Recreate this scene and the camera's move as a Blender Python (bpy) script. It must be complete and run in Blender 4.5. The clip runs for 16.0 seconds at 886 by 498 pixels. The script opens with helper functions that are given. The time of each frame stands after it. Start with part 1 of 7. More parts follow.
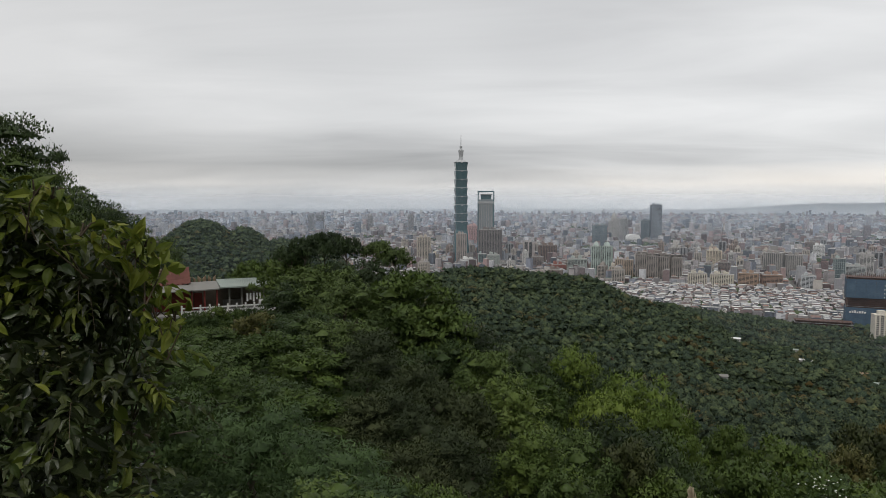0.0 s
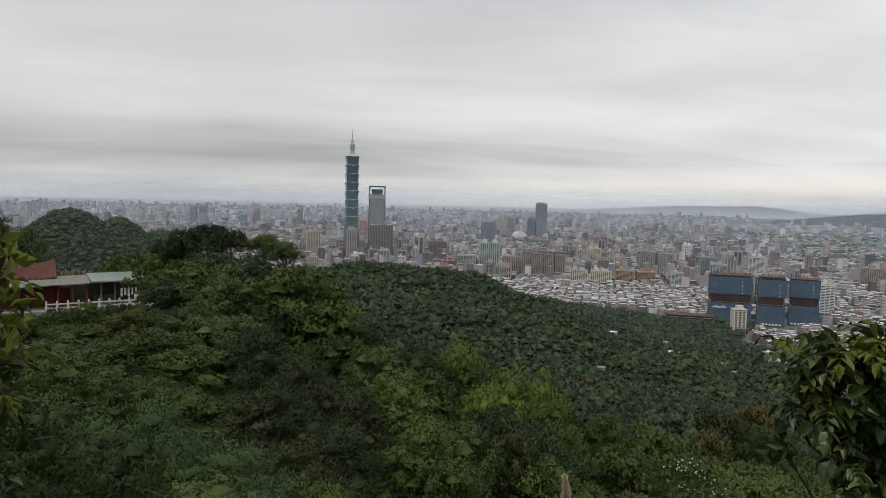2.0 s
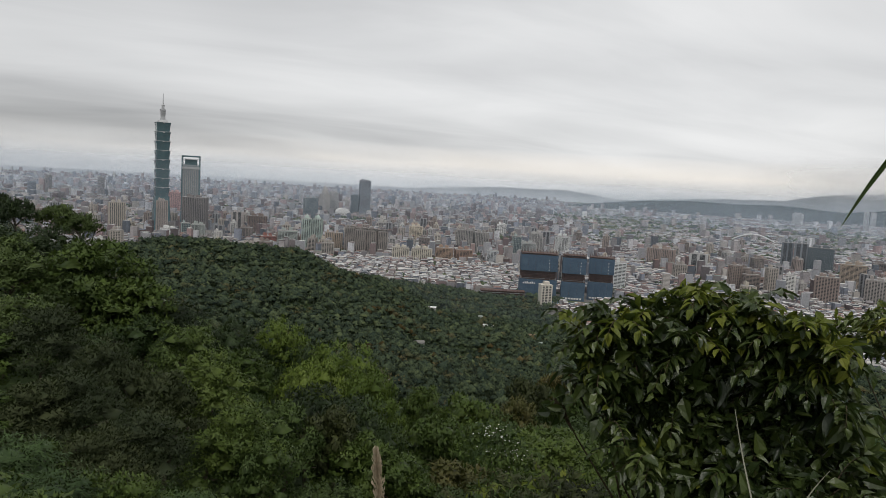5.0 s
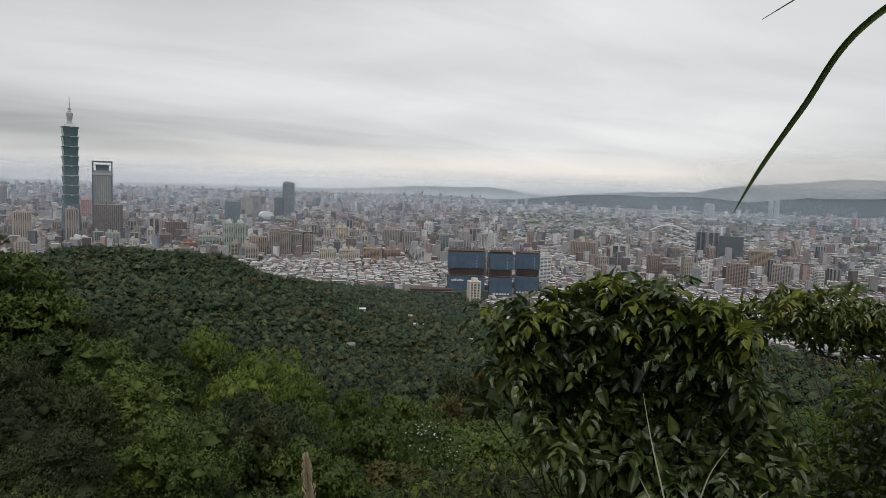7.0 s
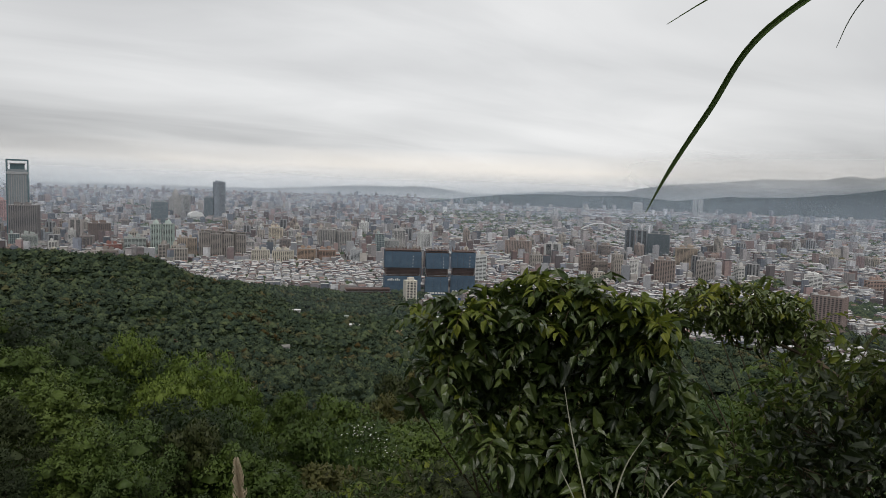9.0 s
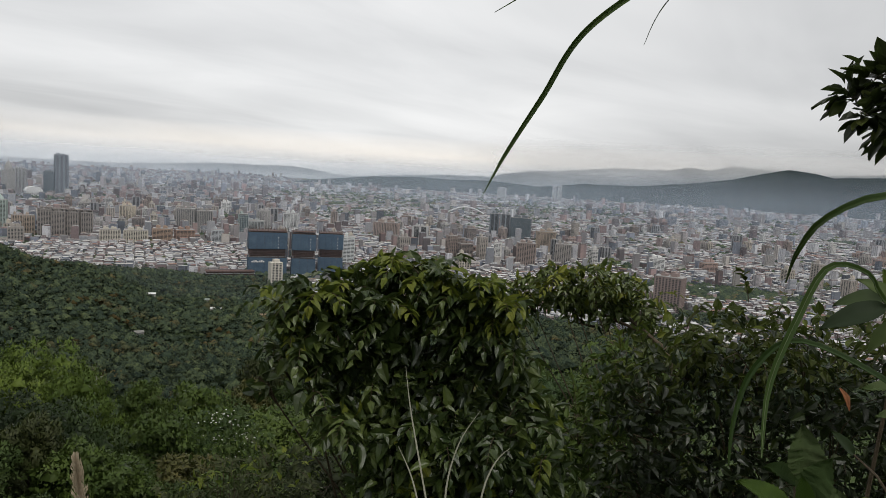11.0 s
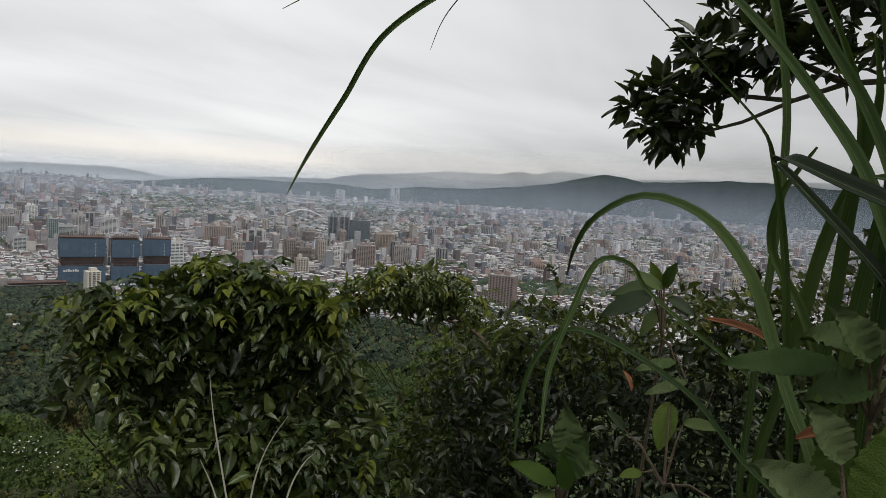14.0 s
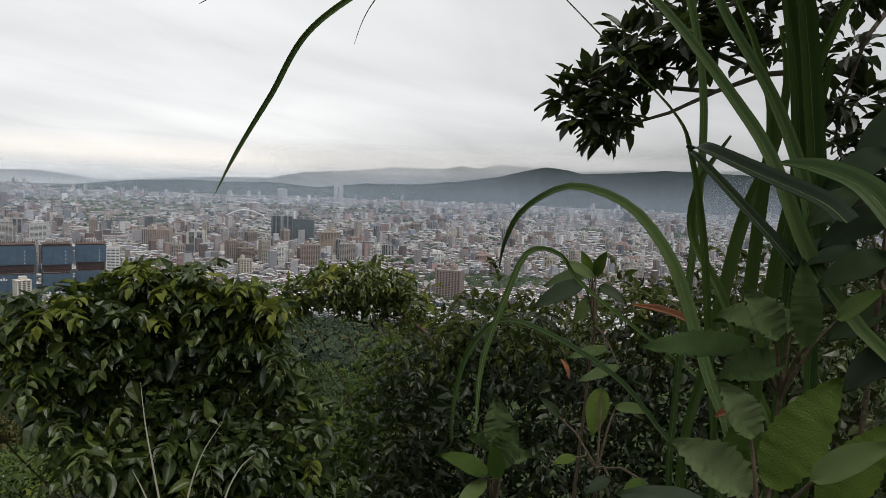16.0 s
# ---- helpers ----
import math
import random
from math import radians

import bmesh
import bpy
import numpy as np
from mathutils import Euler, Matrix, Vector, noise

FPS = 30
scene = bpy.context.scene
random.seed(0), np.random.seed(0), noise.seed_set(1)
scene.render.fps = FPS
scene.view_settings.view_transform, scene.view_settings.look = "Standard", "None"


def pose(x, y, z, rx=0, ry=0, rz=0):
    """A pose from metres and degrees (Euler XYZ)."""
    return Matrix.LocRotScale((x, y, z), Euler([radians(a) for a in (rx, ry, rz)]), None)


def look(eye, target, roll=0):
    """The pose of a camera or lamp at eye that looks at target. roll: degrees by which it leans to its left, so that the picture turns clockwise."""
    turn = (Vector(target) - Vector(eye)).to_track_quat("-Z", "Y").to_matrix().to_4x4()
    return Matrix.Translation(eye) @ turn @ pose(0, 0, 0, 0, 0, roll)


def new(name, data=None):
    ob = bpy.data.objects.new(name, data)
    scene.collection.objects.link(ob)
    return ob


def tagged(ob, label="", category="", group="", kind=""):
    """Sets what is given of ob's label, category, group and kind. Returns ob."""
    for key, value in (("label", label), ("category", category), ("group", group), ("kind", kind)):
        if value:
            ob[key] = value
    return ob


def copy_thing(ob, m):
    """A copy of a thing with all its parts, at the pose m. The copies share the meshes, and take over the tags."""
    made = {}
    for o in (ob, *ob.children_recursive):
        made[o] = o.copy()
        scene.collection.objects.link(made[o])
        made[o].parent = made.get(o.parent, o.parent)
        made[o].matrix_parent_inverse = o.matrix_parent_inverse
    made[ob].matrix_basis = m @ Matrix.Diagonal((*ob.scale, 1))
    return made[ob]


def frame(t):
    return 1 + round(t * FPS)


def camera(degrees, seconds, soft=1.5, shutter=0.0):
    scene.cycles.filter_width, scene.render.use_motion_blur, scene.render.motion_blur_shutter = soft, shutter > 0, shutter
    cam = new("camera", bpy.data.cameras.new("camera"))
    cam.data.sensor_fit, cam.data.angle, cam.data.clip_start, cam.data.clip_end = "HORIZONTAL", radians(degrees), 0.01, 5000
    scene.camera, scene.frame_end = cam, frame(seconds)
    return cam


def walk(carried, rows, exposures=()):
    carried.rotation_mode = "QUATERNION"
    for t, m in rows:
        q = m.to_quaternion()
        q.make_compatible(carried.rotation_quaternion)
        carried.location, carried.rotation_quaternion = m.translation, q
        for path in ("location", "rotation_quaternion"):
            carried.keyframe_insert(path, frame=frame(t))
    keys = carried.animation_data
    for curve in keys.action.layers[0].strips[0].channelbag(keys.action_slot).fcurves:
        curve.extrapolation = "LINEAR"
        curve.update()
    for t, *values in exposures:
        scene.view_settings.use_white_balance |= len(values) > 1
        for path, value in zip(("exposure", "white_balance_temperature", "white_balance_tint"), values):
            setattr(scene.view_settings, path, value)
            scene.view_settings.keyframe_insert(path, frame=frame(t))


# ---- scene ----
# The camera: a phone held at a hillside lookout, turning slowly to the right.
cam = camera(66.16, 16.0, soft=0.6)
PATH = [
    (0.0, 0.104, 0.280, 0.03, 0.00, -3.90, -0.00), (0.5, 0.112, 0.280, 0.03, -1.41, -3.42, -0.23), (1.0, 0.124, 0.279, 0.03, -3.51, -3.45, -0.27),
    (1.5, 0.139, 0.278, 0.03, -6.22, -3.89, -0.86), (2.0, 0.155, 0.276, 0.03, -9.12, -4.18, -1.34), (2.5, 0.166, 0.274, 0.03, -11.23, -4.15, -1.41),
    (3.0, 0.176, 0.272, 0.03, -13.01, -4.14, -0.77), (3.5, 0.184, 0.270, 0.03, -14.42, -4.37, -1.12), (4.0, 0.197, 0.266, 0.03, -16.87, -5.19, -0.90),
    (4.5, 0.217, 0.259, 0.03, -20.74, -5.02, -2.67), (5.0, 0.233, 0.253, 0.03, -23.84, -5.53, -3.36), (7.5, 0.268, 0.235, 0.03, -30.78, -5.11, -1.52),
    (8.0, 0.271, 0.233, 0.03, -31.48, -4.82, -1.24), (10.5, 0.327, 0.189, 0.03, -44.21, -6.25, -3.60), (11.0, 0.336, 0.180, 0.03, -46.48, -6.17, -3.44),
    (11.5, 0.345, 0.171, 0.03, -48.82, -5.86, -3.18), (12.0, 0.358, 0.155, 0.03, -52.50, -5.75, -3.78), (12.5, 0.365, 0.145, 0.03, -54.72, -5.64, -3.68),
    (13.0, 0.373, 0.133, 0.03, -57.33, -5.51, -4.07), (13.5, 0.378, 0.125, 0.03, -58.97, -5.38, -3.82), (14.0, 0.381, 0.120, 0.03, -60.01, -5.11, -3.71),
    (14.5, 0.385, 0.113, 0.03, -61.44, -4.87, -3.19), (15.0, 0.388, 0.107, 0.03, -62.62, -4.57, -2.82), (15.5, 0.390, 0.103, 0.03, -63.42, -5.11, -2.64),
    (16.0, 0.393, 0.097, 0.03, -64.70, -5.23, -2.35),
]
walk(cam, [(t, pose(x, y, z, 90 + p, r, a)) for t, x, y, z, a, p, r in PATH], [(0.0, 0.0), (1.5, -0.05), (5.0, -0.06), (8.0, -0.07), (11.0, 0.03), (14.5, 0.06), (15.2, 0.09), (16.0, 0.16)])

# ---- world and light: a bright overcast day ----
SUN_EL, SUN_AZ = 66.0, 195.0
world = bpy.data.worlds.new("overcast_sky")
scene.world = world
world.use_nodes = True
wt = world.node_tree
wt.nodes.clear()


def wnode(kind, **kw):
    n = wt.nodes.new(kind)
    for k, v in kw.items():
        n.inputs[k].default_value = v
    return n


def wmath(op, a, b=None, clamp=False):
    n = wt.nodes.new("ShaderNodeMath")
    n.operation, n.use_clamp = op, clamp
    for i, v in enumerate((a, b)):
        if v is None:
            continue
        if isinstance(v, (int, float)):
            n.inputs[i].default_value = v
        else:
            wt.links.new(v, n.inputs[i])
    return n.outputs[0]


w_out = wnode("ShaderNodeOutputWorld")
w_tc = wnode("ShaderNodeTexCoord")
w_sep = wnode("ShaderNodeSeparateXYZ")
wt.links.new(w_tc.outputs["Generated"], w_sep.inputs[0])
up = wmath("MAXIMUM", w_sep.outputs[2], 0.0)
# cloud deck seen in perspective: the streaks flatten towards the horizon
den = wmath("ADD", up, 0.10)
w_xyz = wnode("ShaderNodeCombineXYZ")
wt.links.new(wmath("DIVIDE", w_sep.outputs[0], den), w_xyz.inputs[0])
wt.links.new(wmath("DIVIDE", w_sep.outputs[1], den), w_xyz.inputs[1])


def deck(scale, detail, stretch, rough=0.55, warp=0.6):
    mp = wt.nodes.new("ShaderNodeMapping")
    mp.inputs["Rotation"].default_value = (0, 0, radians(38))
    mp.inputs["Scale"].default_value = stretch
    wt.links.new(w_xyz.outputs[0], mp.inputs[0])
    n = wnode("ShaderNodeTexNoise", Scale=scale, Detail=detail, Roughness=rough, Distortion=warp)
    wt.links.new(mp.outputs[0], n.inputs["Vector"])
    return n.outputs["Fac"]


big = deck(0.30, 3, (0.7, 1.0, 1.0), 0.5, 0.4)
fine = deck(0.9, 5, (0.5, 1.0, 1.0), 0.55, 0.5)
mixed = wmath("ADD", wmath("MULTIPLY", big, 0.72), wmath("MULTIPLY", fine, 0.28))
w_ramp = wt.nodes.new("ShaderNodeValToRGB")
el = w_ramp.color_ramp.elements
el[0].position, el[0].color = 0.34, (0.50, 0.505, 0.515, 1)
el[1].position, el[1].color = 0.64, (0.88, 0.88, 0.88, 1)
e = el.new(0.49)
e.color = (0.70, 0.705, 0.71, 1)
wt.links.new(mixed, w_ramp.inputs[0])
# a pale warm gap under the deck, low over the horizon
low_up = wmath("SUBTRACT", 1.0, wmath("MULTIPLY", wmath("ABSOLUTE", wmath("SUBTRACT", w_sep.outputs[2], 0.026)), 36.0), True)
# it opens widest to the north-east
toward = wmath("POWER", wmath("MAXIMUM", wmath("ADD", wmath("MULTIPLY", w_sep.outputs[0], 0.70), wmath("MULTIPLY", w_sep.outputs[1], 0.71)), 0.0), 5.0)
low_n = deck(0.30, 3, (1.0, 1.0, 1.0))
low_f = wmath("MULTIPLY", low_up, wmath("ADD", wmath("MULTIPLY", toward, 0.75), wmath("MULTIPLY", wmath("SUBTRACT", low_n, 0.42, True), 1.2)), True)
w_gap = wt.nodes.new("ShaderNodeMix")
w_gap.data_type = "RGBA"
wt.links.new(low_f, w_gap.inputs[0])
# the deck is thinner and brighter to the north, heavier and darker in a belt low down
north = wmath("ADD", wmath("MULTIPLY", w_sep.outputs[0], 0.50), wmath("MULTIPLY", w_sep.outputs[1], 0.866))
thin = wmath("MAXIMUM", wmath("SUBTRACT", 1.13, wmath("MULTIPLY", wmath("SUBTRACT", 1.0, north), 0.58)), 0.84)
belt = wmath("SUBTRACT", 1.0, wmath("MULTIPLY", wmath("ABSOLUTE", wmath("SUBTRACT", w_sep.outputs[2], 0.055)), 16.0), True)
belt = wmath("MULTIPLY", belt, wmath("MULTIPLY", wmath("SUBTRACT", 1.0, toward), 0.31))
w_tone = wt.nodes.new("ShaderNodeVectorMath")
w_tone.operation = "SCALE"
wt.links.new(w_ramp.outputs[0], w_tone.inputs[0])
wt.links.new(wmath("SUBTRACT", thin, belt), w_tone.inputs["Scale"])
wt.links.new(w_tone.outputs[0], w_gap.inputs[6])
w_gap.inputs[7].default_value = (1.0, 0.93, 0.84, 1)
w_cloud = wnode("ShaderNodeBackground", Strength=1.0)
wt.links.new(w_gap.outputs[2], w_cloud.inputs[0])
sky = wt.nodes.new("ShaderNodeTexSky")
sky.sky_type, sky.sun_disc = "NISHITA", False
sky.sun_elevation, sky.sun_rotation = radians(SUN_EL), radians(SUN_AZ)
w_sky = wnode("ShaderNodeBackground", Strength=0.08)
wt.links.new(sky.outputs[0], w_sky.inputs[0])
w_mix = wnode("ShaderNodeMixShader", Fac=0.95)
wt.links.new(w_sky.outputs[0], w_mix.inputs[1])
wt.links.new(w_cloud.outputs[0], w_mix.inputs[2])
wt.links.new(w_mix.outputs[0], w_out.inputs[0])

sun = new("sun", bpy.data.lights.new("sun", "SUN"))
sun.data.energy, sun.data.angle, sun.data.color = 1.5, radians(35), (1.0, 0.96, 0.90)
sun.matrix_world = look((0, 0, 0), (-math.sin(radians(SUN_AZ)) * math.cos(radians(SUN_EL)), -math.cos(radians(SUN_AZ)) * math.cos(radians(SUN_EL)), -math.sin(radians(SUN_EL))))
scene.view_settings.exposure = 0.0


# ---- materials ----
class Nodes:
    """A small builder for node materials."""

    def __init__(self, name):
        self.m = bpy.data.materials.new(name)
        self.m.use_nodes = True
        self.t = self.m.node_tree
        self.t.nodes.clear()
        self.out = self.t.nodes.new("ShaderNodeOutputMaterial")
        self.bsdf = self.t.nodes.new("ShaderNodeBsdfPrincipled")
        self.t.links.new(self.bsdf.outputs[0], self.out.inputs[0])

    def put(self, value, socket):
        if isinstance(value, bpy.types.NodeSocket):
            self.t.links.new(value, socket)
        else:
            socket.default_value = value

    def math(self, op, a, b=0.0, clamp=False):
        n = self.t.nodes.new("ShaderNodeMath")
        n.operation, n.use_clamp = op, clamp
        self.put(a, n.inputs[0]), self.put(b, n.inputs[1])
        return n.outputs[0]

    def noise(self, scale, detail=3, rough=0.55, vector=None, kind="fac"):
        n = self.t.nodes.new("ShaderNodeTexNoise")
        n.inputs["Scale"].default_value, n.inputs["Detail"].default_value, n.inputs["Roughness"].default_value = scale, detail, rough
        self.put(vector if vector is not None else self.coords(), n.inputs["Vector"])
        return n.outputs[0]

    def coords(self, which="Object"):
        n = self.t.nodes.new("ShaderNodeTexCoord")
        return n.outputs[which]

    def position(self):
        return self.t.nodes.new("ShaderNodeNewGeometry").outputs["Position"]

    def island(self):
        return self.t.nodes.new("ShaderNodeNewGeometry").outputs["Random Per Island"]

    def each(self):
        return self.t.nodes.new("ShaderNodeObjectInfo").outputs["Random"]

    def sep(self, v):
        n = self.t.nodes.new("ShaderNodeSeparateXYZ")
        self.t.links.new(v, n.inputs[0])
        return n.outputs

    def ramp(self, fac, stops, constant=False):
        n = self.t.nodes.new("ShaderNodeValToRGB")
        r = n.color_ramp
        r.interpolation = "CONSTANT" if constant else "LINEAR"
        for i, c in enumerate(stops):
            p = i / len(stops) if constant else i / (len(stops) - 1)
            s = r.elements[i] if i < 2 else r.elements.new(p)
            s.position, s.color = p, (*c, 1)
        self.put(fac, n.inputs[0])
        return n.outputs[0]

    def mix(self, fac, a, b, blend="MIX"):
        n = self.t.nodes.new("ShaderNodeMix")
        n.data_type, n.blend_type = "RGBA", blend
        self.put(fac, n.inputs[0])
        for v, i in ((a, 6), (b, 7)):
            self.put((*v, 1) if isinstance(v, tuple) else v, n.inputs[i])
        return n.outputs[2]

    def bump(self, height, strength, distance):
        n = self.t.nodes.new("ShaderNodeBump")
        n.inputs["Strength"].default_value, n.inputs["Distance"].default_value = strength, distance
        self.put(height, n.inputs["Height"])
        self.t.links.new(n.outputs[0], self.bsdf.inputs["Normal"])

    def done(self, color, rough=0.8, metal=0.0, spec=0.4):
        b = self.bsdf
        self.put((*color, 1) if isinstance(color, tuple) else color, b.inputs["Base Color"])
        self.put(rough, b.inputs["Roughness"])
        b.inputs["Metallic"].default_value, b.inputs["Specular IOR Level"].default_value = metal, spec
        return self.m


def surface(name, stops, scale, rough=0.8, bump=0.0, island=0.0, each=0.0, metal=0.0, spec=0.4, depth=0.02, space="Object"):
    """Colour over a ramp by two scales of noise and a random share per piece or per thing."""
    n = Nodes(name)
    co = n.coords(space)
    a, b = n.noise(scale, 5, 0.6, co), n.noise(scale * 0.13, 3, 0.5, co)
    fac = n.math("ADD", n.math("MULTIPLY", n.math("SUBTRACT", a, 0.5), 1.0), n.math("ADD", n.math("MULTIPLY", n.math("SUBTRACT", b, 0.5), 1.0), 0.5))
    if island:
        fac = n.math("ADD", fac, n.math("MULTIPLY", n.math("SUBTRACT", n.island(), 0.5), island))
    if each:
        fac = n.math("ADD", fac, n.math("MULTIPLY", n.math("SUBTRACT", n.each(), 0.5), each))
    if bump:
        n.bump(n.noise(scale * 2.5, 4, 0.6, co), bump, depth)
    return n.done(n.ramp(fac, stops), rough, metal, spec)


def leaf_material(name, stops, rough=0.55, island=0.5, each=1.0, scale=0.5, through_light=0.3, spec=0.22, vein=0.0):
    n = Nodes(name)
    fac = n.math("ADD", n.math("MULTIPLY", n.math("SUBTRACT", n.noise(scale, 3), 0.5), 1.1), 0.5)
    fac = n.math("ADD", fac, n.math("MULTIPLY", n.math("SUBTRACT", n.island(), 0.5), island))
    fac = n.math("ADD", fac, n.math("MULTIPLY", n.math("SUBTRACT", n.each(), 0.5), each))
    col = n.ramp(fac, stops)
    if vein:
        n.bump(n.noise(scale * 40, 4), 0.5, vein)
    n.done(col, rough, 0.0, spec)
    tr = n.t.nodes.new("ShaderNodeBsdfTranslucent")
    n.t.links.new(n.mix(0.5, col, (0.12, 0.18, 0.04), "MIX"), tr.inputs[0])
    ms = n.t.nodes.new("ShaderNodeMixShader")
    ms.inputs[0].default_value = through_light
    n.t.links.new(n.bsdf.outputs[0], ms.inputs[1])
    n.t.links.new(tr.outputs[0], ms.inputs[2])
    n.t.links.new(ms.outputs[0], n.out.inputs[0])
    return n.m


BARK = surface("bark", [(0.05, 0.04, 0.03), (0.11, 0.09, 0.07), (0.17, 0.15, 0.12)], 9, 0.9, 0.6, each=0.3)
TWIG = surface("twig", [(0.03, 0.022, 0.015), (0.07, 0.05, 0.03), (0.10, 0.075, 0.045)], 25, 0.8, 0.4)
GROUND = surface("hillside_undergrowth", [(0.018, 0.028, 0.010), (0.03, 0.05, 0.018), (0.055, 0.075, 0.028)], 0.5, 0.95, 0.5, depth=0.3)
LEAF_DARK = leaf_material("leaf_dark", [(0.017, 0.028, 0.012), (0.031, 0.052, 0.018), (0.052, 0.080, 0.023), (0.080, 0.115, 0.031)], through_light=0.15, island=0.18)
LEAF_MID = leaf_material("leaf_mid", [(0.020, 0.036, 0.012), (0.040, 0.067, 0.019), (0.064, 0.099, 0.024), (0.096, 0.136, 0.033)], each=0.7, through_light=0.16, island=0.18)
LEAF_LIGHT = leaf_material("leaf_light", [(0.026, 0.045, 0.012), (0.050, 0.082, 0.017), (0.081, 0.119, 0.023), (0.113, 0.153, 0.033)], each=0.7, through_light=0.16, island=0.18)
LEAF_RUST = leaf_material("leaf_rust", [(0.036, 0.046, 0.017), (0.060, 0.070, 0.024), (0.088, 0.088, 0.028), (0.120, 0.098, 0.031)], through_light=0.15, island=0.18)
LEAF_DUSKY = leaf_material("leaf_dusky", [(0.020, 0.030, 0.014), (0.034, 0.046, 0.020), (0.050, 0.062, 0.025), (0.072, 0.082, 0.034)], 0.7, each=0.5, through_light=0.12, island=0.18)
LEAF_BRIGHT = leaf_material("leaf_bright", [(0.032, 0.057, 0.012), (0.067, 0.107, 0.017), (0.111, 0.159, 0.024), (0.159, 0.208, 0.039)], each=0.6, through_light=0.18, island=0.18)
LEAF_FEATHER = leaf_material("leaf_feather", [(0.021, 0.040, 0.014), (0.038, 0.067, 0.023), (0.059, 0.099, 0.032), (0.085, 0.129, 0.045)], 0.6, each=0.4, through_light=0.15, island=0.18)
LEAF_DULL = leaf_material("leaf_dull", [(0.023, 0.029, 0.013), (0.042, 0.052, 0.021), (0.065, 0.075, 0.029), (0.104, 0.098, 0.036)], 0.7, through_light=0.15, island=0.18)
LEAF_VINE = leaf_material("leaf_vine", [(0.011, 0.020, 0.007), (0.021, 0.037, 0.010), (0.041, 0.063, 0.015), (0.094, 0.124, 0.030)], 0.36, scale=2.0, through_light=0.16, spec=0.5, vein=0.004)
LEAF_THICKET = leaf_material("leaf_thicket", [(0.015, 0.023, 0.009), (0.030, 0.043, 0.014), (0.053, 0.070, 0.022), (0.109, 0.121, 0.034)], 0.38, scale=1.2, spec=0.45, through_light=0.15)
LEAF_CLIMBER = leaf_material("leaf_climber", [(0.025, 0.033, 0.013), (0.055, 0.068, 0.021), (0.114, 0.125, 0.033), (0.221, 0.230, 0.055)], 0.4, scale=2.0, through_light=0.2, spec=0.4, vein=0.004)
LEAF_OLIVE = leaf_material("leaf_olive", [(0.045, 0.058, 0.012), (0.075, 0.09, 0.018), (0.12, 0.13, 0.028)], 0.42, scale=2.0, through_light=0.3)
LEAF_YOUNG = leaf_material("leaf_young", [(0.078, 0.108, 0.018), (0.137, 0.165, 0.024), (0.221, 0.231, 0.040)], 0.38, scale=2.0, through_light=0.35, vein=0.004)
GRASS = leaf_material("grass_blade", [(0.026, 0.053, 0.013), (0.048, 0.087, 0.020), (0.086, 0.133, 0.031)], 0.42, scale=3.0, through_light=0.3, island=0.4)
# darker copy of the grass colour; shade on folded blades is put into it
GRASS_SHADED = leaf_material("grass_shaded_blade", [(0.009, 0.018, 0.006), (0.015, 0.029, 0.009), (0.026, 0.045, 0.014)], 0.5, scale=3.0, through_light=0.15, spec=0.2, island=0.2)
MIDRIB = surface("pale_midrib", [(0.07, 0.105, 0.04), (0.11, 0.15, 0.06), (0.16, 0.20, 0.09)], 20, 0.6)
FELT = leaf_material("felted_leaf", [(0.042, 0.072, 0.023), (0.069, 0.107, 0.037), (0.132, 0.167, 0.077)], 0.75, scale=14.0, through_light=0.25, spec=0.08, vein=0.006)
STRAW = surface("dry_straw", [(0.22, 0.17, 0.11), (0.36, 0.30, 0.21), (0.5, 0.44, 0.34)], 30, 0.8)
STALK = surface("pale_stalk", [(0.13, 0.13, 0.09), (0.20, 0.20, 0.15), (0.28, 0.28, 0.22)], 30, 0.7)
DRYLEAF = surface("dry_leaf", [(0.07, 0.028, 0.012), (0.17, 0.060, 0.020), (0.25, 0.11, 0.035)], 12, 0.7, 0.3)


def forest_material():
    n = Nodes("forest_canopy")
    co = n.coords()
    fine, mid, big = n.noise(0.9, 5, 0.65, co), n.noise(0.16, 3, 0.5, co), n.noise(0.017, 3, 0.55, co)
    fac = n.math("ADD", n.math("ADD", n.math("MULTIPLY", fine, 1.5), n.math("MULTIPLY", mid, 0.9)), n.math("MULTIPLY", n.island(), 0.45))
    col = n.ramp(n.math("SUBTRACT", fac, 0.90), [(0.011, 0.018, 0.015), (0.026, 0.041, 0.030), (0.049, 0.069, 0.044), (0.083, 0.108, 0.056), (0.122, 0.147, 0.066)])
    rust = n.math("MULTIPLY", n.math("MULTIPLY", n.math("SUBTRACT", big, 0.55, True), 9.0, True), n.math("MULTIPLY", n.math("SUBTRACT", n.island(), 0.35, True), 2.2, True))
    col = n.mix(n.math("MULTIPLY", rust, 0.55), col, (0.150, 0.090, 0.034))
    n.bump(n.noise(0.8, 5, 0.65, co), 1.0, 1.5)
    return n.done(col, 0.95, 0.0, 0.08)


FOREST = forest_material()

# ---- shared building blocks ----
H = 245.0                      # the city plain lies this far below the lookout
RNG = np.random.default_rng(7)
D2R = math.pi / 180


def squeeze(r):
    """Distance beyond 2.8 km is drawn in, along the line of sight, so that the basin ends within five kilometres."""
    return r if r < 2800 else 2800 + 2100 * (1 - math.exp(-(r - 2800) / 3300))


def polar(az, r, z=0.0):
    return Vector((math.sin(az * D2R) * r, math.cos(az * D2R) * r, z))


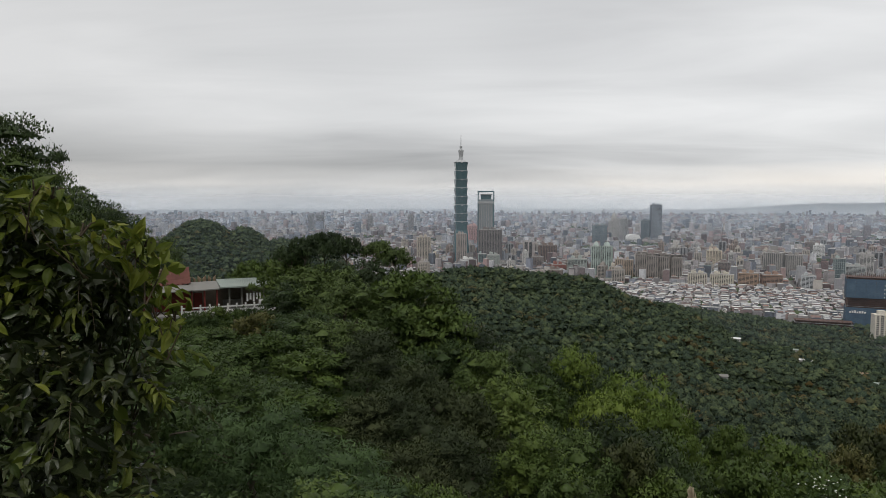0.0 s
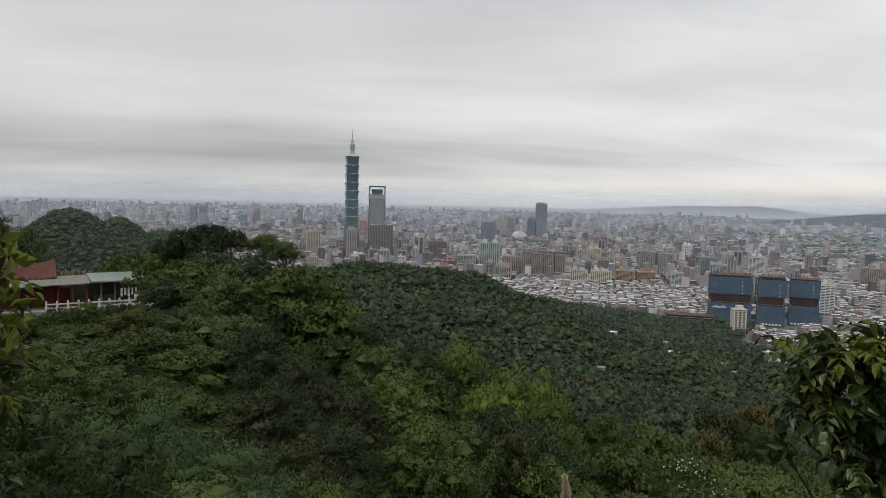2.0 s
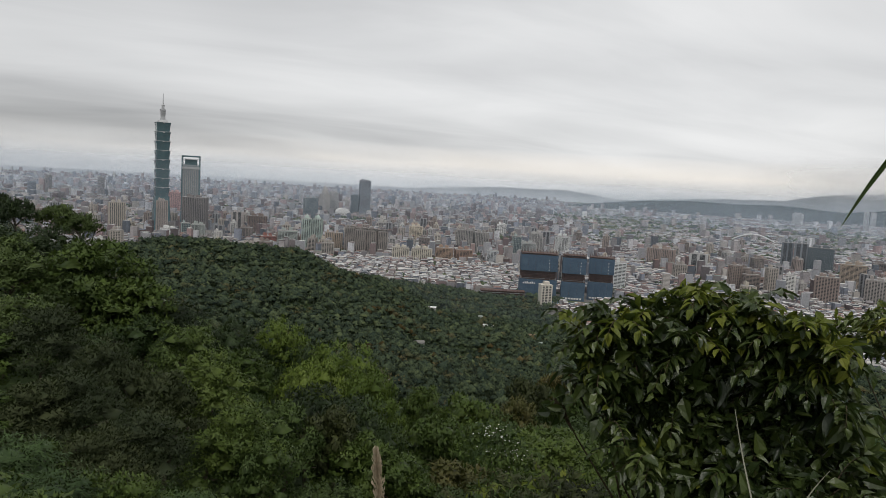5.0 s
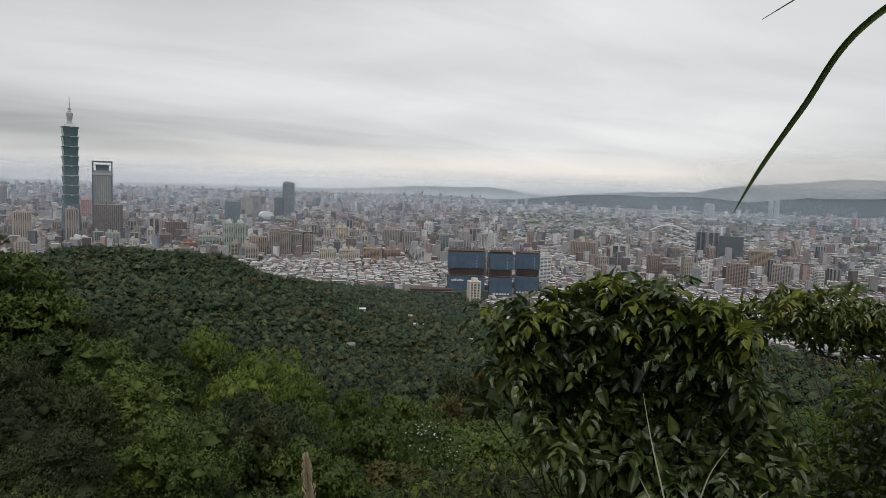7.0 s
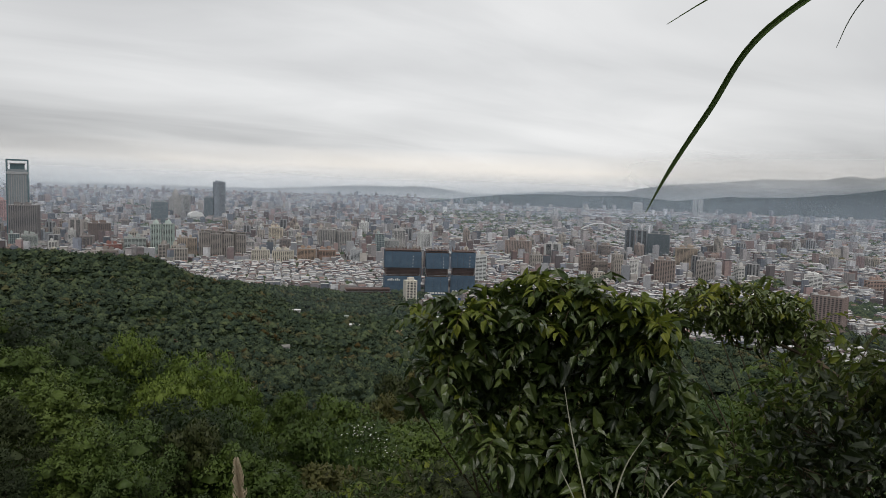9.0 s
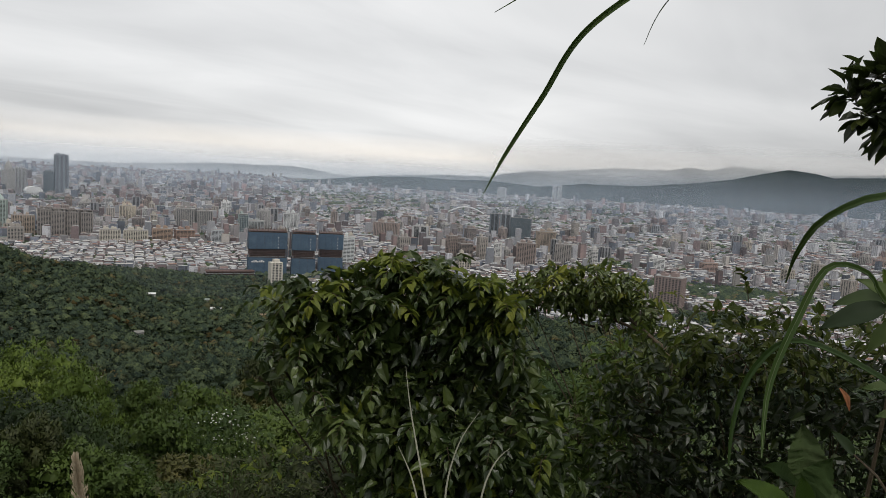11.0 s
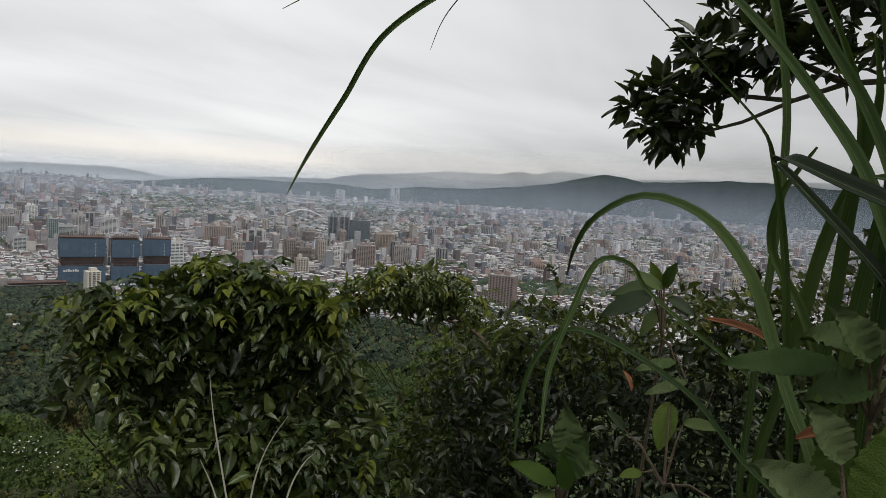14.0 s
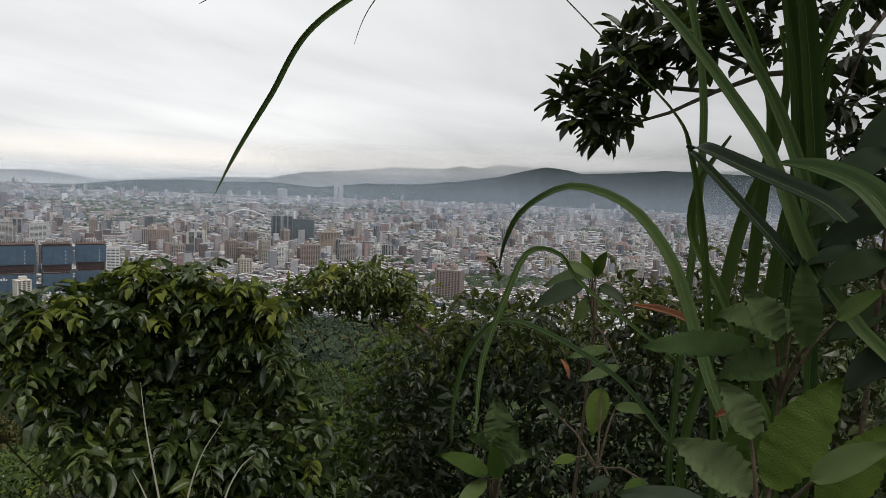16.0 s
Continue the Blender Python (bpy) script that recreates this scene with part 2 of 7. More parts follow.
def part(name, data, material, parent=None, label="", smooth=False, normals=None):
    """One mesh object from a bmesh or from (verts, faces); normals, where given, round off the shading of foliage."""
    me = bpy.data.meshes.new(name)
    if isinstance(data, bmesh.types.BMesh):
        data.to_mesh(me)
        data.free()
    else:
        v, f = data
        me.from_pydata([tuple(p) for p in v] if not isinstance(v, np.ndarray) else v.tolist(), [], f if not isinstance(f, np.ndarray) else f.tolist())
    if material is not None:
        me.materials.append(material)
    if smooth or normals is not None:
        me.shade_smooth()
    if normals is not None:
        me.normals_split_custom_set_from_vertices((normals / np.linalg.norm(normals, axis=1, keepdims=True)).tolist())
    ob = new(name, me)
    if parent is not None:
        ob.parent = parent
    if label:
        tagged(ob, label)
    return ob


def thing(name, label, category, group="", kind="", at=(0, 0, 0), turn=0.0, scale=1.0):
    ob = new(name)
    ob.empty_display_size = 0.2
    ob.matrix_world = Matrix.Translation(at) @ Matrix.Rotation(turn, 4, "Z") @ Matrix.Scale(scale, 4)
    return tagged(ob, label, category, group, kind)


class Acc:
    """Collects polygons for one mesh."""

    def __init__(self):
        self.v, self.f = [], []

    def add(self, v, f):
        o = len(self.v)
        self.v += [tuple(p) for p in v]
        self.f += [tuple(i + o for i in q) for q in f]

    def box(self, x0, x1, y0, y1, z0, z1, top=1.0, bottom=True):
        cx, cy = (x0 + x1) / 2, (y0 + y1) / 2
        g = lambda x, c: c + (x - c) * top
        v = [(x0, y0, z0), (x1, y0, z0), (x1, y1, z0), (x0, y1, z0), (g(x0, cx), g(y0, cy), z1), (g(x1, cx), g(y0, cy), z1), (g(x1, cx), g(y1, cy), z1), (g(x0, cx), g(y1, cy), z1)]
        f = [(0, 1, 5, 4), (1, 2, 6, 5), (2, 3, 7, 6), (3, 0, 4, 7), (4, 5, 6, 7)]
        self.add(v, f + [(3, 2, 1, 0)] if bottom else f)
        return self

    def ring(self, rings, cap=True):
        """Skin over a list of equal closed loops."""
        n = len(rings[0])
        v = [p for r in rings for p in r]
        f = [(k * n + i, k * n + (i + 1) % n, (k + 1) * n + (i + 1) % n, (k + 1) * n + i) for k in range(len(rings) - 1) for i in range(n)]
        if cap:
            f += [tuple(range(n - 1, -1, -1)), tuple(range((len(rings) - 1) * n, len(rings) * n))]
        self.add(v, f)
        return self

    def tube(self, pts, radii, sides=6):
        pts = [Vector(p) for p in pts]
        rings = []
        for i, p in enumerate(pts):
            d = (pts[min(i + 1, len(pts) - 1)] - pts[max(i - 1, 0)]).normalized()
            u = d.orthogonal().normalized()
            w = d.cross(u)
            rings.append([p + (u * math.cos(a) + w * math.sin(a)) * radii[i] for a in (2 * math.pi * k / sides for k in range(sides))])
        return self.ring(rings)

    def data(self):
        return self.v, self.f


LEAF_V = np.array([(0, 0, 0), (0.30, -0.5, 0.14), (0.30, 0.0, 0.03), (0.30, 0.5, 0.14), (0.68, -0.34, 0.05), (0.68, 0.0, -0.07), (0.68, 0.34, 0.05), (1.0, 0.0, -0.14)])
LEAF_F = [(0, 1, 2), (0, 2, 3), (1, 4, 5, 2), (2, 5, 6, 3), (4, 7, 5), (5, 7, 6)]
SPRAY_V = np.array([(0, 0, 0), (0.5, -0.5, 0.08), (1.0, 0, -0.12), (0.5, 0.5, 0.08)])
SPRAY_F = [(0, 1, 2), (0, 2, 3)]


def scatter(centres, along, normal, length, width, tv=LEAF_V, tf=LEAF_F):
    """Leaves as numpy arrays: tv laid at each centre, its length along, its upper side to normal."""
    along = along / np.linalg.norm(along, axis=1, keepdims=True)
    side = np.cross(normal, along)
    side /= np.linalg.norm(side, axis=1, keepdims=True) + 1e-9
    upn = np.cross(along, side)
    v = centres[:, None, :] + along[:, None, :] * (tv[None, :, 0:1] * length[:, None, None]) + side[:, None, :] * (tv[None, :, 1:2] * width[:, None, None]) + upn[:, None, :] * (tv[None, :, 2:3] * length[:, None, None])
    k = len(tv)
    f = [tuple(i + j * k for i in q) for j in range(len(centres)) for q in tf]
    return v.reshape(-1, 3), f


def unit(n, rng):
    d = rng.normal(size=(n, 3))
    return d / np.linalg.norm(d, axis=1, keepdims=True)


# ---- the ground: one sheet from the lookout to the edge of the basin ----
T_AZ = [-180, -60, -33, -20, -8, 3, 10, 18, 26, 38, 55, 75, 110, 180]
T_R = [14, 40, 100, 250, 550, 1150, 1600]
# unseen ground behind the lookout (azimuth -180, 110) is raised to block sky light
T_Z = np.array([
    (5, 17, 42, 65, 60, 20, -100), (-3, 0, 2, 0, -40, -100, -230), (-5, -9, -6, -20, -70, -120, -190), (-7, -15, -20, -45, -100, -150, -200),
    (-9, -19, -19, -58, -116, -138, -245), (-9, -22, -29, -80, -130, -121, -245), (-9, -25, -36, -92, -142, -128, -245), (-9, -26, -45, -104, -152, -170, -245),
    (-9, -25, -50, -108, -165, -228, -245), (-8, -21, -44, -100, -170, -244, -245), (-7, -17, -32, -66, -170, -245, -245), (-5.5, -14, -32, -72, -175, -245, -245),
    (-2, 1, -4, -42, -130, -245, -245)])
T_Z = np.vstack([T_Z, T_Z[:1]])


def ground_z(x, y):
    r = math.hypot(x, y)
    az = math.degrees(math.atan2(x, y))
    i = max(j for j in range(len(T_AZ) - 1) if T_AZ[j] <= az) if az < 180 else len(T_AZ) - 2
    k = (az - T_AZ[i]) / (T_AZ[i + 1] - T_AZ[i])
    k = k * k * (3 - 2 * k)
    col = T_Z[i] * (1 - k) + T_Z[i + 1] * k
    z = float(np.interp(r, [0, 2.5] + T_R + [1900], [-1.7, -1.9] + list(col) + [-H]))
    if 60 < r < 1600:
        s = min((r - 60) / 300, 1) * min((1600 - r) / 300, 1)
        z += s * (12 * noise.noise(Vector((x * 0.006, y * 0.006, 3))) + 6 * noise.noise(Vector((x * 0.018, y * 0.018, 9))))
    # the rounded wooded hill beyond the temple
    for a0, r0, h0, wa, wr in ((-19.6, 1500, 203, 4.2, 320), (-25, 1500, 168, 4.0, 300), (-16.3, 1500, 186, 3.0, 300), (-13.4, 1480, 162, 3.2, 260), (-10.5, 1480, 150, 3.0, 240)):
        q = ((az - a0) / wa) ** 2 + ((r - r0) / wr) ** 2
        if q < 9:
            z = max(z, -H + h0 * math.exp(-q * 0.5) - 2) if q < 5 else z
    return max(z, -H)


GZ = ground_z

def land_material():
    n = Nodes("land")
    pos = n.position()
    z = n.sep(pos)[2]
    big, mid, small = n.noise(0.004, 4, 0.6, pos), n.noise(0.02, 4, 0.6, pos), n.noise(0.4, 5, 0.6, pos)
    town = n.ramp(n.math("ADD", n.math("MULTIPLY", mid, 0.6), n.math("MULTIPLY", small, 0.4)), [(0.06, 0.06, 0.06), (0.12, 0.12, 0.115), (0.20, 0.19, 0.18), (0.28, 0.26, 0.24)])
    green = n.ramp(small, [(0.025, 0.04, 0.015), (0.06, 0.085, 0.03), (0.10, 0.12, 0.05)])
    park = n.math("MULTIPLY", n.math("SUBTRACT", big, 0.56, True), 14.0, True)
    plain = n.mix(park, town, green)
    wild = n.ramp(n.noise(0.7, 6, 0.65, pos), [(0.012, 0.020, 0.008), (0.025, 0.042, 0.015), (0.045, 0.065, 0.024), (0.07, 0.06, 0.03)])
    up = n.math("MULTIPLY", n.math("ADD", z, 243.5), 0.3, True)
    far = n.math("GREATER_THAN", n.math("ADD", n.math("POWER", n.sep(pos)[0], 2.0), n.math("POWER", n.sep(pos)[1], 2.0)), 2200.0 ** 2)
    n.bump(n.noise(1.5, 5, 0.6, pos), 0.6, 0.3)
    return n.done(n.mix(n.math("MULTIPLY", up, n.math("SUBTRACT", 1.0, far)), plain, wild), 0.95, 0.0, 0.1)


LAND = land_material()
az_list = list(np.arange(-180, -60, 6.0)) + list(np.arange(-60, 115, 1.0)) + list(np.arange(115, 180, 6.5))
r_true = [0.6, 1.5, 2.5, 4, 6, 9, 12, 16, 21, 28, 36, 46, 58, 72, 90, 110, 135, 165, 200, 240, 290, 350, 420, 500, 580, 660, 740, 820, 900, 980, 1060, 1140, 1220, 1300, 1380, 1460, 1540, 1620, 1720, 1850, 2050, 2300, 2600, 2800, 3100, 3500, 4000, 4700, 5600, 7000, 9000, 12000, 17000, 26000]
gv, gf = [], []
for r in r_true:
    for a in az_list:
        p = polar(a, r)
        z = GZ(p.x, p.y) if r < 2300 else -H
        k = squeeze(r) / r
        gv.append((p.x * k, p.y * k, z * k))
na = len(az_list)
gv.append((0, 0, -1.7))
for i in range(len(r_true) - 1):
    for j in range(na):
        j2 = (j + 1) % na
        gf.append((i * na + j, i * na + j2, (i + 1) * na + j2, (i + 1) * na + j))
gf += [(len(gv) - 1, j, (j + 1) % na)[::-1] for j in range(na)]
ground = tagged(part("ground", (gv, gf), LAND, smooth=True), "wooded hillside falling to a wide built-up plain", "ground", kind="structure")

# What the hills hide, so that nothing is built out of sight: highest elevation per degree and distance.
HR = [20, 35, 50, 70, 90, 120, 160, 210, 270, 340, 420, 520, 640, 780, 920, 1060, 1200, 1350, 1500]
HOR = {}
for a in range(-62, 115):
    best, row = -9.0, []
    for r in HR:
        p = polar(a, r)
        best = max(best, (GZ(p.x, p.y) + (0 if r < 60 else 4.5)) / r)
        row.append(best)
    HOR[a] = row


def seen_at(x, y, z):
    r = math.hypot(x, y)
    a = int(round(math.degrees(math.atan2(x, y))))
    if a not in HOR:
        return False
    lim = [b for b, q in zip(HOR[a], HR) if q < r * 0.93]
    return not lim or z / r > lim[-1] - 0.004


# ---- trees ----
def lumpy(seed, keep=-0.35, rough=0.30, level=2):
    bm = bmesh.new()
    bmesh.ops.create_icosphere(bm, subdivisions=level, radius=1.0)
    for v in bm.verts:
        v.co *= 1 + rough * 1.6 * noise.noise(v.co * 1.6 + Vector((seed * 3.7, 0, 0))) + rough * noise.noise(v.co * 3.4 + Vector((0, seed * 5.1, 0)))
    bmesh.ops.delete(bm, geom=[v for v in bm.verts if v.co.z < keep], context="VERTS")
    bmesh.ops.triangulate(bm, faces=bm.faces)
    bm.verts.index_update()
    out = np.array([v.co for v in bm.verts]), [tuple(v.index for v in f.verts) for f in bm.faces]
    bm.free()
    return out


TRI_V = np.array([(0, -0.5, 0), (1.0, 0.05, -0.08), (0.15, 0.5, 0.05)])
TRI_F = [(0, 1, 2)]


def crown_mesh(seed, wide, tall, boughs, tufts, leaf, count, droop=0.2, flat=0.8, cone=0.0, up=0.55, slim=0.62, ragged=0.30):
    """Tufts of leaves gathered on the boughs of a dome, with dark hollows between them. The crown stands on z = 0."""
    rng = np.random.default_rng(seed)
    P, N, S, core_v, core_n, core_f, o = [], [], [], [], [], [], 0
    for i in range(boughs):
        h = 1 - 1.25 * (i + 0.4) / boughs
        an = i * 2.39996 + rng.uniform(-0.4, 0.4)
        q = math.sqrt(max(0.0, 1 - h * h)) * (1 - cone * max(h, 0)) * rng.uniform(0.75, 1.1)
        r = wide * rng.uniform(0.13, 0.21) * (1 - 0.35 * cone * max(h, 0))
        c = np.array((math.cos(an) * q * wide * 0.34, math.sin(an) * q * wide * 0.34, tall * (0.46 + 0.40 * h * rng.uniform(0.8, 1.1))))
        lv, lf = lumpy(seed * 31 + i, -0.3, 0.25, 1)
        core_v.append(c + lv * r * 0.64 * (1, 1, flat))
        e = unit(90, rng)
        P.append(c + e * (r * rng.uniform(0.7, 0.95, 90))[:, None] * (1, 1, flat))
        N.append(e)
        S.append(e)
        core_n.append(lv)
        core_f += [tuple(k + o for k in f) for f in lf]
        o += len(lv)
        d = unit(tufts, rng)
        d[:, 2] = np.abs(d[:, 2]) * 1.1 - 0.45 * (rng.random(tufts) < 0.45)
        d += 0.5 * np.array((c[0], c[1], 0)) / (np.linalg.norm(c[:2]) + 0.3 * wide)
        d /= np.linalg.norm(d, axis=1, keepdims=True)
        for k in range(tufts):
            tc = c + d[k] * r * rng.uniform(0.75, 1.12) * (1, 1, flat)
            tr = r * rng.uniform(0.24, 0.46)
            m = max(8, int(count / (boughs * tufts) * (tr / (0.35 * r)) ** 2))
            e = unit(m, rng)
            e[:, 2] = np.abs(e[:, 2]) - 0.25 * (rng.random(m) < 0.4)
            e = e + d[k] * 0.35
            e /= np.linalg.norm(e, axis=1, keepdims=True)
            P.append(tc + e * (tr * rng.uniform(0.55, 1.1 + ragged, m))[:, None] * (1, 1, flat))
            N.append(e)
            S.append(e * 0.75 + d[k] * 0.55 + (0, 0, 0.15))
    P, N, S = np.vstack(P), np.vstack(N), np.vstack(S)
    n = len(P)
    along = N * 0.6 + unit(n, rng) * 0.8
    along[:, 2] -= droop
    L = leaf * rng.uniform(0.55, 1.4, n)
    v, f = scatter(P, along, N + (0, 0, up) + unit(n, rng) * 0.30, L, L * slim * rng.uniform(0.75, 1.25, n), TRI_V, TRI_F)
    S = S / np.linalg.norm(S, axis=1, keepdims=True) + unit(n, rng) * 0.14
    return (np.vstack([v] + core_v), f + [tuple(q + len(v) for q in t) for t in core_f]), np.vstack([np.repeat(S, 3, axis=0)] + core_n)


def trunk_data(height, girth, crown_w, seed):
    rng = np.random.default_rng(seed)
    a = Acc()
    pts = [(0, 0, -1.2)]
    for i in range(1, 5):
        pts.append((rng.normal() * 0.12 * i, rng.normal() * 0.12 * i, height * i / 4))
    a.tube(pts, [girth * 1.3, girth, girth * 0.8, girth * 0.6, girth * 0.4], 7)
    for i in range(6):
        an = rng.uniform(0, 6.28)
        b = Vector(pts[3]).lerp(Vector(pts[4]), rng.random())
        e = b + Vector((math.cos(an) * crown_w * 0.33, math.sin(an) * crown_w * 0.33, crown_w * rng.uniform(0.08, 0.22)))
        a.tube([b, b.lerp(e, 0.5) + Vector((0, 0, 0.15)), e], [girth * 0.45, girth * 0.3, girth * 0.12], 5)
    return a.data()


TREES = {}


def tree_kind(key, label, seed, wide, tall, trunk, boughs, tufts, leaf, count, mat, **kw):
    t = thing("tree" if tall > 4 else "shrub", label, "tree" if tall > 4 else "shrub", "trees on the hillside")
    part("trunk", trunk_data(trunk + tall * 0.45, 0.08 + wide * 0.014, wide, seed), BARK, t)
    data, shading = crown_mesh(seed, wide, tall, boughs, tufts, leaf, count, **kw)
    c = part("crown", data, mat, t, normals=shading)
    c.location.z = trunk
    top = max(v.co.z for v in c.data.vertices)
    TREES[key] = (t, trunk + top * 0.96, wide)
    return t


tree_kind("broad", "dark green broadleaf tree on the slope", 11, 10.0, 8.0, 2.0, 13, 9, 0.30, 5600, LEAF_DARK)
tree_kind("round", "mid-green rounded tree with dense foliage", 12, 9.0, 8.0, 1.6, 12, 9, 0.27, 5200, LEAF_MID)
tree_kind("light", "light green tree with broad tiers of fresh leaves", 13, 9.0, 8.4, 1.6, 14, 8, 0.33, 5200, LEAF_LIGHT, flat=0.62, slim=0.7, up=0.8)
tree_kind("tall", "tall dark tree with a narrow crown", 14, 7.0, 11.0, 2.4, 13, 9, 0.29, 5200, LEAF_DARK, flat=0.95, cone=0.3)
tree_kind("bamboo", "feathery grey-green bamboo thicket with drooping sprays", 15, 9.0, 5.6, 0.6, 14, 9, 0.40, 6600, LEAF_FEATHER, droop=0.6, slim=0.22, up=0.4, ragged=0.7)
tree_kind("rust", "tree with rusty brown-green foliage", 16, 8.0, 6.6, 1.4, 12, 9, 0.34, 4400, LEAF_RUST)
tree_kind("shrub", "low bushy green undergrowth", 17, 6.0, 3.6, 0.2, 13, 8, 0.20, 3400, LEAF_MID, flat=0.65)
tree_kind("shrub_light", "low light green undergrowth", 18, 6.0, 3.4, 0.2, 13, 8, 0.21, 3400, LEAF_LIGHT, flat=0.65)
tree_kind("feather", "tall tree with airy layered sprays of small leaves", 22, 7.0, 7.4, 2.0, 18, 8, 0.17, 7000, LEAF_DARK, flat=0.40, droop=0.1, up=0.8, ragged=0.5)
tree_kind("scrub", "low dull green-brown scrub", 23, 6.0, 3.4, 0.2, 13, 8, 0.19, 3200, LEAF_DULL, flat=0.65)
tree_kind("dusky", "dusky brown-green tree with fine needle-like foliage", 20, 7.4, 10.0, 1.2, 15, 10, 0.30, 7600, LEAF_DUSKY, flat=1.1, cone=0.35, droop=-0.6, slim=0.34, up=0.3, ragged=0.55)
tree_kind("bright", "bright yellow-green tree with a clumped crown", 21, 10.0, 8.6, 1.6, 14, 9, 0.29, 6600, LEAF_BRIGHT, flat=0.8, up=0.8)
tree_kind("leafy", "mid-green tree with a tall crown of glossy leaf tufts", 24, 8.0, 11.0, 1.6, 16, 9, 0.28, 6200, LEAF_LIGHT, flat=0.9, cone=0.3)
tree_kind("umbrella", "dark tree with flat layered crown", 19, 6.4, 3.0, 6.0, 12, 8, 0.24, 3800, LEAF_DARK, flat=0.42)
USED = set()


def plant(key, x, y, z_top=None, size=1.0, turn=None, stretch=1.0):
    """A tree on the ground; with z_top, set so that its crown ends there."""
    t, full, wide = TREES[key]
    g = GZ(x, y)
    tall = size * stretch
    if z_top is not None:
        tall = max(0.75 * size, min(1.7 * size, (z_top - g) / full))
        g = z_top - full * tall
    m = Matrix.Translation((x, y, g)) @ Matrix.Rotation(random.uniform(0, 6.28) if turn is None else turn, 4, "Z") @ Matrix.Diagonal((size, size, tall, 1))
    if key not in USED:
        USED.add(key)
        t.matrix_world = m
        return t
    o = copy_thing(t, Matrix.Identity(4))
    o.matrix_basis = m
    return o


# trees that stand out: kind, azimuth, elevation of the top, distance, width of the crown
HERO = [
    ("feather", -34.0, 5.8, 44, 7), ("feather", -32.2, 5.9, 42, 6), ("feather", -31.0, 3.6, 41, 5), ("feather", -33.4, 2.4, 40, 7), ("feather", -29.6, 2.4, 46, 5), ("feather", -27.0, 0.5, 52, 5.5), ("feather", -30.2, -1.0, 44, 6),
    ("broad", -24.6, -1.8, 126, 9), ("broad", -25.6, -0.8, 128, 9), ("umbrella", -26.4, -0.2, 130, 7), ("broad", -22.6, -2.7, 130, 9), ("broad", -13.0, -3.8, 128, 10), ("light", -15.4, -4.7, 128, 10),
    ("umbrella", -11.2, -2.6, 92, 5.5), ("umbrella", -9.6, -2.3, 98, 6), ("umbrella", -8.2, -2.7, 94, 5.5), ("umbrella", -5.4, -3.1, 95, 5), ("umbrella", -4.0, -3.7, 94, 5), ("umbrella", -12.4, -3.4, 95, 5),
    ("broad", -6.8, -4.7, 90, 11), ("broad", -10.2, -5.2, 88, 12), ("broad", -8.2, -6.6, 82, 10), ("broad", -4.2, -6.2, 88, 9), ("light", -13.2, -4.7, 96, 8), ("broad", -12.0, -6.4, 86, 9),
    ("light", -2.4, -5.8, 80, 12), ("light", -0.6, -8.6, 77, 11), ("broad", -3.6, -8.2, 78, 10), ("broad", 2.4, -10.4, 78, 10), ("round", 0.4, -11.6, 72, 9),
    ("dusky", -6.2, -10.4, 58, 7.6), ("dusky", -4.0, -15.2, 47, 7.2), ("dusky", 0.6, -18.4, 43, 6.6), ("dusky", -1.8, -13.2, 53, 7.0), ("dusky", -7.0, -15.8, 46, 6.0), ("dusky", 2.4, -15.4, 51, 6.4), ("dusky", -2.6, -19.6, 40, 6.0),
    ("leafy", 5.7, -14.6, 54, 7.4), ("leafy", 7.8, -18.8, 46, 6.6), ("round", 4.0, -12.4, 68, 8), ("broad", 6.6, -12.0, 80, 9),
    ("bright", 10.9, -11.9, 84, 8.6), ("light", 7.9, -14.4, 72, 8), ("bright", 16.0, -13.7, 76, 11), ("bright", 13.6, -15.4, 68, 8.5), ("bright", 18.6, -15.9, 70, 8), ("broad", 14.6, -17.4, 60, 10), ("broad", 17.8, -18.4, 62, 9), ("broad", 12.0, -13.6, 82, 8),
    ("round", 11.6, -18.6, 52, 7.6), ("rust", 15.4, -18.8, 53, 5.4), ("round", 9.8, -21.4, 44, 6), ("light", 18.6, -21.0, 52, 7), ("light", 23.2, -17.0, 84, 6), ("light", 27.0, -17.8, 80, 10), ("light", 24.8, -19.6, 70, 9), ("round", 29.6, -18.6, 84, 9), ("rust", 32.4, -15.7, 112, 11), ("rust", 34.4, -14.9, 120, 9), ("light", 35.6, -16.6, 100, 9), ("rust", 31.0, -17.4, 96, 8), ("bamboo", 30.4, -20.4, 66, 8), ("light", 21.2, -22.6, 50, 7),
    ("bamboo", -10.6, -19.4, 37, 8.5), ("bamboo", -14.6, -18.2, 39, 8.5), ("bamboo", -19.4, -18.6, 38, 8), ("bamboo", -7.4, -22.4, 32, 6.5), ("bamboo", -23.4, -19.0, 38, 7), ("shrub_light", -1.0, -22.8, 33, 4.6), ("shrub_light", -7.0, -20.2, 40, 4.4),
    ("light", -10.4, -12.1, 58, 8), ("light", -13.8, -10.6, 64, 8), ("round", -17.2, -11.2, 62, 8), ("light", -19.0, -13.4, 54, 7.5), ("round", -15.4, -14.2, 50, 7), ("light", -11.6, -15.4, 47, 6.6), ("round", -21.8, -14.0, 53, 7), ("rust", -15.6, -8.9, 74, 6), ("round", -11.4, -9.0, 72, 9), ("broad", -8.8, -9.6, 68, 8), ("round", -18.6, -10.0, 70, 7), ("bright", -20.2, -9.8, 78, 5)]
for key, a, e, d, w in HERO:
    p = polar(a, d)
    plant(key, p.x, p.y, d * math.tan(e * D2R), w / TREES[key][2])

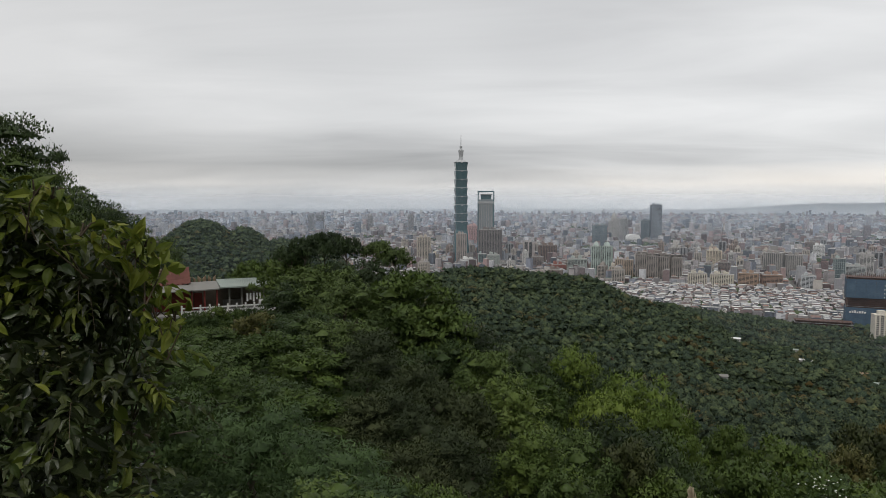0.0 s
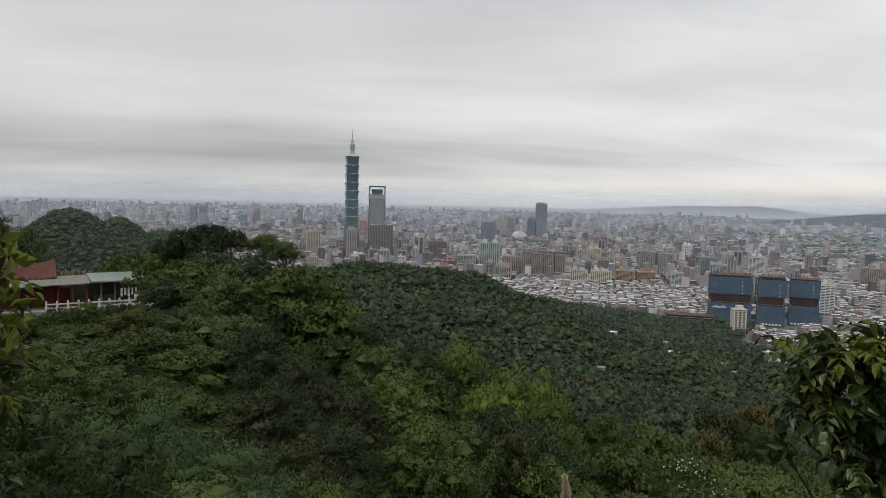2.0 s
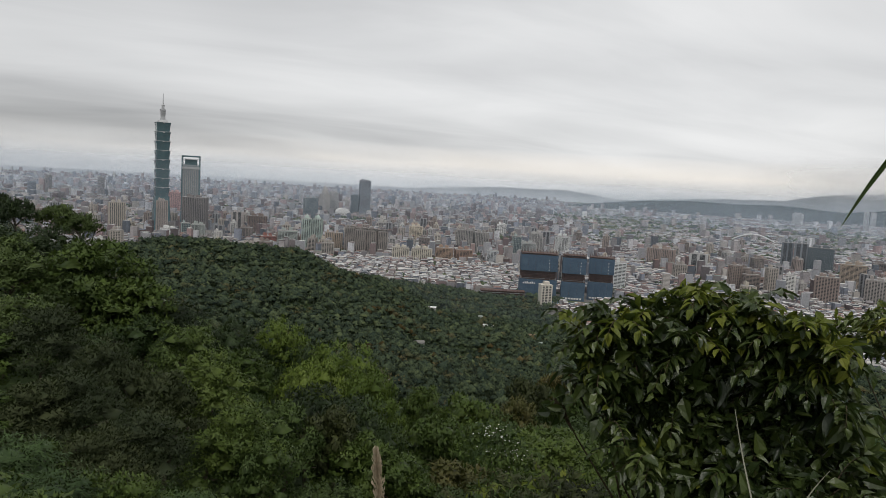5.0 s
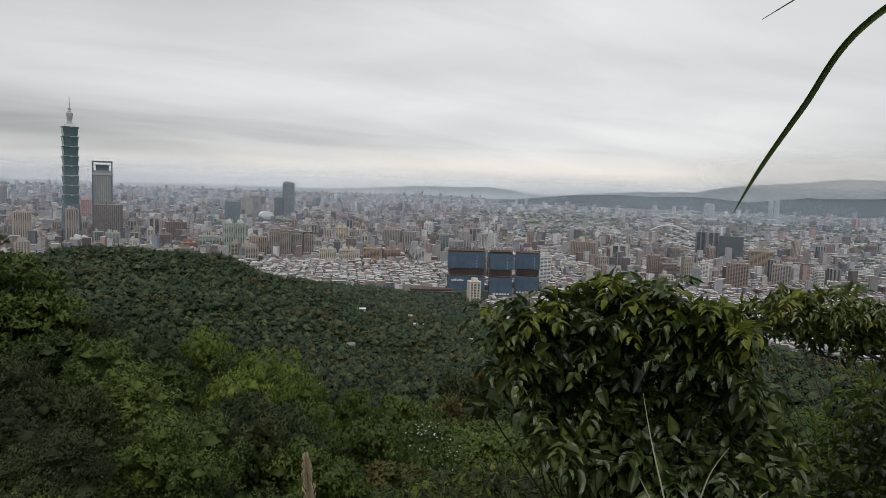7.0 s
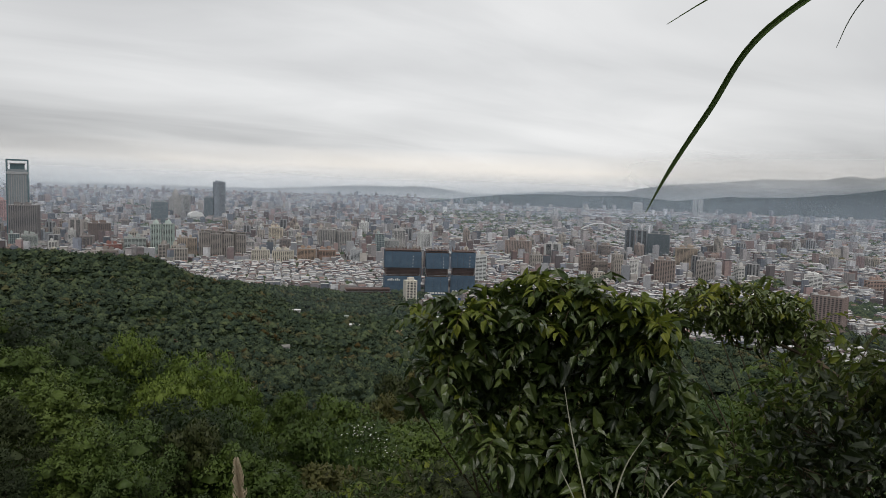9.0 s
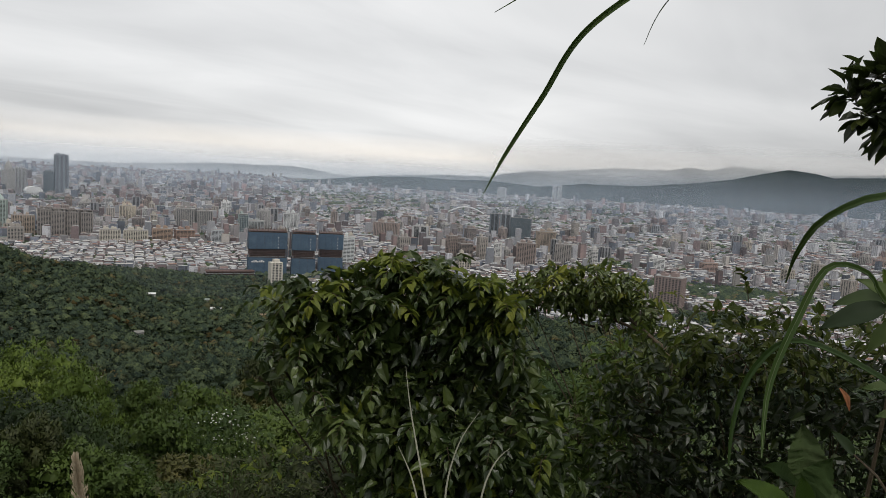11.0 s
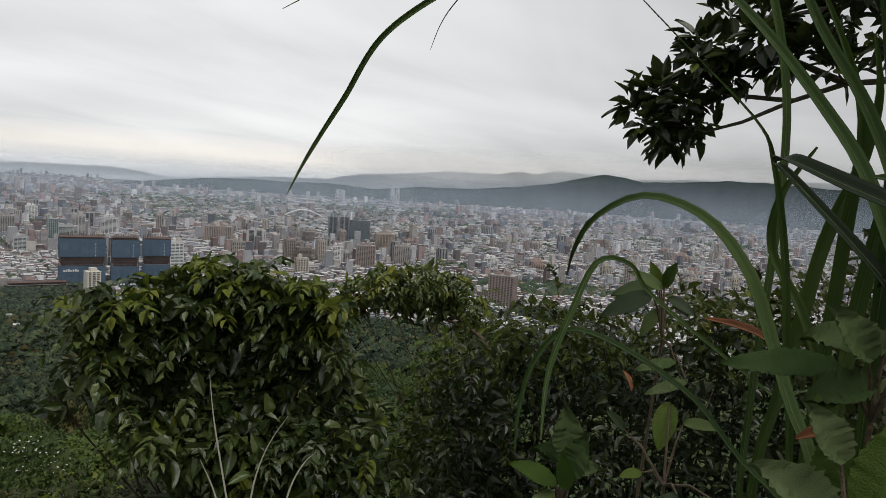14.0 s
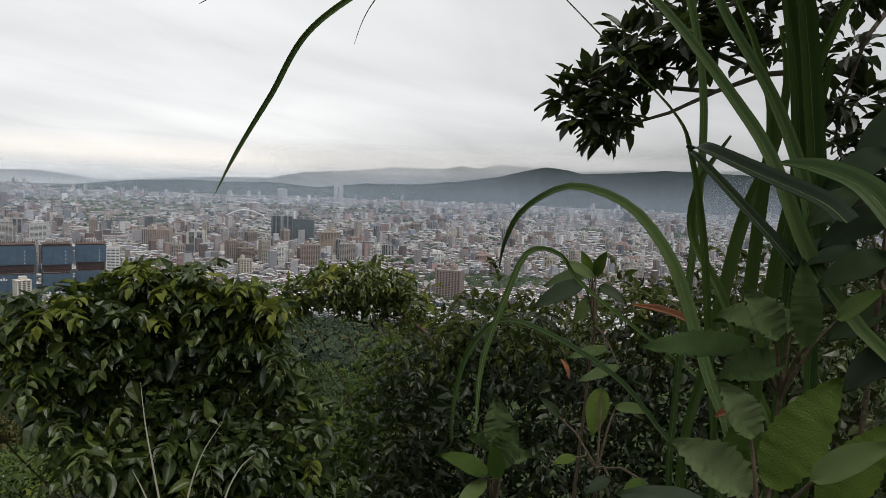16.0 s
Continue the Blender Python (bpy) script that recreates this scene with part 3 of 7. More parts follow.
# the rest of the near woods
random.seed(5)
spots = [(polar(a, d).x, polar(a, d).y, w * 0.5) for _, a, _, d, w in HERO]
count_near = 0
for _ in range(9000):
    r = 20 + 112 * random.random() ** 0.75
    a = random.uniform(-40, 66)
    if r < 26 and a > 26:
        continue
    p = polar(a, r)
    if -25 < a < -12.5 and 88 < r < 128:
        continue
    near = r < 42
    own = (1.7 if near else 2.6) + 0.012 * r
    if any((p.x - q[0]) ** 2 + (p.y - q[1]) ** 2 < (own + q[2]) ** 2 * 0.42 for q in spots):
        continue
    g = GZ(p.x, p.y)
    if not seen_at(p.x, p.y, g + 5):
        continue
    roll = noise.noise(Vector((p.x * 0.03, p.y * 0.03, 4))) + random.uniform(-0.5, 0.5)
    if near:
        key = random.choice(["scrub", "shrub", "shrub", "shrub_light"] if a > 26 else ["shrub", "shrub", "shrub_light", "bamboo", "scrub"])
    elif a > 26:
        key = random.choice(["rust", "light", "light", "round", "bamboo", "shrub_light"])
    else:
        key = "light" if roll > 0.35 else "round" if roll > 0.0 else "tall" if roll < -0.5 else "broad"
    if -26 < a < -11 and 45 < r < 96:
        key = random.choice(["shrub", "round", "light", "shrub_light"])
    size = random.uniform(0.75, 1.1) * (own * 2.5 / TREES[key][2])
    # the crowns stay below the line of the slope's crest, and the view to the temple is open
    el_top = math.degrees(math.atan2(g + TREES[key][1] * size, r))
    crest = float(np.interp(a, [-40, -27, -26.9, -16, -11, -10.9, -3, 1, 5, 10, 18, 24, 34, 66], [4, 0, -9.2, -9.2, -8.4, -4.2, -5.4, -9.6, -12.4, -12.8, -15.0, -16.4, -14.6, -14.6]))
    if el_top > crest:
        continue
    plant(key, p.x, p.y, None, size, None, random.uniform(0.85, 1.1))
    spots.append((p.x, p.y, own))
    count_near += 1
    if count_near > 190:
        break

# ferns, creepers and saplings over the near slope
rng = np.random.default_rng(17)
n_u = 60000
ua = rng.uniform(-48, 104, n_u)
ur = 2.6 + 62 * rng.random(n_u) ** 1.5
ux, uy = np.sin(ua * D2R) * ur, np.cos(ua * D2R) * ur
uz = np.array([GZ(x, y) for x, y in zip(ux, uy)]) + np.minimum(1.4, 0.03 * ur + 0.15) * rng.random(n_u)
ul = (0.05 + 0.0060 * ur) * rng.uniform(0.6, 1.5, n_u)
un = unit(n_u, rng) * 0.6 + (0, 0, 1.0)
tagged(part("undergrowth", scatter(np.stack([ux, uy, uz], 1), unit(n_u, rng) * (1, 1, 0.5) + (0, 0, 0.1), un, ul, ul * 0.6, TRI_V, TRI_F), LEAF_DARK), "ferns and creepers covering the near slope", "undergrowth", kind="stuff")

# far woods: one canopy of many crowns
tmpl = []
for s in range(21):
    lv, lf = lumpy(s + 1, -0.4, 0.40, 1)
    rng = np.random.default_rng(s)
    ns = 110 if s < 7 else 44 if s < 14 else 14
    d = unit(ns, rng)
    d[:, 2] = np.abs(d[:, 2])
    size = 0.26 if s < 7 else 0.34 if s < 14 else 0.46
    sv, sf = scatter(d * rng.uniform(0.75, 1.08, (ns, 1)), d * 0.5 + unit(ns, rng), d + (0, 0, 0.5) + unit(ns, rng) * 0.45, np.full(ns, size), np.full(ns, size * 0.7), TRI_V, TRI_F)
    tmpl.append((np.vstack([lv * 0.86, sv]), np.vstack([lv / np.linalg.norm(lv, axis=1, keepdims=True), np.repeat(d + unit(ns, rng) * 0.3, 3, axis=0)]), np.array(lf + [tuple(q + len(lv) for q in f) for f in sf])))
fv, fn, ff, fo = [], [], [], 0
rng = np.random.default_rng(3)
r = 95.0
while r < 1750:
    step = min(3.7 + r * 0.0033, 6.6)
    a_step = step / r / D2R
    for a in np.arange(-40, 80, a_step):
        aa, rr = a + rng.uniform(-0.9, 0.9) * a_step, r + rng.uniform(-0.9, 0.9) * step
        p = polar(aa, rr)
        if rr < 135 and aa < 66 and rr < 125 + 10 * rng.random():
            continue
        g = GZ(p.x, p.y)
        if g < -H + 2.0 or not seen_at(p.x, p.y, g + 9):
            continue
        w = step * rng.choice((0.40, 0.50, 0.62, 0.74, 0.9, 1.15))
        h = w * rng.uniform(0.65, 1.15)
        tv, tn, tf = tmpl[rng.integers(7) + (0 if rr < 260 else 7 if rr < 640 else 14)]
        c, s = math.cos(aa * 7.7), math.sin(aa * 7.7)
        rot = np.array([(c, s, 0), (-s, c, 0), (0, 0, 1)])
        fv.append((tv @ rot) * (w, w, h) + (p.x, p.y, g + h * 0.3 + rng.uniform(0.0, 3.0)))
        fn.append(tn @ rot)
        ff.append(tf + fo)
        fo += len(tv)
    r += step
tagged(part("far_woods", (np.vstack(fv), np.vstack(ff)), FOREST, smooth=True, normals=np.vstack(fn)), "dense dark green subtropical woods covering the ridge", "woods", kind="stuff")

# crowns turned rusty brown, in small stands on the far slope
RUSTY = leaf_material("rusty_canopy", [(0.045, 0.038, 0.016), (0.085, 0.058, 0.022), (0.125, 0.076, 0.028)], 0.9, scale=0.15, through_light=0.0, spec=0.05, island=0.2)
rng = np.random.default_rng(44)
rv, rn, rf, ro = [], [], [], 0
for a0, e0, many in ((19.5, -11.0, 9), (20.8, -10.7, 7), (18.5, -14.2, 4), (21.6, -12.8, 4), (24.4, -14.9, 5), (28.2, -13.8, 4), (18.4, -11.1, 5)):
    d0 = next((q for q in range(150, 1500, 5) if math.tan(e0 * D2R) * q <= GZ(polar(a0, q).x, polar(a0, q).y) + 4), 700)
    for _ in range(many):
        p = polar(a0, d0) + Vector((rng.normal() * 7, rng.normal() * 9, 0))
        w = rng.uniform(3.0, 5.2)
        tv, tn, tf = tmpl[7 + rng.integers(7)]
        rv.append(tv * (w, w, w * 0.9) + (p.x, p.y, GZ(p.x, p.y) + 5.2))
        rn.append(tn)
        rf.append(tf + ro)
        ro += len(tv)
tagged(part("rusty_woods", (np.vstack(rv), np.vstack(rf)), RUSTY, smooth=True, normals=np.vstack(rn)), "stands of rusty brown crowns in the green woods", "woods", kind="stuff")

# ---- the city ----
TURN = radians(-22)             # the street grid
WALLS = [(0.50, 0.47, 0.49), (0.41, 0.31, 0.30), (0.66, 0.66, 0.70), (0.48, 0.45, 0.46), (0.19, 0.14, 0.14), (0.78, 0.79, 0.84), (0.34, 0.37, 0.45), (0.48, 0.35, 0.35), (0.62, 0.58, 0.55), (0.16, 0.18, 0.22), (0.52, 0.54, 0.60), (0.26, 0.22, 0.23)]
ROOFS = [(0.34, 0.33, 0.32), (0.70, 0.70, 0.69), (0.46, 0.45, 0.44), (0.22, 0.21, 0.21), (0.32, 0.17, 0.13), (0.62, 0.61, 0.60), (0.22, 0.30, 0.27), (0.40, 0.38, 0.37)]
BRIGHT = [(0.70, 0.70, 0.69), (0.58, 0.58, 0.57), (0.75, 0.75, 0.74), (0.44, 0.44, 0.43), (0.66, 0.65, 0.62), (0.30, 0.17, 0.13), (0.72, 0.72, 0.72), (0.50, 0.52, 0.50)]


def town_material(name, walls, roofs, storey=3.3, bay=4.2, dark=0.5):
    n = Nodes(name)
    pos = n.position()
    x, y, z = n.sep(pos)
    c, s = math.cos(TURN), math.sin(TURN)
    u = n.math("ADD", n.math("MULTIPLY", x, c + s), n.math("MULTIPLY", y, c - s))
    rows = n.math("LESS_THAN", n.math("FRACT", n.math("DIVIDE", z, storey)), 0.5)
    cols = n.math("LESS_THAN", n.math("FRACT", n.math("DIVIDE", u, bay)), 0.62)
    bays = n.math("LESS_THAN", n.math("FRACT", n.math("ADD", n.math("DIVIDE", u, 9.5), n.math("MULTIPLY", n.island(), 7.0))), 0.38)
    win = n.math("MAXIMUM", n.math("MULTIPLY", n.math("MULTIPLY", rows, cols), dark), n.math("MULTIPLY", bays, 0.5))
    rnd = n.island()
    wall = n.ramp(rnd, walls, True)
    stain = n.ramp(n.noise(0.15, 4, 0.6, pos), [(0.62, 0.61, 0.59), (1.0, 1.0, 1.0)])
    wall = n.mix(1.0, wall, stain, "MULTIPLY")
    wall = n.mix(win, wall, (0.05, 0.055, 0.06))
    roof = n.mix(1.0, n.ramp(n.math("FRACT", n.math("MULTIPLY", rnd, 37.7)), roofs, True), stain, "MULTIPLY")
    top = n.math("GREATER_THAN", n.sep(n.t.nodes.new("ShaderNodeNewGeometry").outputs["True Normal"])[2], 0.4)
    return n.done(n.mix(top, wall, roof), 0.75, 0.0, 0.3)


TOWN = town_material("town_facades", WALLS, ROOFS)
LOWTOWN = town_material("low_town_facades", WALLS, BRIGHT, 3.2, 3.4, 0.5)


def town_noise(x, y, s, o):
    return noise.noise(Vector((x * s, y * s, o)))


def boxes_mesh(rows):
    """rows: x, y, z0, half width, half depth, height, turn, pitch of roof. Positions are true; the far ones are drawn in."""
    V, F, o = [], [], 0
    for x, y, z0, hw, hd, h, tn, gable in rows:
        k = squeeze(math.hypot(x, y)) / math.hypot(x, y)
        c, s = math.cos(tn), math.sin(tn)
        pts = [(-hw, -hd, 0), (hw, -hd, 0), (hw, hd, 0), (-hw, hd, 0), (-hw, -hd, h), (hw, -hd, h), (hw, hd, h), (-hw, hd, h)]
        f = [(0, 1, 5, 4), (1, 2, 6, 5), (2, 3, 7, 6), (3, 0, 4, 7)]
        if gable > 0:
            pts += [(-hw, 0, h + gable), (hw, 0, h + gable)]
            f += [(4, 5, 9, 8), (6, 7, 8, 9), (5, 6, 9), (7, 4, 8)]
        else:
            f += [(4, 5, 6, 7)]
        V += [((x + c * a - s * b) * k, (y + s * a + c * b) * k, (z0 + e) * k) for a, b, e in pts]
        F += [tuple(i + o for i in q) for q in f]
        o += len(pts)
    return V, F


def green_area(x, y, r, a):
    """Parks, school grounds and the fields along the river."""
    if r > 4700 and 33 < a < 62 and r < 7600:
        return town_noise(x, y, 0.0011, 5) > -0.28
    if 62 < a < 76 and 1650 < r < 1850:
        return True
    return town_noise(x, y, 0.0030, 8) > (0.44 if r < 3500 else 0.36)


LANDMARKS = []                 # x, y, clear radius: filled in below, before the streets
# name, label, azimuth, distance, width, depth, height, wall colour, kind of facade
TALL = [
    ("office_tower", "grey slab tower with a glass facade", 17.36, 4350, 64, 40, 232, (0.24, 0.27, 0.31), "piers"),
    ("office_tower", "dark glass tower with a pale frame", 16.61, 4340, 50, 40, 138, (0.20, 0.23, 0.26), "glass"),
    ("office_tower", "blue-grey glass office tower", 12.97, 3740, 70, 45, 126, (0.26, 0.30, 0.32), "glass"),
    ("office_tower", "grey stone tower block", 14.80, 4300, 58, 42, 148, (0.36, 0.36, 0.36), "piers"),
    ("office_tower", "navy glass tower in a pale frame", 7.22, 2750, 37, 28, 88, (0.42, 0.38, 0.36), "frame"),
    ("office_building", "brown office block with a flat roof", 8.77, 2765, 70, 40, 75, (0.19, 0.14, 0.12), "piers"),
    ("apartment_building", "red brick apartment block with pink bands", 9.65, 2160, 44, 30, 52, (0.27, 0.12, 0.10), "bands"),
    ("apartment_tower", "pale green glass tower with gabled top", 12.73, 2200, 27, 24, 108, (0.40, 0.47, 0.44), "piers"),
    ("apartment_tower", "pale green glass tower with gabled top", 13.62, 2208, 28, 24, 108, (0.40, 0.47, 0.44), "piers"),
    ("office_building", "grey-green slab office building", 11.22, 2171, 58, 34, 70, (0.36, 0.40, 0.38), "bands"),
    ("apartment_tower", "brown and cream apartment tower", 14.60, 2205, 24, 22, 68, (0.40, 0.33, 0.27), "piers"),
    ("apartment_tower", "brown and cream apartment tower", 15.35, 2215, 24, 22, 66, (0.40, 0.33, 0.27), "piers"),
    ("apartment_tower", "grey-brown apartment tower with rooftop frames", 16.30, 2190, 32, 26, 86, (0.30, 0.27, 0.25), "piers"),
    ("apartment_tower", "grey-brown apartment tower with rooftop frames", 17.20, 2180, 32, 26, 82, (0.30, 0.27, 0.25), "piers"),
    ("apartment_tower", "grey-brown apartment tower with rooftop frames", 18.10, 2185, 32, 26, 80, (0.30, 0.27, 0.25), "piers"),
    ("apartment_tower", "grey-brown apartment tower with rooftop frames", 18.95, 2200, 30, 26, 78, (0.30, 0.27, 0.25), "piers"),
    ("office_tower", "cream stone tower block", 21.79, 2700, 50, 26, 70, (0.62, 0.54, 0.42), "bands"),
    ("office_tower", "white tower block with banded windows", 28.99, 3330, 44, 30, 62, (0.72, 0.72, 0.71), "bands"),
    ("office_building", "broad grey block with a stepped roof", 26.0, 2551, 56, 40, 76, (0.31, 0.29, 0.27), "piers"),
    ("office_building", "broad grey block with a stepped roof", 27.35, 2560, 50, 40, 70, (0.31, 0.29, 0.27), "piers"),
    ("office_tower", "pale blue-green glass tower", 30.32, 2240, 26, 26, 86, (0.42, 0.48, 0.47), "glass"),
    ("office_tower", "stone office tower beside the tall skyscraper", 3.98, 2620, 80, 50, 142, (0.20, 0.18, 0.175), "piers"),
    ("office_building", "pink stone slab of offices", 2.50, 3700, 56, 36, 122, (0.50, 0.30, 0.28), "bands"),
    ("office_building", "white low office building with bands", 2.13, 2440, 54, 30, 42, (0.74, 0.74, 0.72), "bands"),
    ("office_building", "grey-green glass office building", 3.30, 2430, 26, 26, 62, (0.34, 0.40, 0.38), "glass"),
    ("office_building", "grey-green office building with ribbon windows", 4.25, 2450, 42, 30, 58, (0.36, 0.39, 0.36), "bands"),
    ("apartment_tower", "beige apartment tower with window bays", -1.62, 2650, 50, 30, 112, (0.44, 0.39, 0.33), "piers"),
    ("apartment_tower", "tan tower with a white stair core", 1.55, 2560, 34, 30, 128, (0.37, 0.32, 0.29), "piers"),
    ("apartment_tower", "dark twin tower far across the city", -10.97, 5370, 43, 30, 155, (0.20, 0.19, 0.19), "piers"),
    ("apartment_tower", "dark twin tower far across the city", -10.23, 5357, 58, 30, 155, (0.20, 0.19, 0.19), "piers"),
    ("apartment_tower", "dark slender tower far across the city", -6.1, 5600, 40, 30, 140, (0.22, 0.20, 0.19), "piers"),
    ("apartment_tower", "dark slender tower far across the city", -2.7, 5200, 34, 26, 150, (0.22, 0.20, 0.19), "piers"),
    ("apartment_tower", "brown apartment tower near the park", 65.61, 1439, 52, 34, 70, (0.30, 0.23, 0.21), "piers"),
    ("office_building", "white block with a blank side wall", 64.44, 2085, 42, 26, 42, (0.76, 0.76, 0.75), "bands"),
    ("office_tower", "dark glass tower with white edges", 51.03, 2790, 33, 30, 103, (0.16, 0.18, 0.20), "frame"),
    ("office_tower", "dark glass tower with white edges", 51.95, 2780, 38, 30, 104, (0.24, 0.26, 0.28), "frame"),
    ("office_building", "broad dark glass office block", 53.27, 2770, 80, 40, 94, (0.14, 0.155, 0.17), "glass"),
    ("office_building", "tan office block with a stepped top", 55.40, 2297, 62, 40, 80, (0.38, 0.31, 0.25), "bands"),
    ("apartment_tower", "brown apartment tower with window bays", 53.84, 1910, 50, 30, 72, (0.30, 0.24, 0.215), "piers"),
    ("apartment_tower", "slim white apartment tower", 51.46, 1902, 20, 18, 68, (0.70, 0.69, 0.67), "bands"),
    ("apartment_tower", "grey apartment tower with window bays", 56.9, 2000, 44, 28, 68, (0.36, 0.33, 0.31), "piers"),
    ("apartment_tower", "pale twin tower beyond the river", 55.83, 8780, 50, 40, 195, (0.56, 0.57, 0.58), "bands"),
    ("apartment_tower", "pale twin tower beyond the river", 56.25, 8900, 50, 40, 195, (0.56, 0.57, 0.58), "bands"),
    ("apartment_tower", "grey slab tower beyond the river", 51.49, 8550, 100, 60, 140, (0.46, 0.46, 0.46), "piers"),
    ("apartment_tower", "black and white apartment tower", 44.84, 2240, 46, 28, 74, (0.50, 0.50, 0.50), "frame"),
    ("apartment_building", "orange-brown apartment block with flat roof", 24.3, 2110, 50, 30, 46, (0.38, 0.27, 0.20), "bands"),
    ("apartment_building", "orange-brown apartment block with flat roof", 25.9, 2130, 52, 30, 42, (0.34, 0.23, 0.18), "bands"),
    ("apartment_building", "cream apartment block with deep bays", 22.4, 2100, 60, 26, 40, (0.56, 0.52, 0.44), "piers"),
    ("apartment_building", "cream apartment block with deep bays", 20.6, 2090, 50, 26, 42, (0.54, 0.50, 0.43), "piers"),
    ("apartment_building", "grey apartment block with balconies", 28.4, 2090, 30, 22, 48, (0.50, 0.52, 0.54), "bands"),
    ("office_building", "long grey block with ribbon windows", 31.2, 2300, 60, 30, 62, (0.40, 0.42, 0.42), "bands"),
    ("office_tower", "striped white and grey office tower", 34.1, 2350, 44, 34, 88, (0.62, 0.63, 0.63), "bands"),
    ("office_tower", "striped white and grey office tower", 31.9, 2500, 40, 34, 84, (0.46, 0.44, 0.42), "bands"),
    ("office_tower", "white banded tower behind the netted towers", 38.9, 1760, 28, 24, 74, (0.66, 0.68, 0.68), "bands"),
    ("office_building", "white concert hall building with a curved roof", 15.6, 4000, 70, 50, 40, (0.72, 0.72, 0.72), "bands"),
    ("apartment_building", "long brown row of apartments", 42.0, 2500, 90, 30, 62, (0.34, 0.26, 0.22), "piers"),
    ("apartment_building", "white school building with red roof", 49.0, 1800, 60, 20, 22, (0.66, 0.60, 0.58), "bands"),
]


def tall_building(name, label, az, r, w, d, h, col, style, seed):
    rnd = random.Random(seed)
    k = squeeze(r) / r
    p = polar(az, r * k, -H * k)
    LANDMARKS.append((math.sin(az * D2R) * r, math.cos(az * D2R) * r, max(w, d) * 0.75))
    t = thing(name, label, name.split("_")[0] + " " + name.split("_")[1], "city buildings", at=p, turn=-az * D2R + rnd.uniform(-0.30, 0.30), scale=k)
    lo, hi = tuple(c * 0.82 for c in col), tuple(min(1, c * 1.12) for c in col)
    wall = surface("render_" + name, [lo, col, hi], 0.12, 0.8, 0.0)
    core, skin = Acc(), Acc()
    core.box(-w / 2 + 0.5, w / 2 - 0.5, -d / 2 + 0.5, d / 2 - 0.5, 0, h - 1)
    floors = max(3, int(h / 3.4))
    fh = h / floors

    def fins(n, width, proud, z1):
        for side in (-1, 1):
            for i in range(n + 1):
                x = -w / 2 + w * i / n
                skin.box(x - width / 2, x + width / 2, side * d / 2 - 0.4 if side > 0 else -d / 2 - proud, side * d / 2 + proud if side > 0 else -d / 2 + 0.4, 0, z1)
        m = max(2, int(n * d / w))
        for side in (-1, 1):
            for i in range(m + 1):
                y = -d / 2 + d * i / m
                skin.box(side * w / 2 - 0.4 if side > 0 else -w / 2 - proud, side * w / 2 + proud if side > 0 else -w / 2 + 0.4, y - width / 2, y + width / 2, 0, z1)

    def slabs(thick, proud, step=1):
        for i in range(0, floors + 1, step):
            z = min(i * fh, h - thick)
            skin.box(-w / 2 - proud, w / 2 + proud, -d / 2 - proud, d / 2 + proud, z, z + thick)

    if style == "glass":
        fins(max(4, int(w / 5)), 0.5, 0.3, h)
        slabs(0.6, 0.25, 2)
    elif style == "frame":
        fins(2, w * 0.16, 0.8, h)
        slabs(0.5, 0.2)
    elif style == "bands":
        fins(max(3, int(w / 9)), 1.4, 0.25, h)
        slabs(1.7, 0.4)
    else:
        fins(max(4, int(w / 6)), 2.6, 0.6, h)
        slabs(1.3, 0.2)
    part("wall", skin.data(), wall, t)["kind"] = "stuff"
    part("window", core.data(), GLASS_DARK if style != "glass" else GLASS_BLUE, t, "dark window glass")
    roof = Acc()
    roof.box(-w / 2 - 0.3, w / 2 + 0.3, -d / 2 - 0.3, d / 2 + 0.3, h, h + 1.1)
    part("roof", roof.data(), CONCRETE, t)
    for i in range(2 if w > 30 else 1):
        a = Acc()
        x0 = -w * 0.34 + i * w * 0.38
        hh = rnd.uniform(4, 8)
        a.box(x0, x0 + w * rnd.uniform(0.2, 0.3), -d * 0.3, d * 0.25, h + 1.1, h + 1.1 + hh)
        a.box(x0 + 1.5, x0 + w * 0.14, -d * 0.2, d * 0.1, h + 1.1 + hh, h + 1.1 + hh + 2.4)
        part("roof_house", a.data(), wall, t)
    if "gabled" in label:
        a = Acc()
        a.ring([[(-w * 0.3, -d * 0.3, h + 1), (w * 0.3, -d * 0.3, h + 1), (w * 0.3, d * 0.3, h + 1), (-w * 0.3, d * 0.3, h + 1)], [(-w * 0.2, -d * 0.2, h + 8), (w * 0.2, -d * 0.2, h + 8), (w * 0.2, d * 0.2, h + 8), (-w * 0.2, d * 0.2, h + 8)], [(-0.4, -0.4, h + 15), (0.4, -0.4, h + 15), (0.4, 0.4, h + 15), (-0.4, 0.4, h + 15)]])
        part("pointed_roof", a.data(), wall, t)
    if "rooftop frames" in label:
        for sx in (-1, 1):
            a = Acc()
            for x in (0.1, 0.3, 0.5):
                a.box(sx * w * x - 0.6, sx * w * x + 0.6, -d * 0.4, d * 0.4, h + 1.1, h + 7)
            a.box(min(sx * w * 0.08, sx * w * 0.52), max(sx * w * 0.08, sx * w * 0.52), -d * 0.42, d * 0.42, h + 7, h + 8)
            part("roof_frame", a.data(), wall, t)
    if "curved roof" in label:
        a = Acc()
        n = 12
        a.ring([[(w * 0.55 * math.cos(math.pi * i / n), y, h + 1 + 26 * math.sin(math.pi * i / n) ** 0.8) for i in range(n + 1)] for y in (-d * 0.5, d * 0.5)])
        part("curved_roof", a.data(), WHITE_METAL, t, "white curved metal roof")
    return t


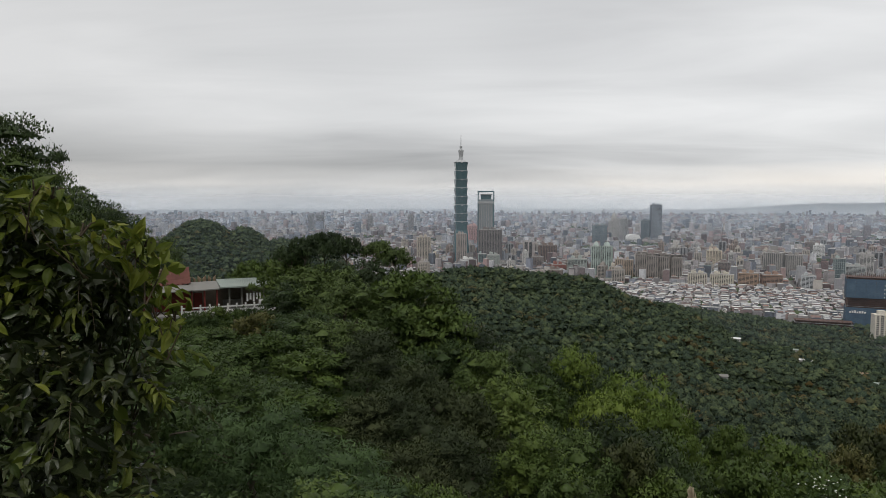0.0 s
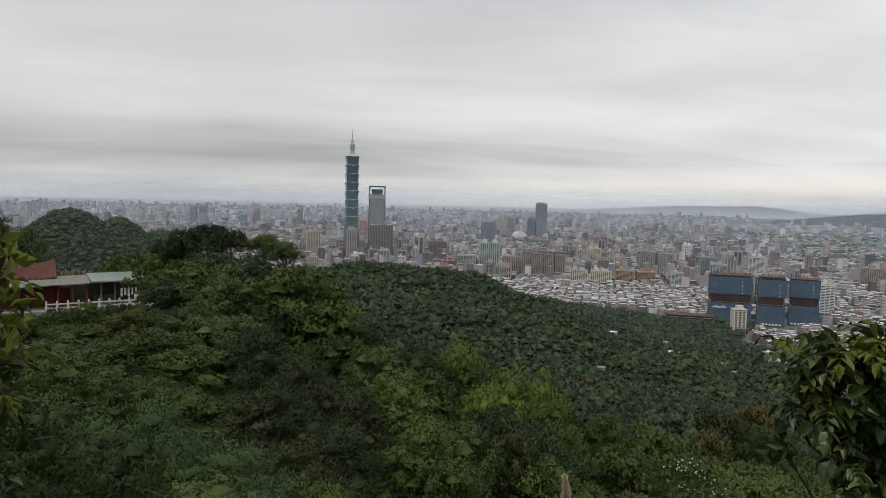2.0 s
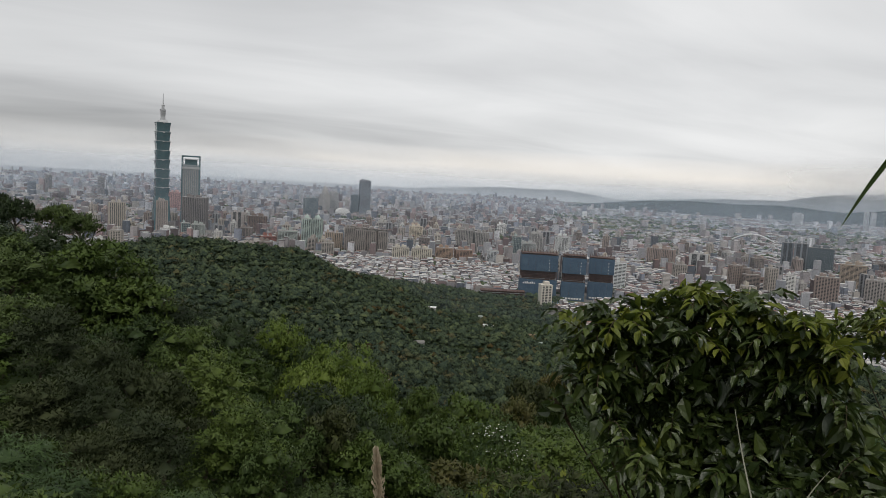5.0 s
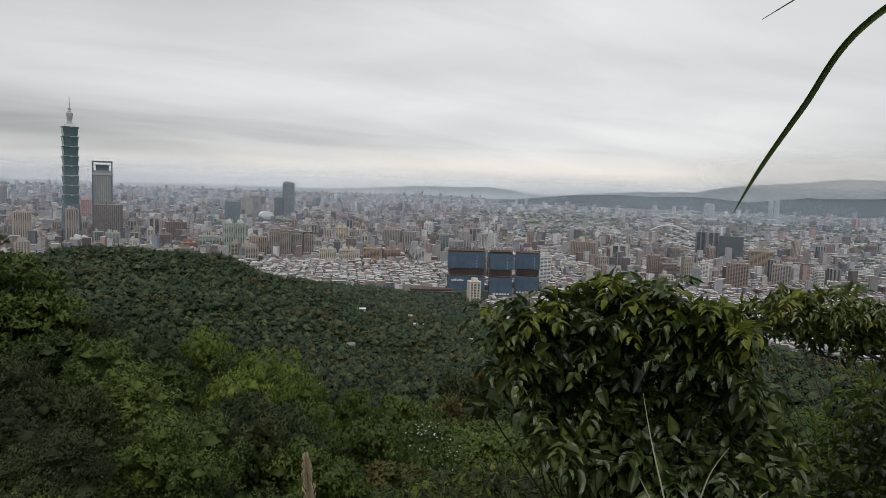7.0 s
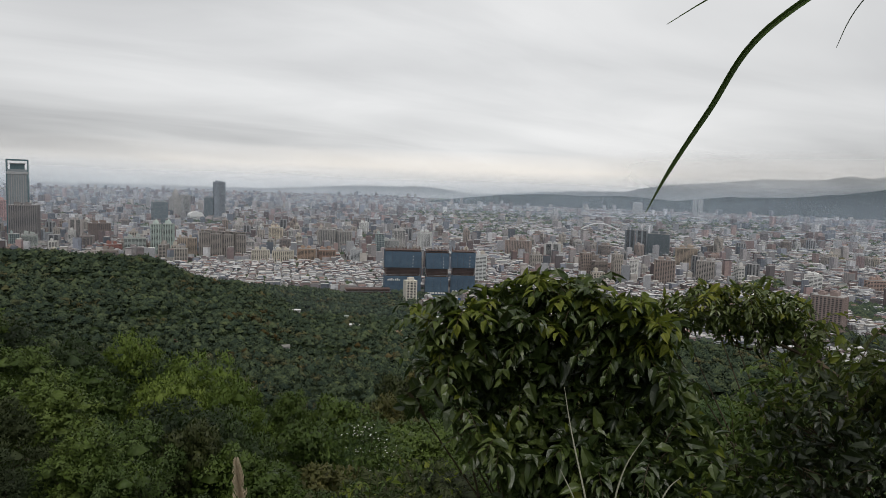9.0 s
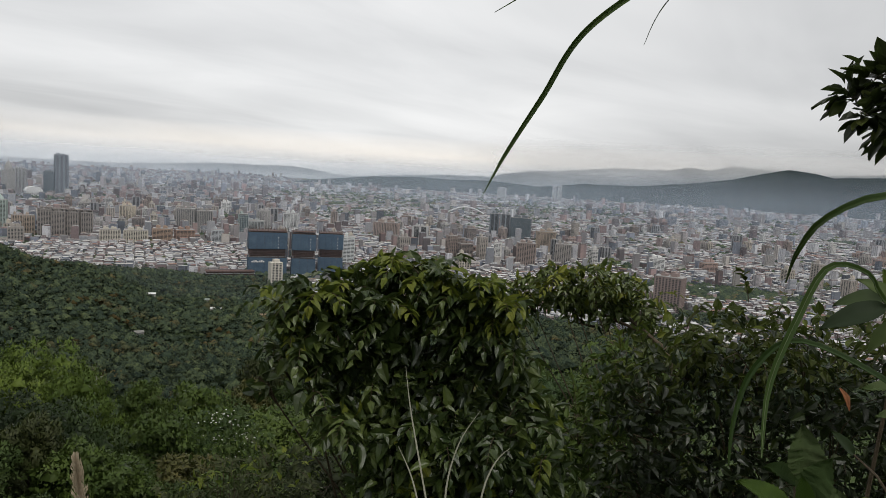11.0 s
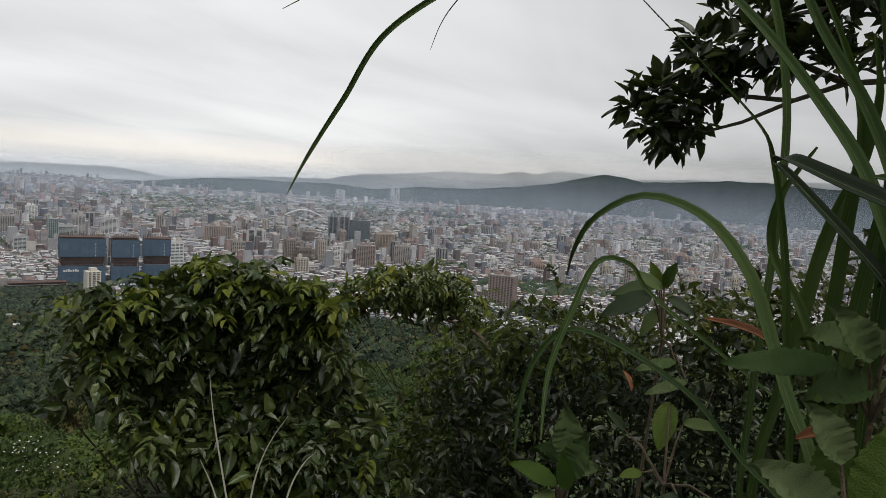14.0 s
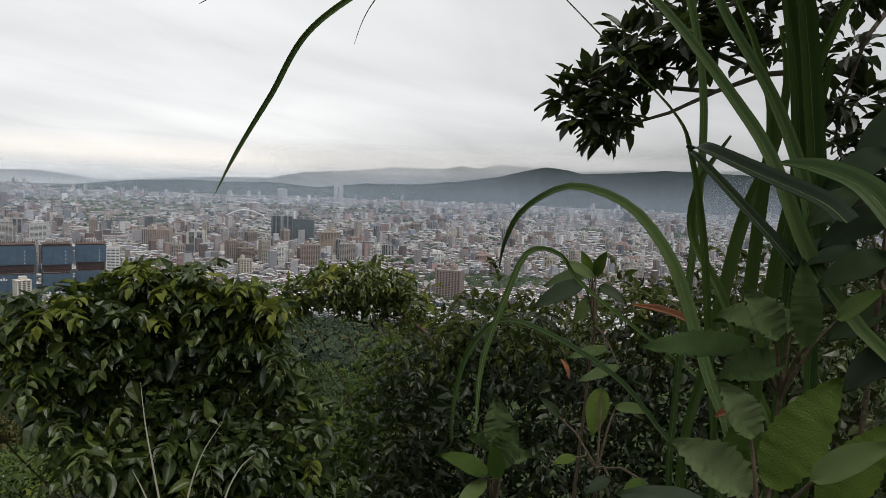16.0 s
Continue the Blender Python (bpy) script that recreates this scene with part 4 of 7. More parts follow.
GLASS_DARK = surface("dark_glass", [(0.035, 0.04, 0.045), (0.06, 0.065, 0.07), (0.10, 0.105, 0.11)], 0.25, 0.25, spec=0.6)
GLASS_BLUE = surface("blue_glass", [(0.07, 0.095, 0.11), (0.11, 0.14, 0.155), (0.17, 0.20, 0.21)], 0.2, 0.22, spec=0.6)
GLASS_PALE = surface("pale_glass", [(0.17, 0.20, 0.22), (0.24, 0.27, 0.29), (0.32, 0.35, 0.37)], 0.15, 0.25, spec=0.6)
GLASS_TEAL = surface("teal_glass", [(0.055, 0.108, 0.125), (0.085, 0.150, 0.168), (0.125, 0.195, 0.208)], 0.12, 0.25, spec=0.6)
CONCRETE = surface("concrete", [(0.22, 0.215, 0.205), (0.33, 0.32, 0.31), (0.44, 0.43, 0.415)], 0.25, 0.9, 0.2)
WHITE_METAL = surface("white_metal", [(0.6, 0.6, 0.6), (0.74, 0.74, 0.74), (0.8, 0.8, 0.8)], 0.2, 0.5)
STEEL = surface("pale_steel", [(0.32, 0.33, 0.34), (0.45, 0.46, 0.47), (0.55, 0.56, 0.57)], 0.3, 0.45, metal=0.4)
NET = surface("blue_netting", [(0.036, 0.066, 0.105), (0.062, 0.105, 0.158), (0.10, 0.152, 0.21)], 0.35, 0.85, 0.6, depth=0.5)
RUST = surface("rusty_steel_and_formwork", [(0.06, 0.034, 0.028), (0.10, 0.058, 0.046), (0.16, 0.095, 0.075)], 0.6, 0.85)

for i, row in enumerate(TALL):
    tall_building(*row, seed=i)


def skyscraper():
    """Eight flaring storeyed modules on a tapering base, with a crown and a mast."""
    az, r = 1.5, 2700
    LANDMARKS.append((polar(az, r).x, polar(az, r).y, 60))
    t = thing("skyscraper", "very tall teal glass skyscraper of stacked flaring modules", "skyscraper", at=polar(az, r, -H), turn=radians(8))

    def loop(half, z, cut=0.18):
        c = half * (1 - cut)
        e = half * (1 - cut * 0.55)
        return [(c, -half, z), (e, -e, z), (half, -c, z), (half, c, z), (e, e, z), (c, half, z), (-c, half, z), (-e, e, z), (-half, c, z), (-half, -c, z), (-e, -e, z), (-c, -half, z)]

    part("base", Acc().ring([loop(32, 0), loop(30, 30), loop(24, 138)]).data(), GLASS_TEAL, t)
    z = 138.0
    for i in range(8):
        m = part("module", Acc().ring([loop(20.8, z), loop(24.2, z + 30.5), loop(24.6, z + 31), loop(24.6, z + 33)]).data(), GLASS_TEAL, t)
        part("ledge", Acc().ring([loop(25.1, z + 31.6), loop(25.1, z + 33.1)]).data(), STEEL, m, "pale metal ledge")
        for fl in range(7):
            part("floor_band", Acc().ring([loop(21.2 + fl * 0.47, z + 2.6 + fl * 4.1), loop(21.3 + fl * 0.47, z + 3.3 + fl * 4.1)]).data(), GLASS_BLUE, m)
        for sx, sy in ((0, -1), (1, 0), (0, 1), (-1, 0)):
            a = Acc()
            a.box(sx * 24.9 - 3.2, sx * 24.9 + 3.2, sy * 24.9 - 3.2, sy * 24.9 + 3.2, z + 29, z + 32.5)
            part("ornament", a.data(), STEEL, m, "pale cloud-shaped ornament")
        z += 33.3
    part("upper_base", Acc().ring([loop(17, z), loop(15, z + 6), loop(12.5, z + 8)]).data(), STEEL, t)
    part("crown", Acc().ring([loop(8.5, z + 8), loop(7.2, z + 20), loop(9.4, z + 42), loop(9.6, z + 46), loop(6, z + 48)]).data(), STEEL, t, "stepped grey crown")
    part("collar", Acc().ring([loop(5.4, z + 48), loop(4.4, z + 56), loop(5.0, z + 62), loop(2.4, z + 64)]).data(), STEEL, t)
    part("mast", Acc().tube([(0, 0, z + 64), (0, 0, z + 85), (0, 0, 510)], [1.9, 1.3, 0.5], 8).data(), STEEL, t, "slender grey mast")


skyscraper()


def frame_tower():
    """The tower with an open glass frame at its top."""
    az, r = 3.62, 2760
    w, d, h = 62, 44, 292
    LANDMARKS.append((polar(az, r).x, polar(az, r).y, 55))
    t = thing("office_tower", "tall grey-blue glass tower with an open frame top", "office tower", "city buildings", at=polar(az, r, -H), turn=radians(-7))
    part("window", Acc().box(-w / 2 + 1.5, w / 2 - 1.5, -d / 2 + 1, d / 2 - 1, 0, h - 34).data(), GLASS_PALE, t)
    for sx in (-1, 1):
        part("corner_pier", Acc().box(sx * w / 2 - 2, sx * w / 2 + 2, -d / 2 - 1, d / 2 + 1, 0, h, 0.96).data(), GLASS_TEAL, t)
    for i in range(1, 9):
        x = -w / 2 + w * i / 9
        part("mullion", Acc().box(x - 0.9, x + 0.9, -d / 2 - 0.5, d / 2 + 0.5, 4, h - 42).data(), CONCRETE, t)
    part("band", Acc().box(-w / 2, w / 2, -d / 2 - 0.8, d / 2 + 0.8, h - 50, h - 42).data(), STEEL, t)
    part("top_beam", Acc().box(-w / 2, w / 2, -d / 2, d / 2, h - 5, h).data(), GLASS_TEAL, t)
    part("penthouse", Acc().box(-w / 2 + 10, w / 2 - 10, -d / 2 + 6, d / 2 - 6, h - 34, h - 14).data(), GLASS_TEAL, t)
    part("inner_beam", Acc().box(-w / 2 + 6, w / 2 - 6, -d / 2, d / 2, h - 15, h - 12.5).data(), STEEL, t)


frame_tower()


def domed_tower():
    az, r = 14.11, 4285
    k = squeeze(r) / r
    LANDMARKS.append((polar(az, r).x, polar(az, r).y, 45))
    t = thing("office_tower", "stone tower topped by a pointed dome", "office tower", "city buildings", at=polar(az, r * k, -H * k), turn=0.3, scale=k)
    part("window", Acc().box(-22, 22, -22, 22, 0, 134).data(), GLASS_DARK, t)
    a = Acc()
    for i in range(9):
        x = -23 + 46 * i / 8
        a.box(x - 1.6, x + 1.6, -23.2, 23.2, 0, 136)
        a.box(-23.2, 23.2, x - 1.6, x + 1.6, 0, 136)
    part("wall", a.data(), CONCRETE, t)
    circ = lambda q, z: [(q * math.cos(i * math.pi / 8), q * math.sin(i * math.pi / 8), z) for i in range(16)]
    part("dome", Acc().ring([circ(20, 136), circ(19, 150), circ(16, 164), circ(10, 176), circ(4, 184), circ(1.2, 200), circ(0.5, 212)]).data(), CONCRETE, t, "pointed stone dome")


domed_tower()


def netted_tower(az, r, w, d, h, lean, label, sign):
    """A tower under construction, wrapped in blue netting, with a bare band and rebar on top."""
    LANDMARKS.append((polar(az, r).x, polar(az, r).y, 70))
    t = thing("tower_under_construction", label, "construction tower", "towers under construction", at=polar(az, r, -H), turn=-az * D2R + lean)
    fl = int(h / 3.5)
    for i in range(fl + 1):
        part("floor_slab", Acc().box(-w / 2 + 1.2, w / 2 - 1.2, -d / 2 + 1.2, d / 2 - 1.2, i * 3.5, i * 3.5 + 0.35).data(), RUST if i > fl * 0.45 else CONCRETE, t)
    a = Acc()
    a.box(-w / 2 + 4, w / 2 - 4, -d / 2 + 4, d / 2 - 4, 0, h - 3)
    part("core", a.data(), RUST, t)
    n = max(4, int(w / 8))
    for side in (-1, 1):
        for i in range(n + 1):
            x = -w / 2 + 1.6 + (w - 3.2) * i / n
            part("column", Acc().box(x - 0.5, x + 0.5, side * (d / 2 - 1.8) - 0.5, side * (d / 2 - 1.8) + 0.5, 0, h).data(), RUST, t)
    # netting in sheets hung between floors, a little slack
    def sheet(x0, x1, z0, z1, face, off):
        nx, nz = 8, 6
        v, f = [], []
        for layer in (0, 0.12):
            for j in range(nz + 1):
                for i in range(nx + 1):
                    u, q = i / nx, j / nz
                    s = off + layer + 0.5 * math.sin(u * math.pi) * math.sin(q * math.pi) + 0.25 * noise.noise(Vector((u * 5 + az, q * 6, x0 * 0.3 + face)))
                    g, z = x0 + (x1 - x0) * u, z0 + (z1 - z0) * q
                    v.append({0: (g, -s, z), 1: (s, g, z), 2: (g, s, z), 3: (-s, g, z)}[face])
        m = (nx + 1) * (nz + 1)
        for layer in (0, m):
            for j in range(nz):
                for i in range(nx):
                    b = layer + j * (nx + 1) + i
                    f.append((b, b + 1, b + nx + 2, b + nx + 1))
        return v, f
    for z0, z1 in ((0, h * 0.42), (h * 0.60, h * 0.95)):
        for face, span, off in ((0, w, d / 2), (1, d, w / 2), (2, w, d / 2), (3, d, w / 2)):
            m = max(2, int(span / 14))
            for i in range(m):
                part("net_sheet", sheet(-span / 2 + span * i / m + 0.1, -span / 2 + span * (i + 1) / m - 0.1, z0, z1, face, off), NET, t)
    for i in range(int(w / 3.2)):
        x = -w / 2 + 2 + (w - 4) * i / max(1, int(w / 3.2) - 1)
        part("rebar", Acc().box(x - 0.5, x + 0.5, -d / 2 + 1.5, -d / 2 + 2.2, h, h + random.uniform(3.5, 9.0)).data(), RUST, t)
    for i in range(4):
        part("hoist_mark", Acc().box(w * 0.26, w * 0.26 + 1.3, -d / 2 - 1.2, -d / 2 - 0.8, h * 0.62 + i * 7.5, h * 0.62 + i * 7.5 + 2.0).data(), WHITE_METAL, t)
    if sign:
        for i in range(7):
            x = -w * 0.42 + i * w * (0.12 if sign > 1 else 0.05)
            part("sign_bar", Acc().box(x, x + w * (0.085 if sign > 1 else 0.035), -d / 2 - 1.3, -d / 2 - 0.9, (4.0 if sign > 1 else 33), (7.5 if sign > 1 else 36 + (i % 3))).data(), WHITE_METAL, t)


netted_tower(32.28, 1545, 82, 40, 104, 0.10, "tower under construction wrapped in dark blue netting", 1)
netted_tower(35.20, 1550, 52, 38, 102, 0.06, "tower under construction with blue netting and rusty top", 2)
netted_tower(37.42, 1590, 56, 38, 101, 0.03, "tower under construction with blue netting and rusty top", 2)


def site_podium():
    t = thing("construction_podium", "half-built podium with rusty steel floors", "construction site", at=polar(29.6, 1500, -H), turn=-29.6 * D2R + 0.12)
    for i in range(5):
        part("floor_slab", Acc().box(-55, 45, -14, 14, i * 4.2, i * 4.2 + 0.6).data(), CONCRETE if i % 2 else RUST, t)
    for i in range(13):
        part("column", Acc().box(-54 + i * 8, -53 + i * 8, -13.5, -12.5, 0, 19).data(), RUST, t)
    part("core", Acc().box(-52, 42, -10, 10, 0, 16).data(), RUST, t)
    h = thing("site_hoarding", "long bright blue site fence", "fence", at=polar(35.0, 1470, -H), turn=-35 * D2R)
    hb = surface("blue_hoarding", [(0.03, 0.12, 0.30), (0.05, 0.17, 0.38), (0.08, 0.22, 0.45)], 0.3, 0.6)
    for i in range(16):
        part("panel", Acc().box(-64 + i * 8, -56.2 + i * 8, -0.3, 0.3, 0, 6).data(), hb, h)
    for i in range(14):
        part("sign_bar", Acc().box(-40 + i * 6, -36.5 + i * 6, -0.7, -0.4, 2, 4.6).data(), WHITE_METAL, h)


site_podium()


def apartment_white():
    az, r = 33.0, 1405
    LANDMARKS.append((polar(az, r).x, polar(az, r).y, 26))
    t = thing("apartment_tower", "cream apartment tower with dark balcony bays", "apartment tower", at=polar(az, r, -H), turn=-az * D2R + 0.35)
    cream = surface("cream_tiles", [(0.50, 0.46, 0.40), (0.62, 0.58, 0.51), (0.70, 0.66, 0.60)], 0.3, 0.7)
    part("window", Acc().box(-11.5, 11.5, -9, 9, 0, 48).data(), GLASS_DARK, t)
    for x in (-12, -5.2, 2.4, 9.4):
        part("pier", Acc().box(x, x + 2.4, -9.8, 9.8, 0, 50).data(), cream, t)
    for i in range(15):
        part("balcony", Acc().box(-11.8, 11.8, -9.5, 9.5, i * 3.3, i * 3.3 + 1.1).data(), cream, t)
    part("roof", Acc().box(-12.4, 12.4, -10, 10, 49.5, 50.6).data(), cream, t)
    part("roof_house", Acc().box(-5, 6, -6, 5, 50.6, 57).data(), cream, t)


apartment_white()

# apartment blocks repeated over the middle distance
KINDS = []
for i, (w, d, h, col, st) in enumerate([(34, 20, 46, (0.36, 0.33, 0.30), "piers"), (26, 22, 60, (0.31, 0.25, 0.22), "piers"), (44, 18, 40, (0.45, 0.43, 0.41), "bands"), (24, 20, 70, (0.42, 0.38, 0.34), "piers"),
                                       (38, 24, 52, (0.24, 0.20, 0.18), "bands"), (22, 18, 56, (0.58, 0.57, 0.55), "bands"), (30, 22, 64, (0.28, 0.28, 0.29), "frame"), (50, 20, 36, (0.40, 0.29, 0.25), "bands"), (28, 20, 44, (0.50, 0.45, 0.38), "piers")]):
    KINDS.append((w, d, h, col, st))
LABELS = {"piers": "apartment block with deep window bays", "bands": "apartment block with banded windows", "frame": "office block with a framed dark facade"}
TINT = ["grey", "reddish brown", "pale grey", "beige", "dark brown", "white", "slate grey", "pinkish", "cream"]
masters = []
random.seed(21)
placed = 0
for _ in range(4000):
    a, r = random.uniform(-13, 84), random.uniform(1480, 3700)
    x, y = polar(a, r).x, polar(a, r).y
    if (12 < a < 31 and r < 2060) or (31 <= a < 45 and r < 1680) or green_area(x, y, r, a):
        continue
    if town_noise(x, y, 0.0022, 2) + random.uniform(-0.25, 0.25) < (0.02 if a < 38 else 0.22) or not seen_at(x, y, -H + 30):
        continue
    if any((x - p[0]) ** 2 + (y - p[1]) ** 2 < (p[2] + 26) ** 2 for p in LANDMARKS):
        continue
    j = random.randrange(len(KINDS))
    w, d, h, col, st = KINDS[j]
    k = squeeze(r) / r
    m = Matrix.Translation(polar(a, r * k, -H * k)) @ Matrix.Rotation(TURN + random.choice((0, math.pi / 2)) + random.uniform(-0.12, 0.12), 4, "Z") @ Matrix.Diagonal((k, k, k * random.uniform(0.75, 1.2), 1))
    found = [q for q in masters if q[0] == j]
    if not found:
        t = tall_building("apartment_block", TINT[j] + " " + LABELS[st], a, r, w, d, h, col, st, 100 + j)
        t.matrix_world = m
        LANDMARKS.pop()
        masters.append((j, t))
    else:
        o = copy_thing(found[0][1], Matrix.Identity(4))
        o.matrix_basis = m
    LANDMARKS.append((x, y, max(w, d) * 0.55))
    placed += 1
    if placed >= 230:
        break

# streets of houses: grids that coarsen with distance
rngc = random.Random(77)
ct, st_ = math.cos(TURN), math.sin(TURN)
near_rows, mid_rows, far_rows, roof_rows = [], [], [], []
cell_hash = {}
for x, y, q in LANDMARKS:
    for i in range(int((x - q) // 40), int((x + q) // 40) + 1):
        for j in range(int((y - q) // 40), int((y + q) // 40) + 1):
            cell_hash.setdefault((i, j), []).append((x, y, q))


def free(x, y, own):
    return all((x - p[0]) ** 2 + (y - p[1]) ** 2 > (p[2] + own) ** 2 * 0.8 for p in cell_hash.get((int(x // 40), int(y // 40)), ()))


for r0, r1, cu, cv, rows in ((1020, 2060, 21, 11.5, near_rows), (2060, 3000, 23, 18, mid_rows), (3000, 5000, 38, 32, mid_rows), (5000, 8200, 62, 54, far_rows), (8200, 15000, 125, 105, far_rows)):
    n = int(r1 / min(cu, cv)) + 2
    for i in range(-int(r1 / cu) - 2, int(r1 / cu) + 2):
        if cu < 30 and i % 9 == 0 and rngc.random() < 0.3:
            continue
        for j in range(-int(r1 / cv) - 2, int(r1 / cv) + 2):
            if cu < 30 and j % 4 == 0 and rngc.random() < 0.85:
                continue
            u, v = (i + rngc.uniform(-0.12, 0.12)) * cu, (j + rngc.uniform(-0.12, 0.12)) * cv
            x, y = ct * u - st_ * v, st_ * u + ct * v
            r = math.hypot(x, y)
            if not r0 <= r < r1:
                continue
            a = math.degrees(math.atan2(x, y))
            if (r > 10200 and a > 33.5) or not -27 < a < 100 or (r < 2000 and GZ(x, y) > -H + 0.5) or rngc.random() < 0.07:
                continue
            if green_area(x, y, r, a):
                if rngc.random() < (0.9 if r < 4700 else 0.72):
                    continue
            if not seen_at(x, y, -H + 16) or not free(x, y, cu * 0.4):
                continue
            tn = TURN + rngc.uniform(-0.06, 0.06) + (math.pi / 2 if rngc.random() < 0.2 else 0)
            hw, hd = cu * rngc.uniform(0.36, 0.50), cv * rngc.uniform(0.32, 0.48)
            den = town_noise(x, y, 0.0022, 2)
            lowish = (12 < a < 31 and r < 2060) or r < 1750
            if lowish:
                h = rngc.choice((9, 12, 12, 14, 16))
            else:
                h = rngc.choice((12, 13, 15, 17, 20, 24)) * (1 + 0.25 * max(den, 0)) * (1 if a < 36 else 0.78)
                tall_p = 0.12 + 0.22 * max(0, den) if a < 36 else 0.03 + 0.10 * max(0, den)
                if rngc.random() < tall_p:
                    h = rngc.uniform(28, 62)
                    hw, hd = min(hw, 15) * (1 if cu < 60 else 1.4), min(hd, 13) * (1 if cu < 60 else 1.4)
                if r > 5000 and rngc.random() < (0.03 if a < 40 else 0.012):
                    h = rngc.uniform(60, 110)
                    hw = hd = 18
            wide = rngc.choice((1.0, 1.0, 1.5, 2.1)) if 2060 < r and a > 30 and h < 22 else 1.0
            hw *= wide
            bright = rows is mid_rows and h < 22 and r < 4600 and rngc.random() < (0.88 if a > 33 else 0.55)
            dest = roof_rows if bright else rows
            dest.append((x, y, -H, hw, hd, h, tn, 0))
            if r < 5000 and rngc.random() < (0.75 if lowish else 0.5):
                dest.append((x + rngc.uniform(-2, 2), y + rngc.uniform(-2, 2), -H + h, hw * rngc.uniform(0.5, 0.96), hd * rngc.uniform(0.5, 0.96), rngc.uniform(2.2, 3.6), tn, rngc.choice((0, 0.8, 1.2)) if lowish else 0))
# the nearest houses stand as things of their own
unit_wall, unit_roof, unit_gable = Acc().box(-1, 1, -1, 1, 0, 1), Acc().box(-1.02, 1.02, -1.02, 1.02, 1, 1.03), Acc().ring([[(-1, -1, 0), (-1, 1, 0), (-1, 0, 1)], [(1, -1, 0), (1, 1, 0), (1, 0, 1)]])


def plain_mesh(name, acc, material):
    me = bpy.data.meshes.new(name)
    me.from_pydata(acc.v, [], acc.f)
    me.materials.append(material)
    return me


def each_material(name, cols, rough):
    n = Nodes(name)
    col = n.ramp(n.each(), cols, True)
    grime = n.ramp(n.noise(0.5, 4, 0.6, n.position()), [(0.6, 0.59, 0.57), (1.0, 1.0, 1.0)])
    return n.done(n.mix(1.0, col, grime, "MULTIPLY"), rough, 0.0, 0.3)


H_WALL, H_ROOF = each_material("house_walls", WALLS, 0.8), each_material("house_roofs", BRIGHT, 0.6)
me_w, me_r, me_g, me_win = plain_mesh("wall", unit_wall, H_WALL), plain_mesh("roof", unit_roof, CONCRETE), plain_mesh("roof_shed", unit_gable, H_ROOF), plain_mesh("window_band", Acc().box(-1.01, 1.01, -1.01, 1.01, 0, 1), GLASS_DARK)
order = sorted({(q[0], q[1]) for q in near_rows if q[2] == -H and seen_at(q[0], q[1], -H + 14)}, key=lambda q: q[0] ** 2 + q[1] ** 2)
nearest = set(order[:260])
rest = []
last = None
for q in near_rows:
    x, y, z0, hw, hd, h, tn, gable = q
    if z0 == -H:
        last = None
        if (x, y) in nearest:
            last = thing("house", "low-rise house with a metal-roofed rooftop shed", "house", "houses at the foot of the hill", at=(x, y, z0), turn=tn)
            for nm, me, m in (("wall", me_w, Matrix.Diagonal((hw, hd, h, 1))), ("roof", me_r, Matrix.Diagonal((hw, hd, h, 1)))):
                o = new(nm, me)
                o.parent, o.matrix_local = last, m
            for fl in range(int(h / 3.2)):
                o = new("window_band", me_win)
                o.parent, o.matrix_local = last, Matrix.Translation((0, 0, fl * 3.2 + 1.1)) @ Matrix.Diagonal((hw, hd * 0.999, 1.2, 1))
            continue
    elif last is not None:
        o = new("roof_shed", me_g)
        o.parent, o.matrix_local = last, Matrix.Translation((0, 0, h * 0 + (z0 + H) * 1.03)) @ Matrix.Diagonal((hw, hd, h * 0.8, 1))
        continue
    rest.append(q)
near_rows = rest
# street and park trees between the houses
tv0, tf0 = lumpy(3, -0.3, 0.35, 1)
pv, pf, po = [], [], 0
rt = np.random.default_rng(31)
tries = 0
while po < 9000 * len(tv0) and tries < 120000:
    tries += 1
    a, r = rt.uniform(-14, 96), 1100 * math.exp(rt.random() * 1.9)
    x, y = math.sin(a * D2R) * r, math.cos(a * D2R) * r
    if r < 2000 and GZ(x, y) > -H + 0.5 or not seen_at(x, y, -H + 12) or (r > 4600 and rt.random() < 0.93):
        continue
    if not green_area(x, y, r, a) and (rt.random() > 0.16 or town_noise(x, y, 0.009, 6) < 0.05):
        continue
    k = squeeze(r) / r
    s_ = rt.uniform(5, 10) * (1 + max(0, r - 2000) / 2500)
    pv.append((tv0 * (s_, s_, s_ * 0.9) + (x, y, -H + s_ * 0.5)) * k)
    pf.append(np.array(tf0) + po)
    po += len(tv0)
tagged(part("city_trees", (np.vstack(pv), np.vstack(pf)), FOREST, smooth=True), "dark green street and park trees", "trees", kind="stuff")
tagged(part("low_rise_houses", boxes_mesh(near_rows), LOWTOWN), "packed low-rise houses with white metal roofs", "houses", kind="stuff")
tagged(part("white_roofed_houses", boxes_mesh(roof_rows), LOWTOWN), "white-roofed houses spread over the plain", "houses", kind="stuff")
tagged(part("city_blocks", boxes_mesh(mid_rows), TOWN), "dense grey and beige city blocks", "city blocks", kind="stuff")
tagged(part("distant_city", boxes_mesh(far_rows), TOWN), "pale hazy city blocks reaching the horizon", "city blocks", kind="stuff")

